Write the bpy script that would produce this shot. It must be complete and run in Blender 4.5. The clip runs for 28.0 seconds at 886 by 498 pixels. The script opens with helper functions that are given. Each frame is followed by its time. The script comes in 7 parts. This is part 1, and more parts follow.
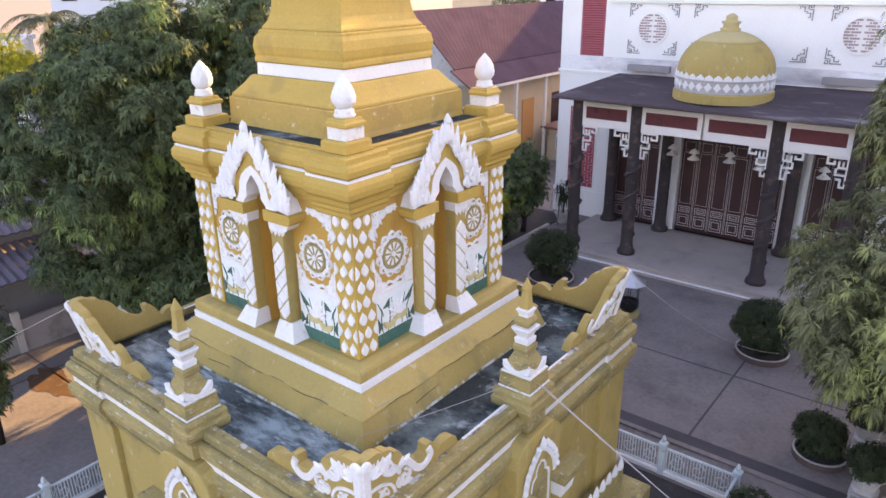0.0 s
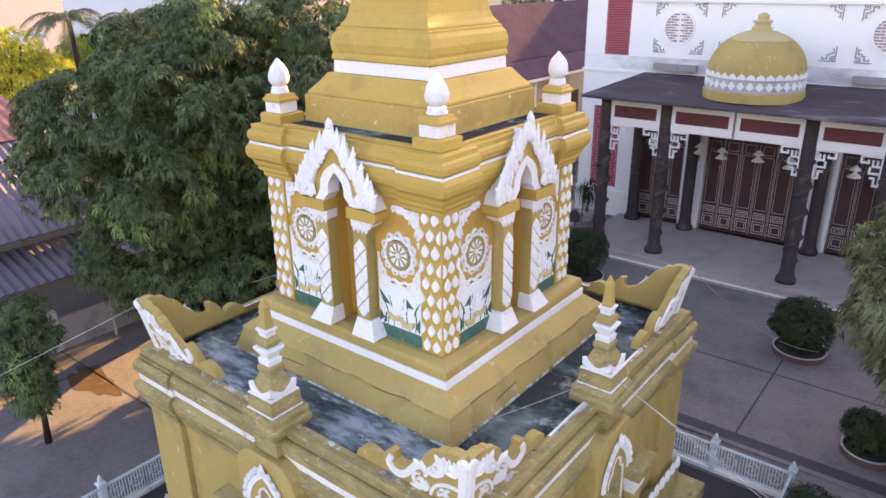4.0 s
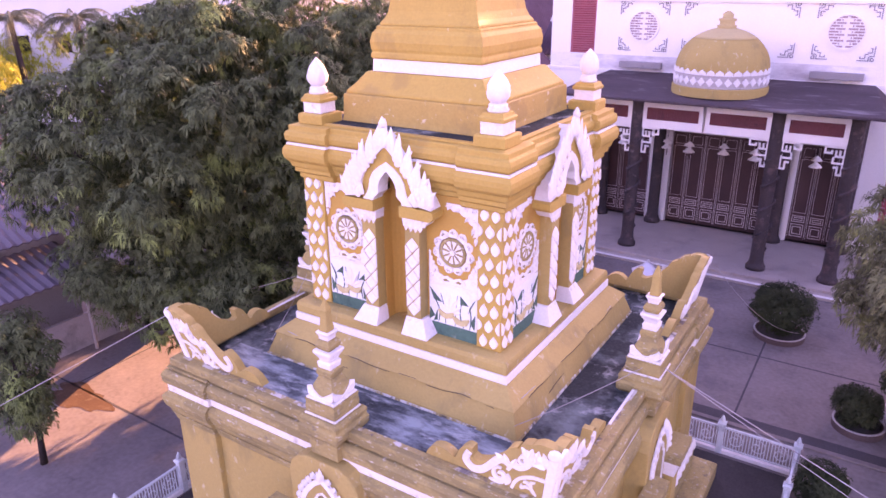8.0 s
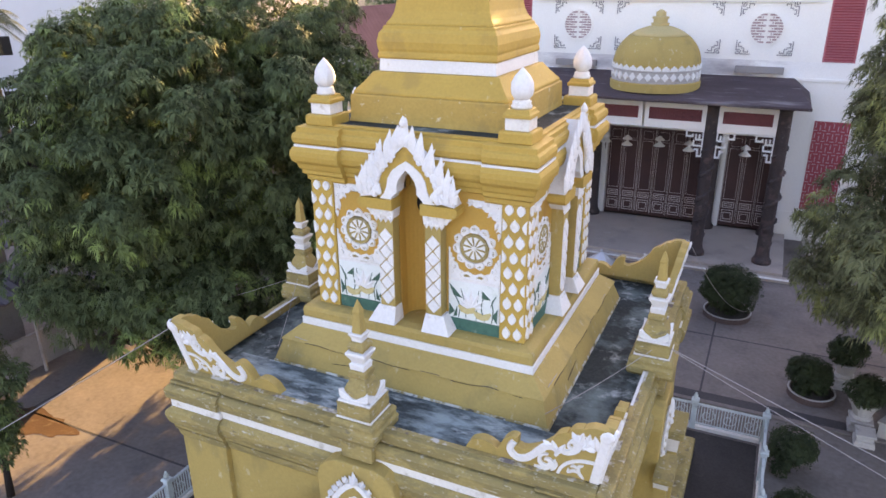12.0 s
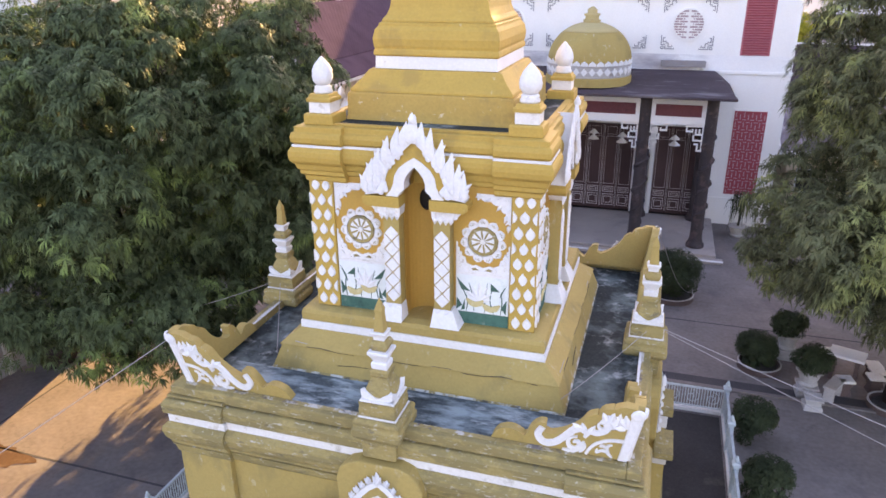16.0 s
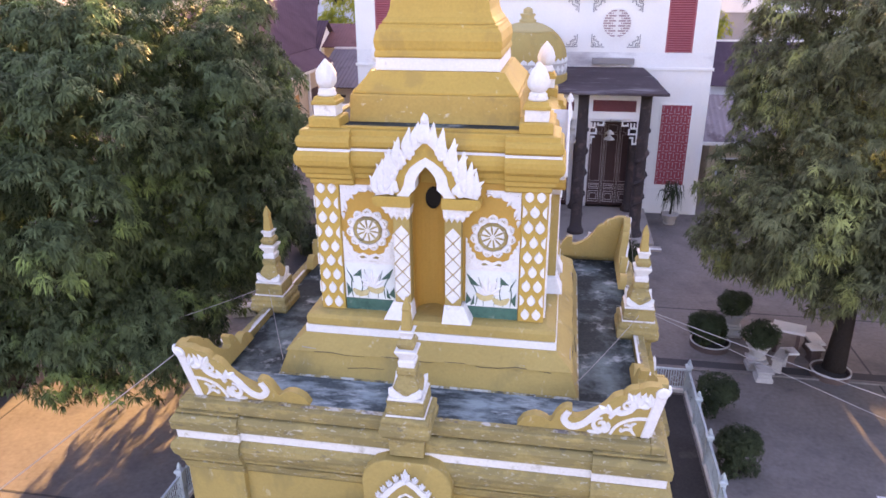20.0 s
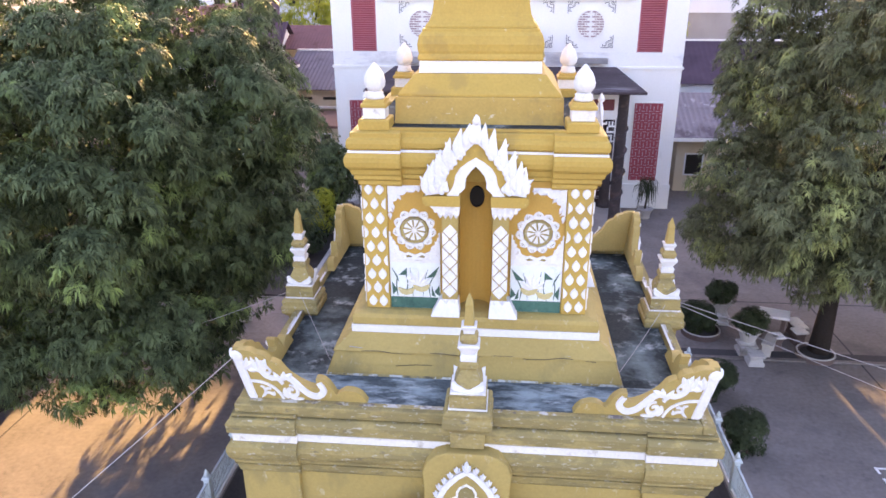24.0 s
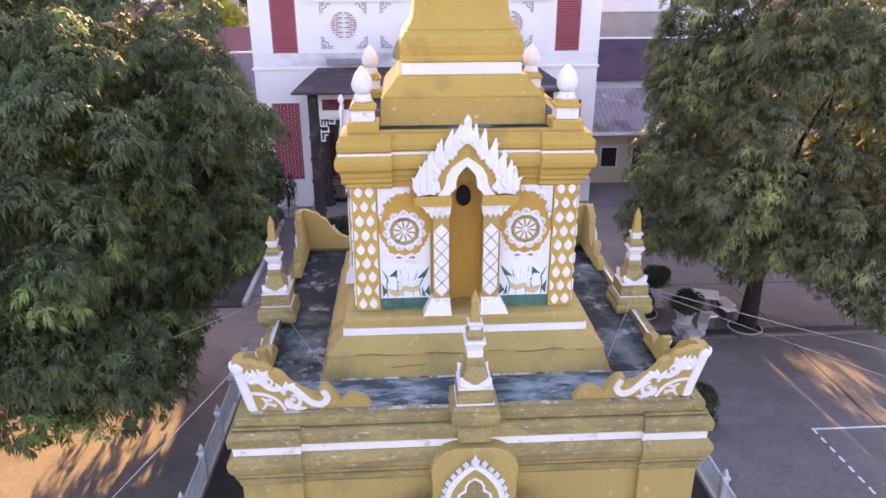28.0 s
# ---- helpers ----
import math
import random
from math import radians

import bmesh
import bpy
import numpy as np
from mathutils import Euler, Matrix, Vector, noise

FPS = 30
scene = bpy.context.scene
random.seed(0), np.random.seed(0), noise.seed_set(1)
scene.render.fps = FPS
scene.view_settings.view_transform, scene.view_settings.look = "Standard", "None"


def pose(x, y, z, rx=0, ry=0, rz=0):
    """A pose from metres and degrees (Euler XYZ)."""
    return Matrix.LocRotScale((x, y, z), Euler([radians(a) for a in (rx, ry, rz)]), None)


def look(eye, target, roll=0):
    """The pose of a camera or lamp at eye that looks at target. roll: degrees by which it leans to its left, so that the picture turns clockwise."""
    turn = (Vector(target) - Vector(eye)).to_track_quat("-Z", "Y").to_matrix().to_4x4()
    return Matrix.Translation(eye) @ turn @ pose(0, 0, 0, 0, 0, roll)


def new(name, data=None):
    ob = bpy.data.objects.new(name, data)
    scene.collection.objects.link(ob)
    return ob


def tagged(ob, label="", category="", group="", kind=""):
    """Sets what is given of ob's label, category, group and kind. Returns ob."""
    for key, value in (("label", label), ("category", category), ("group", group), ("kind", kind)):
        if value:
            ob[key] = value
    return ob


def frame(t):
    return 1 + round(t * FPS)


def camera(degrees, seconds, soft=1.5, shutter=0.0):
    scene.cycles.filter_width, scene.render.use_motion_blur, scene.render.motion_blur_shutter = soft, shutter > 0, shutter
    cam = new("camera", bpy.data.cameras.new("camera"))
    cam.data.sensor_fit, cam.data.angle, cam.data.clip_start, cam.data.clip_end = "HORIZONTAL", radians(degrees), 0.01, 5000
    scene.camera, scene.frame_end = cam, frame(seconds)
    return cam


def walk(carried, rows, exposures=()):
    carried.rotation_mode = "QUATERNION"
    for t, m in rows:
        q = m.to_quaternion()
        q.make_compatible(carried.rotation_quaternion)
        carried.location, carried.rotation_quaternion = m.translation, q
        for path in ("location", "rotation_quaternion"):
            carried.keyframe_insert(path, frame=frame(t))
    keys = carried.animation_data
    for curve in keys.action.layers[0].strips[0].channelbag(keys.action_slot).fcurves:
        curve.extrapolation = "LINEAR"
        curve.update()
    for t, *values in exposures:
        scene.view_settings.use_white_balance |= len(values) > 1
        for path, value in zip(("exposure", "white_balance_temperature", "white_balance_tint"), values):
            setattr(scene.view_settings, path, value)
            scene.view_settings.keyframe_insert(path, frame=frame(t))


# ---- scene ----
cam = camera(64.6, 28.0, 1.6)
METRES, EYE, TILT, LEAN, TURN = 10.0, 10.0, 0.0, 0.0, 38.8
ROWS = [
    (0.0, 0.0, 0.0, 0.0, -0.31, -21.25, 0.79),
    (0.5, -0.0105, -0.0006, 0.0002, -0.31, -21.25, 0.78),
    (1.0, -0.0228, -0.0012, 0.0001, -0.31, -21.25, 0.77),
    (1.5, -0.0364, -0.0013, 0.0003, -0.3, -21.26, 0.75),
    (2.0, -0.0511, -0.0018, 0.0003, -0.29, -21.27, 0.74),
    (2.5, -0.0664, -0.0017, 0.001, -0.29, -21.27, 0.72),
    (3.0, -0.0833, -0.0016, 0.0003, -0.3, -21.28, 0.71),
    (3.5, -0.1011, -0.0012, -0.0002, -0.3, -21.29, 0.7),
    (5.5, -0.1802, -0.0017, -0.0002, -3.21, -21.35, 0.58),
    (6.0, -0.2007, -0.0012, -0.0003, -3.93, -21.34, 0.56),
    (6.5, -0.2209, -0.0006, -0.0006, -4.64, -21.35, 0.56),
    (7.0, -0.2411, 0.0002, -0.0006, -5.16, -21.35, 0.56),
    (7.5, -0.2612, 0.001, -0.0006, -5.63, -21.36, 0.56),
    (8.0, -0.2812, 0.002, -0.0004, -6.12, -21.37, 0.56),
    (8.5, -0.3015, 0.0028, -0.0003, -6.62, -21.38, 0.56),
    (9.0, -0.3215, 0.0037, -0.0003, -7.12, -21.38, 0.56),
    (9.5, -0.3414, 0.004, -0.0005, -7.67, -21.37, 0.57),
    (10.0, -0.361, 0.0046, -0.0007, -8.45, -21.4, 0.54),
    (10.5, -0.3797, 0.0061, -0.0009, -9.88, -21.41, 0.5),
    (11.0, -0.3965, 0.0095, -0.0009, -11.34, -21.43, 0.48),
    (11.5, -0.4139, 0.0129, 0.0002, -12.44, -21.46, 0.48),
    (12.0, -0.4311, 0.0165, 0.0009, -13.69, -21.46, 0.46),
    (12.5, -0.4477, 0.0202, 0.0007, -15.1, -21.46, 0.43),
    (13.0, -0.4639, 0.0248, 0.0005, -16.51, -21.49, 0.43),
    (13.5, -0.4805, 0.0293, -0.0008, -17.86, -21.52, 0.42),
    (15.5, -0.5476, 0.0454, -0.0003, -20.98, -21.62, 0.37),
    (16.0, -0.5646, 0.0487, -0.0002, -21.4, -21.61, 0.37),
    (16.5, -0.5812, 0.0528, -0.0002, -22.88, -21.61, 0.36),
    (17.0, -0.5969, 0.0573, 0.001, -25.73, -21.62, 0.31),
    (17.5, -0.6145, 0.0631, 0.0027, -27.82, -21.63, 0.28),
    (18.0, -0.6325, 0.0698, 0.0029, -28.43, -21.62, 0.29),
    (18.5, -0.6499, 0.0755, 0.0027, -28.43, -21.62, 0.29),
    (19.0, -0.6665, 0.0809, 0.0027, -28.53, -21.63, 0.31),
    (19.5, -0.6833, 0.0865, 0.0028, -28.74, -21.62, 0.32),
    (20.0, -0.7005, 0.0919, 0.0033, -29.04, -21.62, 0.33),
    (20.5, -0.7181, 0.0971, 0.0042, -29.39, -21.61, 0.33),
    (21.0, -0.7358, 0.1031, 0.0054, -29.78, -21.62, 0.33),
    (21.5, -0.754, 0.1094, 0.0067, -30.17, -21.63, 0.33),
    (23.5, -0.8255, 0.1375, 0.0101, -32.48, -21.61, 0.3),
    (24.0, -0.8411, 0.1448, 0.011, -33.55, -21.62, 0.28),
    (24.5, -0.8567, 0.1527, 0.0114, -34.66, -21.62, 0.27),
    (25.0, -0.8722, 0.1619, 0.0123, -35.73, -21.63, 0.25),
    (25.5, -0.8873, 0.1717, 0.0134, -36.79, -21.64, 0.24),
    (26.0, -0.9022, 0.1809, 0.0145, -37.86, -21.65, 0.21),
    (26.5, -0.9162, 0.1906, 0.0149, -38.91, -21.64, 0.2),
    (27.0, -0.9296, 0.2, 0.0146, -39.96, -21.65, 0.18),
    (27.5, -0.9429, 0.2093, 0.0153, -41.04, -21.66, 0.18),
    (28.0, -0.956, 0.2185, 0.0156, -42.11, -21.66, 0.17),
]
WHITE = [
    (0.0, 2.48, 7400, 34), (6.0, 2.52, 7450, 37), (7.0, 2.61, 7150, 62), (8.0, 2.71, 7000, 92), (9.2, 2.66, 7000, 98), (10.0, 2.56, 7000, 92),
    (10.6, 2.33, 7150, 58), (11.0, 2.24, 7250, 44), (13.0, 2.44, 7450, 30), (16.0, 2.48, 7300, 36), (19.0, 2.51, 7200, 44), (21.5, 2.56, 7150, 44), (24.0, 2.72, 7100, 38), (25.5, 2.61, 7100, 44), (28.0, 2.51, 7150, 44),
]
walk(cam, [(t, pose(7.9, -7.55, EYE, TILT, LEAN, TURN) @ pose(METRES * x, METRES * y, METRES * z, 90 + pitch, roll, yaw)) for t, x, y, z, yaw, pitch, roll in ROWS], WHITE)

# ---- sky and sun: a low evening sun stands behind the temple ----
SUN_HEIGHT = 16.0
world = bpy.data.worlds.new("sky")
scene.world = world
world.use_nodes = True
_n = world.node_tree.nodes
_sky = _n.new("ShaderNodeTexSky")
_sky.sky_type = "NISHITA"
_sky.sun_disc = False
_sky.sun_elevation = radians(SUN_HEIGHT)
_sky.sun_rotation = radians(-2.5)
_sky.air_density, _sky.dust_density, _sky.ozone_density = 1.0, 2.0, 1.0
_bg = _n["Background"]
_bg.inputs["Strength"].default_value = 0.15
world.node_tree.links.new(_sky.outputs[0], _bg.inputs["Color"])
sun_data = bpy.data.lights.new("sun", "SUN")
sun_data.energy, sun_data.angle, sun_data.color = 5.0, radians(0.6), (1.0, 0.73, 0.27)
sun = new("sun", sun_data)
_e = radians(SUN_HEIGHT)
sun.matrix_world = look((-2.6, 60 * math.cos(_e), 60 * math.sin(_e)), (0, 0, 0))

# ---- materials ----
def material(name, colour, rough=0.8, stain=(), stain_scale=1.5, stain_at=0.55, grain=0.12, grain_scale=25.0, bump=0.15, metal=0.0, streak=1.0, soft=0.12, vary=0.0, spec=0.35, along=(1, 1)):
    """Painted or mineral surface: grain, stains with soft edges, fine relief."""
    m = bpy.data.materials.new(name)
    m.use_nodes = True
    n, l = m.node_tree.nodes, m.node_tree.links
    b = n["Principled BSDF"]
    b.inputs["Roughness"].default_value = rough
    b.inputs["Metallic"].default_value = metal
    b.inputs["Specular IOR Level"].default_value = spec
    geo = n.new("ShaderNodeNewGeometry")
    mp = n.new("ShaderNodeMapping")
    mp.inputs["Scale"].default_value = (*along, streak)
    l.new(geo.outputs["Position"], mp.inputs["Vector"])
    fine = n.new("ShaderNodeTexNoise")
    fine.inputs["Scale"].default_value = grain_scale
    fine.inputs["Detail"].default_value = 5
    l.new(geo.outputs["Position"], fine.inputs["Vector"])
    wide = n.new("ShaderNodeTexNoise")
    wide.inputs["Scale"].default_value = 0.9
    wide.inputs["Detail"].default_value = 4
    l.new(mp.outputs[0], wide.inputs["Vector"])
    add = n.new("ShaderNodeMath")
    add.operation = "ADD"
    l.new(fine.outputs["Fac"], add.inputs[0])
    l.new(wide.outputs["Fac"], add.inputs[1])
    rng = n.new("ShaderNodeMapRange")
    rng.inputs["From Min"].default_value, rng.inputs["From Max"].default_value = 0.6, 1.4
    rng.inputs["To Min"].default_value, rng.inputs["To Max"].default_value = 1 - grain, 1 + grain
    l.new(add.outputs[0], rng.inputs["Value"])
    base = n.new("ShaderNodeMix")
    base.data_type = "RGBA"
    base.blend_type = "MULTIPLY"
    base.inputs["Factor"].default_value = 1.0
    base.inputs["A"].default_value = (*colour, 1)
    l.new(rng.outputs[0], base.inputs["B"])
    out = base.outputs["Result"]
    for i, (col, share, scale) in enumerate(stain):
        sn = n.new("ShaderNodeTexNoise")
        sn.inputs["Scale"].default_value = scale
        sn.inputs["Detail"].default_value = 7
        sn.inputs["Roughness"].default_value = 0.65
        mv = n.new("ShaderNodeMapping")
        mv.inputs["Location"].default_value = (7.3 * i + 1, 3.1 * i, 5.7 * i)
        mv.inputs["Scale"].default_value = (*along, streak)
        l.new(geo.outputs["Position"], mv.inputs["Vector"])
        l.new(mv.outputs[0], sn.inputs["Vector"])
        r2 = n.new("ShaderNodeMapRange")
        r2.inputs["From Min"].default_value, r2.inputs["From Max"].default_value = share, share + soft
        r2.inputs["To Max"].default_value = 0.85
        l.new(sn.outputs["Fac"], r2.inputs["Value"])
        mx = n.new("ShaderNodeMix")
        mx.data_type = "RGBA"
        mx.inputs["B"].default_value = (*col, 1)
        l.new(r2.outputs[0], mx.inputs["Factor"])
        l.new(out, mx.inputs["A"])
        out = mx.outputs["Result"]
    if vary:
        info = n.new("ShaderNodeObjectInfo")
        r3 = n.new("ShaderNodeMapRange")
        r3.inputs["To Min"].default_value, r3.inputs["To Max"].default_value = 1 - vary, 1 + vary
        l.new(info.outputs["Random"], r3.inputs["Value"])
        m3 = n.new("ShaderNodeMix")
        m3.data_type = "RGBA"
        m3.blend_type = "MULTIPLY"
        m3.inputs["Factor"].default_value = 1.0
        l.new(out, m3.inputs["A"])
        l.new(r3.outputs[0], m3.inputs["B"])
        out = m3.outputs["Result"]
    l.new(out, b.inputs["Base Color"])
    if bump:
        bp = n.new("ShaderNodeBump")
        bp.inputs["Strength"].default_value = bump
        bp.inputs["Distance"].default_value = 0.02
        l.new(add.outputs[0], bp.inputs["Height"])
        l.new(bp.outputs[0], b.inputs["Normal"])
    return m


def leaf_material(name, dark, light, gloss=0.45, young=None, thin=0.16):
    """Leaves: each leaf has its own shade, boughs of young leaves are paler; thin, so some light comes through."""
    m = bpy.data.materials.new(name)
    m.use_nodes = True
    n, l = m.node_tree.nodes, m.node_tree.links
    b = n["Principled BSDF"]
    geo = n.new("ShaderNodeNewGeometry")

    def noise(scale, detail, lo, hi):
        ns = n.new("ShaderNodeTexNoise")
        ns.inputs["Scale"].default_value = scale
        ns.inputs["Detail"].default_value = detail
        l.new(geo.outputs["Position"], ns.inputs["Vector"])
        r = n.new("ShaderNodeMapRange")
        r.inputs["From Min"].default_value, r.inputs["From Max"].default_value = lo, hi
        l.new(ns.outputs["Fac"], r.inputs["Value"])
        return r.outputs[0]

    def mixed(fac, a, b_):
        mx = n.new("ShaderNodeMix")
        mx.data_type = "RGBA"
        l.new(fac, mx.inputs["Factor"])
        for socket, v in (("A", a), ("B", b_)):
            if isinstance(v, tuple):
                mx.inputs[socket].default_value = (*v, 1)
            else:
                l.new(v, mx.inputs[socket])
        return mx.outputs["Result"]

    half = n.new("ShaderNodeMath")
    half.operation = "MULTIPLY"
    half.inputs[1].default_value = 0.6
    l.new(noise(2.4, 3, 0.36, 0.66), half.inputs[0])
    leaf = n.new("ShaderNodeMath")
    leaf.operation = "MULTIPLY_ADD"
    leaf.inputs[1].default_value = 0.4
    l.new(geo.outputs["Random Per Island"], leaf.inputs[0])
    l.new(half.outputs[0], leaf.inputs[2])
    out = mixed(leaf.outputs[0], dark, light)
    if young:
        shoot = n.new("ShaderNodeMath")
        shoot.operation = "MULTIPLY"
        l.new(noise(0.75, 3, 0.54, 0.66), shoot.inputs[0])
        l.new(leaf.outputs[0], shoot.inputs[1])
        out = mixed(shoot.outputs[0], out, young)
    l.new(out, b.inputs["Base Color"])
    b.inputs["Roughness"].default_value = gloss
    b.inputs["Specular IOR Level"].default_value = 0.07
    tr = n.new("ShaderNodeBsdfTranslucent")
    l.new(out, tr.inputs["Color"])
    mx = n.new("ShaderNodeMixShader")
    mx.inputs[0].default_value = thin
    l.new(b.outputs[0], mx.inputs[1])
    l.new(tr.outputs[0], mx.inputs[2])
    l.new(mx.outputs[0], n["Material Output"].inputs["Surface"])
    return m


YELLOW = material("mustard paint", (0.49, 0.322, 0.072), 0.72, (((0.40, 0.265, 0.07), 0.56, 1.4), ((0.66, 0.57, 0.38), 0.655, 5.5)), grain=0.12, streak=0.6, soft=0.08)
YELLOW_PEELED = material("peeling mustard paint", (0.46, 0.305, 0.082), 0.74, (((0.38, 0.255, 0.08), 0.54, 1.4), ((0.64, 0.55, 0.40), 0.615, 3.6), ((0.68, 0.62, 0.50), 0.66, 7.0)), grain=0.14, streak=1.2, soft=0.06)
YELLOW_MID = material("dusty mustard paint", (0.41, 0.298, 0.096), 0.76, (((0.29, 0.225, 0.085), 0.54, 1.5), ((0.55, 0.48, 0.33), 0.61, 6.0), ((0.20, 0.165, 0.085), 0.64, 0.9)), grain=0.12, streak=0.5)
YELLOW_OLD = material("weathered mustard paint", (0.345, 0.266, 0.102), 0.82, (((0.245, 0.196, 0.082), 0.49, 1.6), ((0.16, 0.138, 0.085), 0.61, 3.2), ((0.48, 0.435, 0.33), 0.585, 9.0), ((0.58, 0.54, 0.46), 0.635, 4.4)), grain=0.22, streak=2.4, soft=0.08, bump=0.35)
OCHRE = material("orange ochre paint", (0.50, 0.293, 0.062), 0.7, (((0.40, 0.20, 0.05), 0.58, 1.3),), grain=0.08, streak=0.4)
WHITE_PAINT = material("white lime paint", (0.74, 0.735, 0.73), 0.8, (((0.50, 0.46, 0.40), 0.62, 3.5), ((0.46, 0.40, 0.26), 0.68, 9.0)), grain=0.10, spec=0.2)
WHITE_OLD = material("weathered white paint", (0.74, 0.72, 0.69), 0.8, (((0.40, 0.36, 0.29), 0.58, 4.0), ((0.38, 0.29, 0.13), 0.63, 7.0)), grain=0.12, spec=0.2)
GREEN = material("dark green paint", (0.045, 0.135, 0.105), 0.6, (((0.20, 0.28, 0.22), 0.58, 6.0), ((0.02, 0.08, 0.065), 0.56, 4.0)), grain=0.25)
PALE = material("pale blue-white painted field", (0.73, 0.77, 0.76), 0.7, (((0.52, 0.60, 0.54), 0.60, 5.0),), grain=0.06)
STRAW = material("straw-yellow paint", (0.55, 0.46, 0.22), 0.7, (((0.66, 0.60, 0.42), 0.55, 8.0),), grain=0.1)
LEAF_GREEN = material("painted stem green", (0.05, 0.115, 0.085), 0.6, grain=0.2)
# near-black takes the place of the shade inside holes and openings
DARK = material("painted dark opening", (0.02, 0.017, 0.015), 0.9, grain=0.1)
TERRACE = material("stained terrace cement", (0.031, 0.039, 0.039), 0.85, (((0.165, 0.215, 0.213), 0.525, 0.9), ((0.019, 0.022, 0.023), 0.55, 1.9), ((0.45, 0.50, 0.50), 0.555, 2.6)), grain=0.5, bump=0.35, soft=0.17, spec=0.12)
COURT = material("worn grey cement paving", (0.188, 0.164, 0.153), 0.75, (((0.085, 0.08, 0.085), 0.54, 0.4), ((0.25, 0.235, 0.225), 0.58, 0.9), ((0.07, 0.066, 0.07), 0.60, 2.2)), grain=0.25, grain_scale=9, bump=0.2, soft=0.22, spec=0.1)
SOIL = material("damp dark soil", (0.055, 0.05, 0.048), 0.9, (((0.10, 0.09, 0.08), 0.6, 1.4),), grain=0.3, bump=0.4, spec=0.1)
JOINT = material("dark joint filler", (0.065, 0.06, 0.062), 0.9, grain=0.3)
FLOOR_TILE = material("pale cement porch floor", (0.40, 0.345, 0.31), 0.6, (((0.24, 0.22, 0.21), 0.54, 0.8), ((0.5, 0.48, 0.46), 0.62, 1.7)), grain=0.15, soft=0.2, spec=0.2)
WALL_WHITE = material("white temple wall", (0.83, 0.815, 0.79), 0.8, (((0.60, 0.59, 0.58), 0.64, 0.7),), grain=0.05, streak=0.4, spec=0.2)
WALL_STREAKED = material("rain-streaked white wall", (0.80, 0.79, 0.78), 0.8, (((0.36, 0.33, 0.35), 0.47, 0.9), ((0.24, 0.20, 0.22), 0.60, 1.5)), grain=0.08, soft=0.2, spec=0.2, along=(0.35, 1))
SHUTTER = material("faded red shutter paint", (0.46, 0.135, 0.16), 0.65, (((0.38, 0.10, 0.12), 0.6, 2.0),), grain=0.12)
RED = material("dull red paint", (0.36, 0.065, 0.085), 0.65, (((0.25, 0.05, 0.06), 0.6, 2.0),), grain=0.12)
DOOR = material("dark brown lacquered wood", (0.075, 0.038, 0.038), 0.45, grain=0.3, grain_scale=40)
COLUMN = material("black stone column with red-brown wear", (0.050, 0.038, 0.040), 0.6, (((0.13, 0.085, 0.08), 0.54, 2.4), ((0.22, 0.18, 0.17), 0.63, 4.0)), grain=0.4, bump=0.5)
ROOF_SLAB = material("weathered dark roof slab", (0.090, 0.068, 0.074), 0.85, (((0.30, 0.275, 0.28), 0.565, 0.8), ((0.045, 0.036, 0.042), 0.57, 1.1), ((0.34, 0.32, 0.32), 0.61, 2.4)), grain=0.35, soft=0.18, spec=0.1, along=(0.35, 1))
ROOF_TILE = material("purple-brown roof tile", (0.085, 0.06, 0.08), 0.75, (((0.06, 0.045, 0.058), 0.58, 0.4),), grain=0.2, vary=0.12, spec=0.0)
ROOF_TIN = material("grey corrugated sheet", (0.15, 0.13, 0.155), 0.8, (((0.09, 0.08, 0.095), 0.58, 0.6), ((0.25, 0.14, 0.10), 0.68, 1.5)), grain=0.15, metal=0.0, spec=0.15)
ROOF_RED = material("faded red sheet", (0.155, 0.078, 0.085), 0.65, (((0.11, 0.05, 0.052), 0.58, 0.8),), grain=0.15, spec=0.1)
SHEET_PALE = material("bleached grey roofing sheet", (0.22, 0.19, 0.21), 0.8, (((0.11, 0.085, 0.10), 0.50, 0.7), ((0.5, 0.48, 0.48), 0.6, 1.6)), grain=0.2, spec=0.15)
TERRACOTTA = material("faded terracotta roofing", (0.20, 0.12, 0.10), 0.8, (((0.22, 0.14, 0.11), 0.58, 0.8),), grain=0.15, spec=0.1)
HOUSE_WALL = material("cream house wall", (0.55, 0.46, 0.34), 0.8, (((0.40, 0.33, 0.25), 0.6, 0.9),), grain=0.08, spec=0.1)
HOUSE_GREY = material("grey house wall", (0.30, 0.28, 0.28), 0.8, (((0.18, 0.17, 0.17), 0.58, 0.8),), grain=0.15, spec=0.1)
HOUSE_FAR = material("pale far wall", (0.62, 0.63, 0.66), 0.8, (((0.5, 0.5, 0.52), 0.6, 0.4),), grain=0.05)
ORANGE_WALL = material("orange house wall", (0.55, 0.27, 0.10), 0.8, grain=0.1)
FENCE = material("pale blue-grey painted fence", (0.50, 0.56, 0.57), 0.6, (((0.30, 0.34, 0.35), 0.56, 4.0),), grain=0.15)
STONE = material("pale cast stone", (0.44, 0.42, 0.40), 0.85, (((0.28, 0.26, 0.24), 0.56, 3.0),), grain=0.15)
BARK = material("dark grey-brown bark", (0.038, 0.030, 0.027), 0.9, (((0.035, 0.03, 0.028), 0.55, 6.0),), grain=0.35, bump=0.6, streak=0.3, spec=0.1)
CABLE = material("pale cable", (0.33, 0.31, 0.31), 0.5, grain=0.05)
METAL = material("dull galvanised sheet", (0.55, 0.56, 0.58), 0.35, metal=0.8, grain=0.1)
IRON = material("black iron", (0.02, 0.02, 0.022), 0.5, metal=0.3, grain=0.2)
LINE = material("white court line", (0.75, 0.74, 0.72), 0.7, (((0.3, 0.29, 0.29), 0.6, 6.0),), grain=0.1)
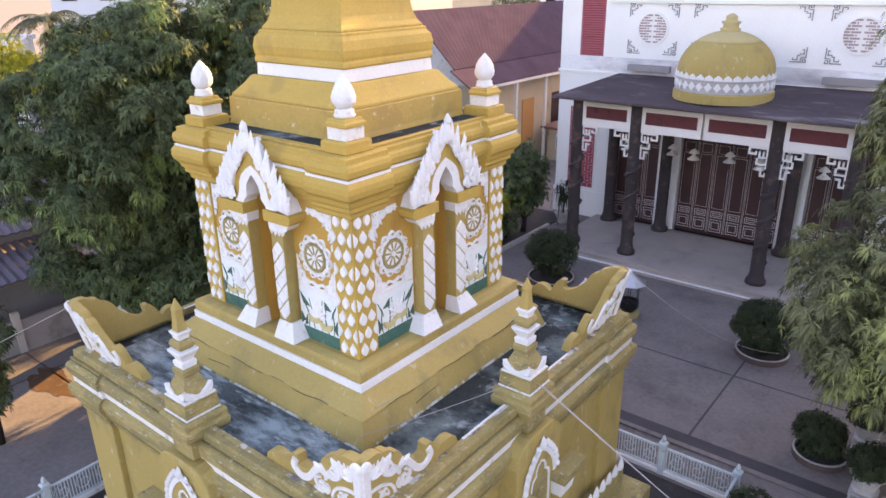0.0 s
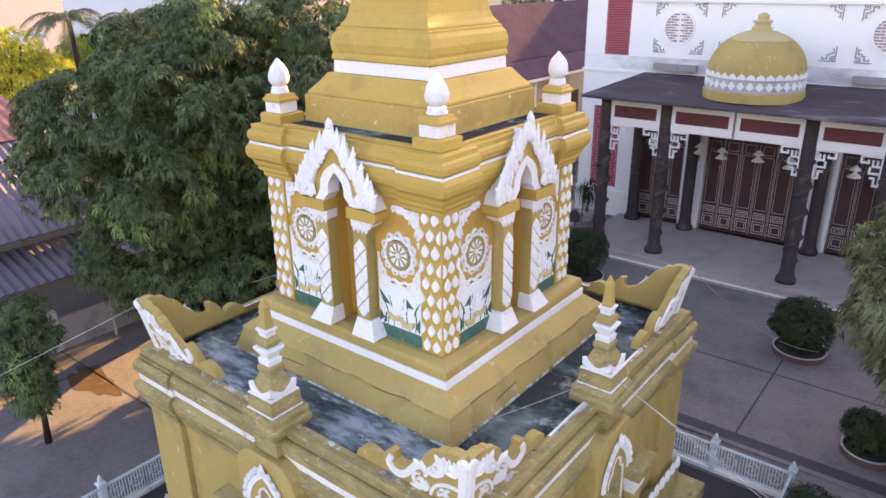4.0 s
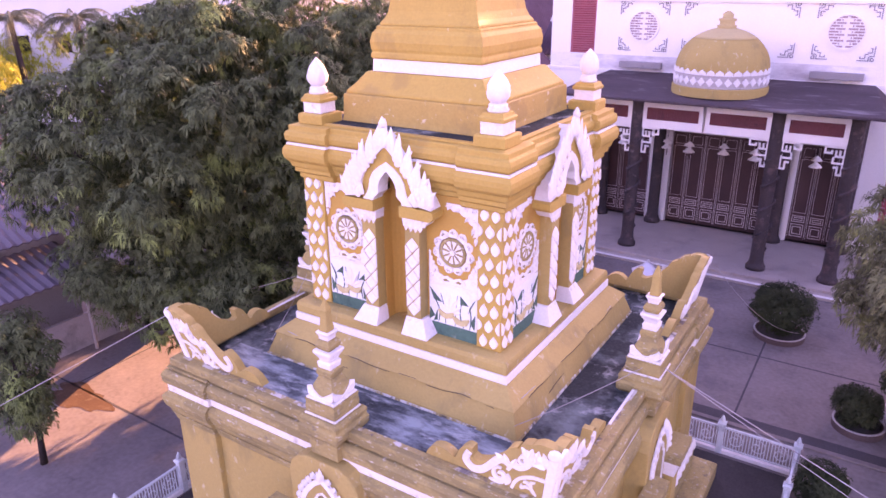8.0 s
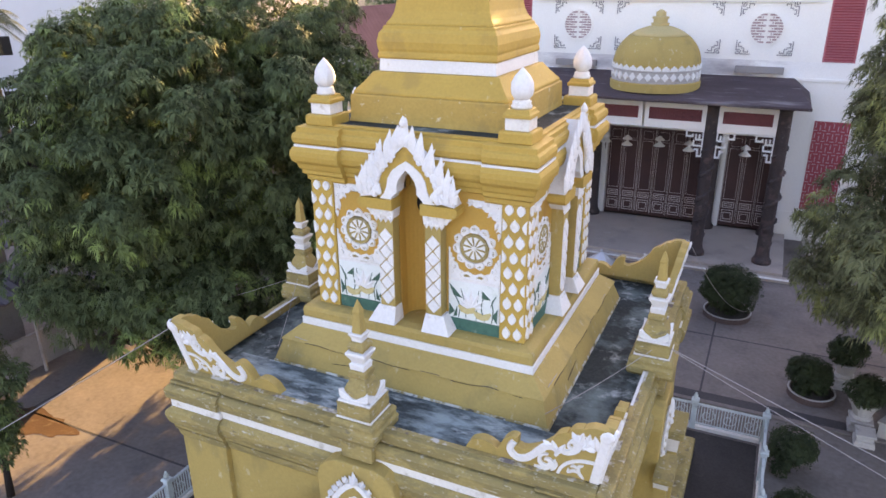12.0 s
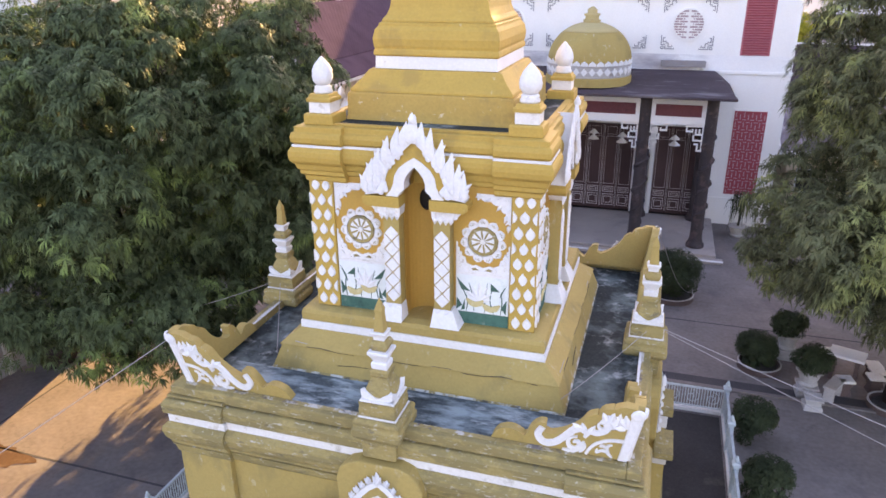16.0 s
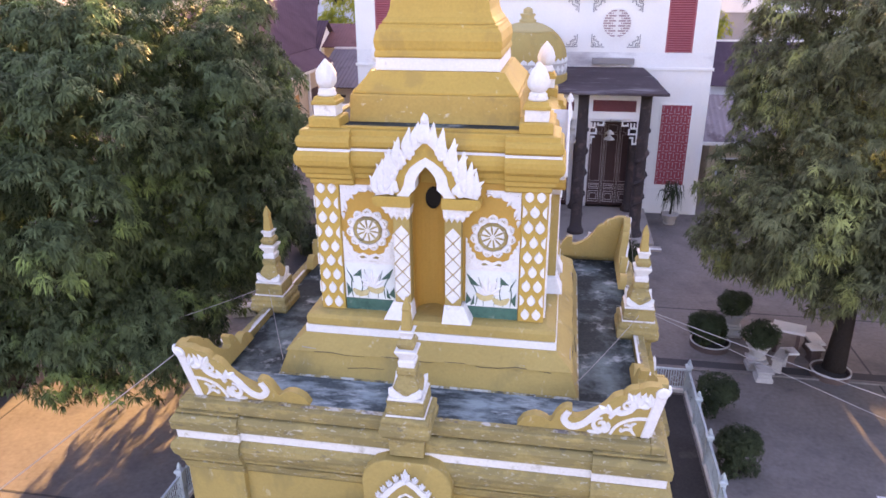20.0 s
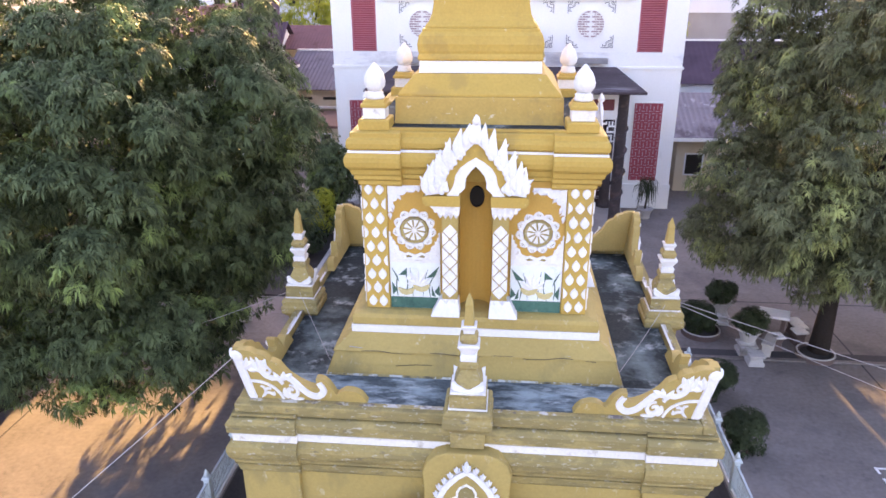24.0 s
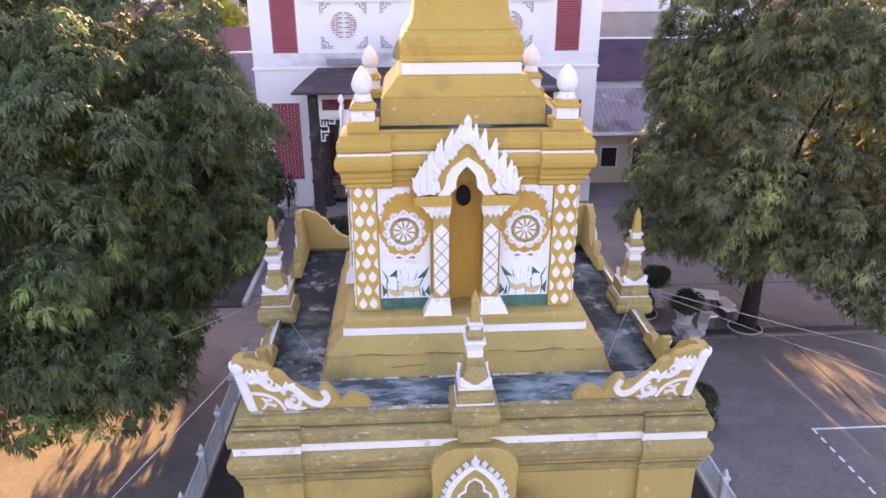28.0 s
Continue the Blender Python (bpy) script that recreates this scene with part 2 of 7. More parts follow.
CLAY = material("red clay planter rim", (0.11, 0.075, 0.068), 0.85, grain=0.25)
MANGO = leaf_material("mango leaves", (0.022, 0.033, 0.016), (0.152, 0.200, 0.092), 0.6, (0.28, 0.39, 0.105), 0.10)
OLEANDER = leaf_material("grey-green long leaves", (0.030, 0.034, 0.020), (0.215, 0.235, 0.118), 0.6, (0.40, 0.45, 0.15), 0.12)
HEDGE = leaf_material("clipped hedge leaves", (0.026, 0.036, 0.020), (0.058, 0.076, 0.036), 0.6, None, 0.08)
# sunlight is put into this leaf colour: extra bright, yellow and very thin
SUNLIT_LEAF = leaf_material("yellow-green leaves with sunlight in the colour", (0.20, 0.24, 0.03), (0.55, 0.54, 0.08), 0.45, None, 0.5)
PALM = leaf_material("palm fronds", (0.05, 0.062, 0.04), (0.14, 0.155, 0.10), 0.5)

DOME_CAP = material("pale mustard paint", (0.50, 0.40, 0.19), 0.75, (((0.45, 0.34, 0.12), 0.6, 2.0),), grain=0.12)
FOOT_PEEL = material("peeled plinth foot", (0.30, 0.235, 0.10), 0.85, (((0.55, 0.58, 0.56), 0.47, 5.0), ((0.06, 0.06, 0.055), 0.56, 4.0)), grain=0.3, soft=0.08)
EDGE_PEEL = material("peeling parapet edge", (0.345, 0.265, 0.11), 0.85, (((0.60, 0.575, 0.53), 0.50, 4.5), ((0.15, 0.125, 0.125), 0.56, 3.5)), grain=0.3, soft=0.07)
TERRACE_PALE = material("bleached streaky cement", (0.080, 0.100, 0.104), 0.85, (((0.34, 0.42, 0.43), 0.44, 2.0), ((0.024, 0.030, 0.032), 0.55, 2.6), ((0.52, 0.59, 0.59), 0.545, 4.0)), grain=0.45, bump=0.3, soft=0.16, spec=0.12, along=(0.5, 1.3))

# ---- building helpers ----
def part(name, bm, material, parent=None, label="", m=None, bevel=0.0, smooth=False):
    """Links a bmesh, or a ready mesh, as one mesh object under a thing or a part."""
    if isinstance(bm, bmesh.types.BMesh):
        me = bpy.data.meshes.new(name)
        bmesh.ops.recalc_face_normals(bm, faces=bm.faces)
        if smooth:
            for f in bm.faces:
                f.smooth = True
        bm.to_mesh(me)
        bm.free()
        me.materials.append(material)
    else:
        me = bm
    ob = new(name, me)
    ob.parent = parent
    if m is not None:
        ob.matrix_basis = m
    if label:
        ob["label"] = label
    if bevel:
        md = ob.modifiers.new("worn_edge", "BEVEL")
        md.width, md.segments, md.limit_method = bevel, 2, "ANGLE"
    return ob


def thing(name, m, label, category, group="", kind=""):
    ob = new(name)
    ob.empty_display_size = 0.2
    ob.matrix_basis = m
    return tagged(ob, label, category, group, kind)


def box(bm, x0, x1, y0, y1, z0, z1):
    v = [bm.verts.new((x, y, z)) for z in (z0, z1) for x, y in ((x0, y0), (x1, y0), (x1, y1), (x0, y1))]
    for f in ((3, 2, 1, 0), (4, 5, 6, 7), (0, 1, 5, 4), (1, 2, 6, 5), (2, 3, 7, 6), (3, 0, 4, 7)):
        bm.faces.new([v[i] for i in f])
    return bm


def cuboid(x0, x1, y0, y1, z0, z1):
    return box(bmesh.new(), x0, x1, y0, y1, z0, z1)


def stack(prof, cx=0.0, cy=0.0, bm=None):
    """A square tower: (half width, height) from the bottom up."""
    bm = bm or bmesh.new()
    loops = []
    for h, z in prof:
        loops.append([bm.verts.new((cx + sx * h, cy + sy * h, z)) for sx, sy in ((-1, -1), (1, -1), (1, 1), (-1, 1))])
    for a, b in zip(loops, loops[1:]):
        for i in range(4):
            j = (i + 1) % 4
            bm.faces.new((a[i], a[j], b[j], b[i]))
    bm.faces.new(loops[0][::-1])
    bm.faces.new(loops[-1])
    return bm


def square_ring(prof, outline, bm=None):
    """A moulding that runs round a stepped square: outline(d) gives the corners at offset d; (offset, height) from the bottom up."""
    bm = bm or bmesh.new()
    loops = [[bm.verts.new((x, y, z)) for x, y in outline(d)] for d, z in prof]
    n = len(loops[0])
    for a, b in zip(loops, loops[1:]):
        for i in range(n):
            j = (i + 1) % n
            bm.faces.new((a[i], a[j], b[j], b[i]))
    bm.faces.new(loops[0][::-1])
    bm.faces.new(loops[-1])
    return bm


def stepped(half, step, length, gap=0.0):
    """Outline of a square whose corners stand forward of its sides by step; gap: half the width of a recess in the middle of each side."""
    def outline(d):
        h, s, q = half + d, half + d - step, half - length
        pts = []
        for k in range(4):
            c, n = ((1, 0), (0, 1), (-1, 0), (0, -1))[k], ((0, 1), (-1, 0), (0, -1), (1, 0))[k]
            recess = ((-gap, s), (-gap, half - 0.34), (gap, half - 0.34), (gap, s)) if gap else ()
            for u, v in ((-h, h), (-q, h), (-q, s), *recess, (q, s), (q, h)):
                # side k looks along n turned outwards
                pts.append((u * c[0] - v * n[0], u * c[1] - v * n[1]))
        out = []
        for p in pts:
            if not out or abs(out[-1][0] - p[0]) + abs(out[-1][1] - p[1]) > 1e-6:
                out.append(p)
        return out
    return outline


def prism(pts, y0, y1, bm=None):
    """A flat outline (x, z), thick from y0 to y1."""
    bm = bm or bmesh.new()
    a = [bm.verts.new((x, y0, z)) for x, z in pts]
    b = [bm.verts.new((x, y1, z)) for x, z in pts]
    bm.faces.new(a)
    bm.faces.new(b[::-1])
    for i in range(len(pts)):
        j = (i + 1) % len(pts)
        bm.faces.new((a[j], a[i], b[i], b[j]))
    return bm


def lathe(prof, seg=16, cx=0.0, cy=0.0, bm=None):
    bm = bm or bmesh.new()
    loops = []
    for r, z in prof:
        loops.append([bm.verts.new((cx + r * math.cos(2 * math.pi * i / seg), cy + r * math.sin(2 * math.pi * i / seg), z)) for i in range(seg)])
    for a, b in zip(loops, loops[1:]):
        for i in range(seg):
            j = (i + 1) % seg
            bm.faces.new((a[i], a[j], b[j], b[i]))
    bm.faces.new(loops[0][::-1])
    bm.faces.new(loops[-1])
    return bm


def tube(pts, radii, seg=8, bm=None):
    """A round bar along points, with a radius at each."""
    bm = bm or bmesh.new()
    pts = [Vector(p) for p in pts]
    if not isinstance(radii, (list, tuple)):
        radii = [radii] * len(pts)
    loops = []
    for i, p in enumerate(pts):
        d = (pts[min(i + 1, len(pts) - 1)] - pts[max(i - 1, 0)]).normalized()
        a = d.orthogonal().normalized() if i == 0 else (a - d * a.dot(d)).normalized()
        b = d.cross(a)
        loops.append([bm.verts.new(p + radii[i] * (a * math.cos(2 * math.pi * k / seg) + b * math.sin(2 * math.pi * k / seg))) for k in range(seg)])
    for u, v in zip(loops, loops[1:]):
        for i in range(seg):
            j = (i + 1) % seg
            bm.faces.new((u[i], u[j], v[j], v[i]))
    bm.faces.new(loops[0][::-1])
    bm.faces.new(loops[-1])
    return bm


def vine(pts, width, y, depth, bm=None, ends=(0.35, 0.35)):
    """Stucco relief: a rounded ribbon along (x, z) points, on the plane y, raised by depth towards -y, slimmer at its ends."""
    bm = bm or bmesh.new()
    n = len(pts)
    rows = []
    for i, (x, z) in enumerate(pts):
        x0, z0 = pts[max(i - 1, 0)]
        x1, z1 = pts[min(i + 1, n - 1)]
        dx, dz = x1 - x0, z1 - z0
        q = math.hypot(dx, dz) or 1
        f = i / (n - 1)
        w = width / 2 * min(1, ends[0] + 4 * f * (1 - ends[0]), ends[1] + 4 * (1 - f) * (1 - ends[1]))
        nx, nz = -dz / q * w, dx / q * w
        rows.append([bm.verts.new(p) for p in ((x + nx, y, z + nz), (x + nx * 0.75, y - depth * 0.8, z + nz * 0.75), (x - nx * 0.75, y - depth * 0.8, z - nz * 0.75), (x - nx, y, z - nz))])
    for a, b in zip(rows, rows[1:]):
        for i in range(3):
            bm.faces.new((a[i], a[i + 1], b[i + 1], b[i]))
        bm.faces.new((a[3], a[0], b[0], b[3]))
    bm.faces.new(rows[0])
    bm.faces.new(rows[-1][::-1])
    return bm


def spiral(cx, cz, r0, r1, a0, a1, n=14):
    out = []
    for i in range(n):
        f = i / (n - 1)
        a = radians(a0 + (a1 - a0) * f)
        r = r0 + (r1 - r0) * f
        out.append((cx + r * math.cos(a), cz + r * math.sin(a)))
    return out


def leaf_relief(x, z, length, width, angle, y, depth, bm=None):
    """A stucco leaf or flame: pointed, raised along its middle."""
    bm = bm or bmesh.new()
    c, s = math.cos(radians(angle)), math.sin(radians(angle))
    def at(u, v, d):
        return bm.verts.new((x + u * c - v * s, y - d, z + u * s + v * c))
    prof = ((0.0, 0.30, 0.5), (0.25, 0.5, 1.0), (0.5, 0.42, 1.0), (0.75, 0.22, 0.8))
    left, mid, right = [], [], []
    for u, v, d in prof:
        left.append(at(u * length, v * width, 0.0))
        mid.append(at(u * length, 0, depth * d))
        right.append(at(u * length, -v * width, 0.0))
    tip = at(length, 0, depth * 0.3)
    for i in range(3):
        bm.faces.new((left[i], mid[i], mid[i + 1], left[i + 1]))
        bm.faces.new((mid[i], right[i], right[i + 1], mid[i + 1]))
    bm.faces.new((left[3], mid[3], tip))
    bm.faces.new((mid[3], right[3], tip))
    bm.faces.new((left[0], right[0], mid[0]))
    back = [left[0], left[1], left[2], left[3], tip, right[3], right[2], right[1], right[0]]
    bm.faces.new(back)
    return bm


def curve_pts(pts, n=8):
    """A smooth line through points."""
    out = []
    p = [pts[0]] + list(pts) + [pts[-1]]
    for i in range(1, len(p) - 2):
        for k in range(n):
            t = k / n
            out.append(tuple(0.5 * ((2 * b) + (-a + c) * t + (2 * a - 5 * b + 4 * c - d) * t * t + (-a + 3 * b - 3 * c + d) * t ** 3) for a, b, c, d in zip(p[i - 1], p[i], p[i + 1], p[i + 2])))
    out.append(tuple(pts[-1]))
    return out


QUARTER = [pose(0, 0, 0, 0, 0, 90 * k) for k in range(4)]

# ---- ground ----
def ground_sheet():
    bm = bmesh.new()
    v = [bm.verts.new(p) for p in ((-900, -900, 0), (900, -900, 0), (900, 900, 0), (-900, 900, 0))]
    bm.faces.new(v)
    ob = part("ground", bm, COURT)
    return tagged(ob, "worn grey cement courtyard paving with stains", "ground", kind="structure")


ground_sheet()

# ---- the stupa ----
stupa = thing("stupa", pose(0, 0, 0), "mustard-yellow square stupa with white stucco reliefs standing in a fenced plot", "stupa")

# lower body
part("body_wall", stack([(3.46, 0.0), (3.46, 0.5), (3.36, 0.62), (3.30, 0.7), (3.30, 3.2)]), YELLOW_MID, stupa, bevel=0.015)
for m in QUARTER:
    part("corner_pier", cuboid(-3.40, -2.52, -3.40, -2.52, 0.62, 3.16), YELLOW_MID, stupa, m=m, bevel=0.015)
LOW = stepped(3.42, 0.06, 0.93)
part("lower_moulding", square_ring([(-0.04, 3.10), (0.0, 3.16), (0.02, 3.26), (0.05, 3.30), (0.012, 3.304), (0.012, 3.322), (0.05, 3.326), (0.05, 3.36), (0.10, 3.44), (0.13, 3.56), (0.12, 3.64), (0.05, 3.70)], LOW), YELLOW_OLD, stupa, bevel=0.012)
part("white_band", square_ring([(0.04, 3.701), (0.045, 3.83)], LOW), WHITE_OLD, stupa, "weathered white painted band", bevel=0.008)
part("upper_moulding", square_ring([(0.0, 3.831), (0.0, 3.85), (0.09, 3.872), (0.10, 4.02), (0.06, 4.08), (0.03, 4.095), (-0.03, 4.10), (-0.03, 4.122), (0.02, 4.126), (0.02, 4.16)], LOW), YELLOW_OLD, stupa, bevel=0.012)


for k, m in enumerate(QUARTER):
    side = part("parapet_side", cuboid(-3.40, 3.22, -3.40, -3.22, 4.161, 4.30), YELLOW_OLD, stupa, m=m, bevel=0.02)
    for a, b in ((-3.2, -0.36), (0.36, 3.05)):
        part("peeling_edge", cuboid(a, b, -3.30, -3.221, 4.3005, 4.307), EDGE_PEEL, side, "peeling pale inner edge")
    if k % 2:
        for a, b in ((-1.4, -0.42), (0.42, 1.4)):
            part("parapet_edge", cuboid(a, b, -3.262, -3.222, 4.3075, 4.316), WHITE_OLD, side, "worn white inner edge", bevel=0.004)
part("terrace_floor", cuboid(-3.215, 3.215, -3.215, 3.215, 4.10, 4.18), TERRACE, stupa, "black stained cement terrace with pale patches")
part("terrace_front", cuboid(-2.95, 2.95, -3.21, -2.31, 4.176, 4.186), TERRACE_PALE, stupa, "streaky bluish-white bleached cement strip", bevel=0.004)

# stepped plinth
part("plinth_foot", stack([(2.30, 4.18), (2.29, 4.24), (2.18, 4.547)]), YELLOW_MID, stupa, bevel=0.012)
part("worn_foot", stack([(2.315, 4.181), (2.312, 4.20), (2.30, 4.215)]), FOOT_PEEL, stupa, "pale peeled foot of the plinth")
part("plinth_slope", stack([(2.205, 4.548), (2.20, 4.57), (2.14, 4.62), (1.985, 4.745), (1.96, 4.77)]), YELLOW_MID, stupa, bevel=0.012)
part("white_band", stack([(1.945, 4.771), (1.945, 4.895)]), WHITE_PAINT, stupa, "white painted band", bevel=0.006)
part("plinth_top", stack([(1.925, 4.896), (1.93, 5.02), (1.91, 5.08), (1.78, 5.105)]), YELLOW_MID, stupa, bevel=0.012)

CRACK = []
for k in range(15):
    CRACK.append((-1.75 + 0.26 * k, -2.196 + 0.008 * math.sin(5.0 * k), 4.566 + 0.022 * math.sin(1.7 * k) - 0.006 * (k % 3)))
for m in QUARTER:
    part("plinth_crack", tube([Vector(p) for p in CRACK], 0.006, 5), SOIL, stupa, "dark crack along the plinth", m=m)
    part("plinth_crack", tube([Vector((-1.2 + 0.3 * k, -2.262 + 0.014 * k, 4.36 + 0.016 * k + 0.012 * math.sin(2.3 * k))) for k in range(8)], 0.005, 5), SOIL, stupa, "dark crack along the plinth", m=m)

# shaft with its niches
part("shaft_core", cuboid(-1.30, 1.30, -1.30, 1.30, 5.1, 7.95), OCHRE, stupa)
NICHE = [(-0.24, 5.106), (-0.25, 6.98), (-0.235, 7.08), (-0.155, 7.17), (-0.155, 7.27), (-0.13, 7.35), (-0.07, 7.43), (0.0, 7.50), (0.07, 7.43), (0.13, 7.35), (0.155, 7.27), (0.155, 7.17), (0.235, 7.08), (0.25, 6.98), (0.24, 5.106)]


def shaft_face():
    pts = [(-1.60, 5.106)] + NICHE + [(1.60, 5.106), (1.60, 7.90), (-1.60, 7.90)]
    return prism(pts, -1.68, -1.50)


def niche_back():
    bm = bmesh.new()
    rows = []
    for z in (5.107, 7.75):
        rows.append([bm.verts.new((0.26 * math.sin(a), -1.60 + 0.29 * math.cos(a), z)) for a in np.linspace(-1.9, 1.9, 17)])
    for i in range(16):
        bm.faces.new((rows[0][i], rows[0][i + 1], rows[1][i + 1], rows[1][i]))
    return bm


# A raised plug: its dark face stands for the shade in the hole.
def oval_hole():
    bm = bmesh.new()
    rings = []
    for s, y in ((1.0, -1.30), (1.0, -1.375), (0.88, -1.375), (0.86, -1.34)):
        rings.append([bm.verts.new((0.115 * s * math.cos(a), y, 6.88 + 0.165 * s * math.sin(a))) for a in np.linspace(0, 2 * math.pi, 25)[:-1]])
    for a, b in zip(rings, rings[1:]):
        for i in range(24):
            j = (i + 1) % 24
            bm.faces.new((a[i], a[j], b[j], b[i]))
    bm.faces.new(rings[-1])
    return bm


def petal(width, height, depth, cut=0, lattice=False):
    """One leaf-shaped stucco tile, standing on the plane y = 0; cut: -1 or 1 keeps half of it; lattice: a plain lozenge."""
    bm = bmesh.new()
    half = ((0.0, -0.5), (0.26, -0.38), (0.47, -0.17), (0.5, 0.0), (0.36, 0.20), (0.13, 0.36), (0.0, 0.5))
    if lattice:
        half = ((0.0, -0.5), (0.22, -0.30), (0.5, 0.0), (0.22, 0.30), (0.0, 0.5))
    pts = []
    if cut >= 0:
        pts += [(u * width, v * height) for u, v in half]
    if cut <= 0:
        pts += [(-u * width, v * height) for u, v in half[::-1]]
    out = []
    for p in pts:
        if p not in out:
            out.append(p)
    a = [bm.verts.new((x, 0, z)) for x, z in out]
    b = [bm.verts.new((x * 0.82 + (0.03 * width * cut), -depth, z * 0.86)) for x, z in out]
    bm.faces.new(b)
    for i in range(len(out)):
        j = (i + 1) % len(out)
        bm.faces.new((a[i], a[j], b[j], b[i]))
    bmesh.ops.recalc_face_normals(bm, faces=bm.faces)
    me = bpy.data.meshes.new("petal_tile")
    bm.to_mesh(me)
    bm.free()
    me.materials.append(WHITE_PAINT)
    return me


PETAL, PETAL_L, PETAL_R = petal(0.138, 0.206, 0.028), petal(0.138, 0.206, 0.028, -1), petal(0.138, 0.206, 0.028, 1)
SMALL, SMALL_L, SMALL_R = petal(0.214, 0.226, 0.02, 0, True), petal(0.214, 0.226, 0.02, -1, True), petal(0.214, 0.226, 0.02, 1, True)
for k, m in enumerate(QUARTER):
    pil = part("corner_pillar", cuboid(-1.725, -1.345, -1.725, -1.345, 5.106, 7.16), YELLOW, stupa, m=m, bevel=0.01)
    rng = random.Random(10 + k)
    for turn in (pose(0, 0, 0), pose(0, 0, 0, 0, 0, -90)):
        # the second side of the pillar looks west: the same pattern, mirrored along the side
        side = -1 if turn == pose(0, 0, 0) else 1
        for r in range(9):
            z = 5.235 + 0.231 * r
            row = ((PETAL, -0.083), (PETAL, 0.083)) if r % 2 == 0 else ((PETAL_R, -0.172), (PETAL, 0.0), (PETAL_L, 0.172))
            for me, u in row:
                j = turn @ pose(side * 1.535 + u, -1.7225, z, 0, rng.uniform(-3, 3), 0) @ Matrix.Diagonal((rng.uniform(0.93, 1.04), 1, rng.uniform(0.93, 1.03), 1))
                part("petal_tile", me, None, pil, m=j)
    bm = bmesh.new()
    for dx in (-0.09, 0.09):
        leaf_relief(-1.535 + dx, 7.10, 0.07, 0.15, -90, -1.7225, 0.02, bm)
    part("top_leaf", bm, WHITE_PAINT, pil)


def arch_band(inner, outer, y0, y1):
    """A band between two outlines of the same number of points, thick from y0 to y1."""
    bm = bmesh.new()
    q = [[bm.verts.new((x, y, z)) for x, z in o] for y in (y0, y1) for o in (inner, outer)]
    n = len(inner)
    for i in range(n - 1):
        bm.faces.new((q[0][i], q[0][i + 1], q[1][i + 1], q[1][i]))
        bm.faces.new((q[2][i], q[3][i], q[3][i + 1], q[2][i + 1]))
        bm.faces.new((q[0][i], q[2][i], q[2][i + 1], q[0][i + 1]))
        bm.faces.new((q[1][i], q[1][i + 1], q[3][i + 1], q[3][i]))
    bm.faces.new((q[0][0], q[1][0], q[3][0], q[2][0]))
    bm.faces.new((q[0][-1], q[2][-1], q[3][-1], q[1][-1]))
    return bm


def mirrored(half):
    """From the left foot to the top, then down on the other side."""
    return half + [(-x, z) for x, z in half[-2::-1]]


OGEE_0 = mirrored([(-0.26, 7.02), (-0.24, 7.09), (-0.155, 7.17), (-0.155, 7.27), (-0.13, 7.35), (-0.07, 7.43), (0.0, 7.50)])
OGEE_1 = mirrored([(-0.43, 7.06), (-0.36, 7.14), (-0.315, 7.24), (-0.295, 7.36), (-0.23, 7.47), (-0.12, 7.56), (0.0, 7.63)])
OGEE_2 = mirrored([(-0.48, 7.10), (-0.455, 7.22), (-0.42, 7.34), (-0.37, 7.46), (-0.28, 7.59), (-0.14, 7.73), (0.0, 7.86)])
OGEE_3 = mirrored([(-0.74, 7.06), (-0.68, 7.18), (-0.58, 7.33), (-0.50, 7.48), (-0.37, 7.65), (-0.21, 7.83), (0.0, 8.00)])


FLAMES = ((0.13, 7.80, 0.30, 0.15, 94), (0.25, 7.66, 0.36, 0.16, 92), (0.40, 7.52, 0.36, 0.16, 91), (0.53, 7.36, 0.35, 0.16, 90), (0.645, 7.22, 0.34, 0.15, 92), (0.74, 7.12, 0.33, 0.13, 96),
          (0.18, 7.66, 0.20, 0.12, 72), (0.30, 7.52, 0.20, 0.12, 70), (0.42, 7.38, 0.20, 0.12, 68), (0.52, 7.22, 0.20, 0.12, 72), (0.62, 7.10, 0.20, 0.12, 80), (0.50, 7.08, 0.19, 0.11, 100),
          (0.34, 7.66, 0.20, 0.10, 60), (0.47, 7.50, 0.20, 0.10, 58), (0.60, 7.34, 0.19, 0.10, 58), (0.70, 7.20, 0.17, 0.09, 50), (0.70, 7.10, 0.16, 0.10, 62), (0.42, 7.12, 0.15, 0.10, 84),
          (0.23, 7.60, 0.13, 0.08, 110), (0.36, 7.46, 0.13, 0.08, 108), (0.47, 7.30, 0.13, 0.08, 108), (0.57, 7.16, 0.13, 0.08, 105))


def flame_mesh():
    """One curling flame along +x: full below, drawn out to a bent tip, rounded across."""
    bm = bmesh.new()
    wide = (0.66, 0.92, 1.0, 0.95, 0.82, 0.64, 0.46, 0.28, 0.04)
    rows = []
    for i, w in enumerate(wide):
        f = i / 8
        z, h = 0.09 * math.sin(4.6 * f), w * 0.34
        rows.append([bm.verts.new((f, y, z + u * h)) for u, y in ((-1, 0.02), (-0.72, -0.20 * w), (-0.25, -0.33 * w), (0.0, -0.26 * w), (0.25, -0.33 * w), (0.72, -0.20 * w), (1, 0.02))])
    for a, b in zip(rows, rows[1:]):
        for k in range(6):
            bm.faces.new((a[k], b[k], b[k + 1], a[k + 1]))
    me = bpy.data.meshes.new("flame")
    bmesh.ops.recalc_face_normals(bm, faces=bm.faces)
    for f in bm.faces:
        f.smooth = True
    bm.to_mesh(me)
    bm.free()
    me.materials.append(WHITE_PAINT)
    return me


FLAME = flame_mesh()


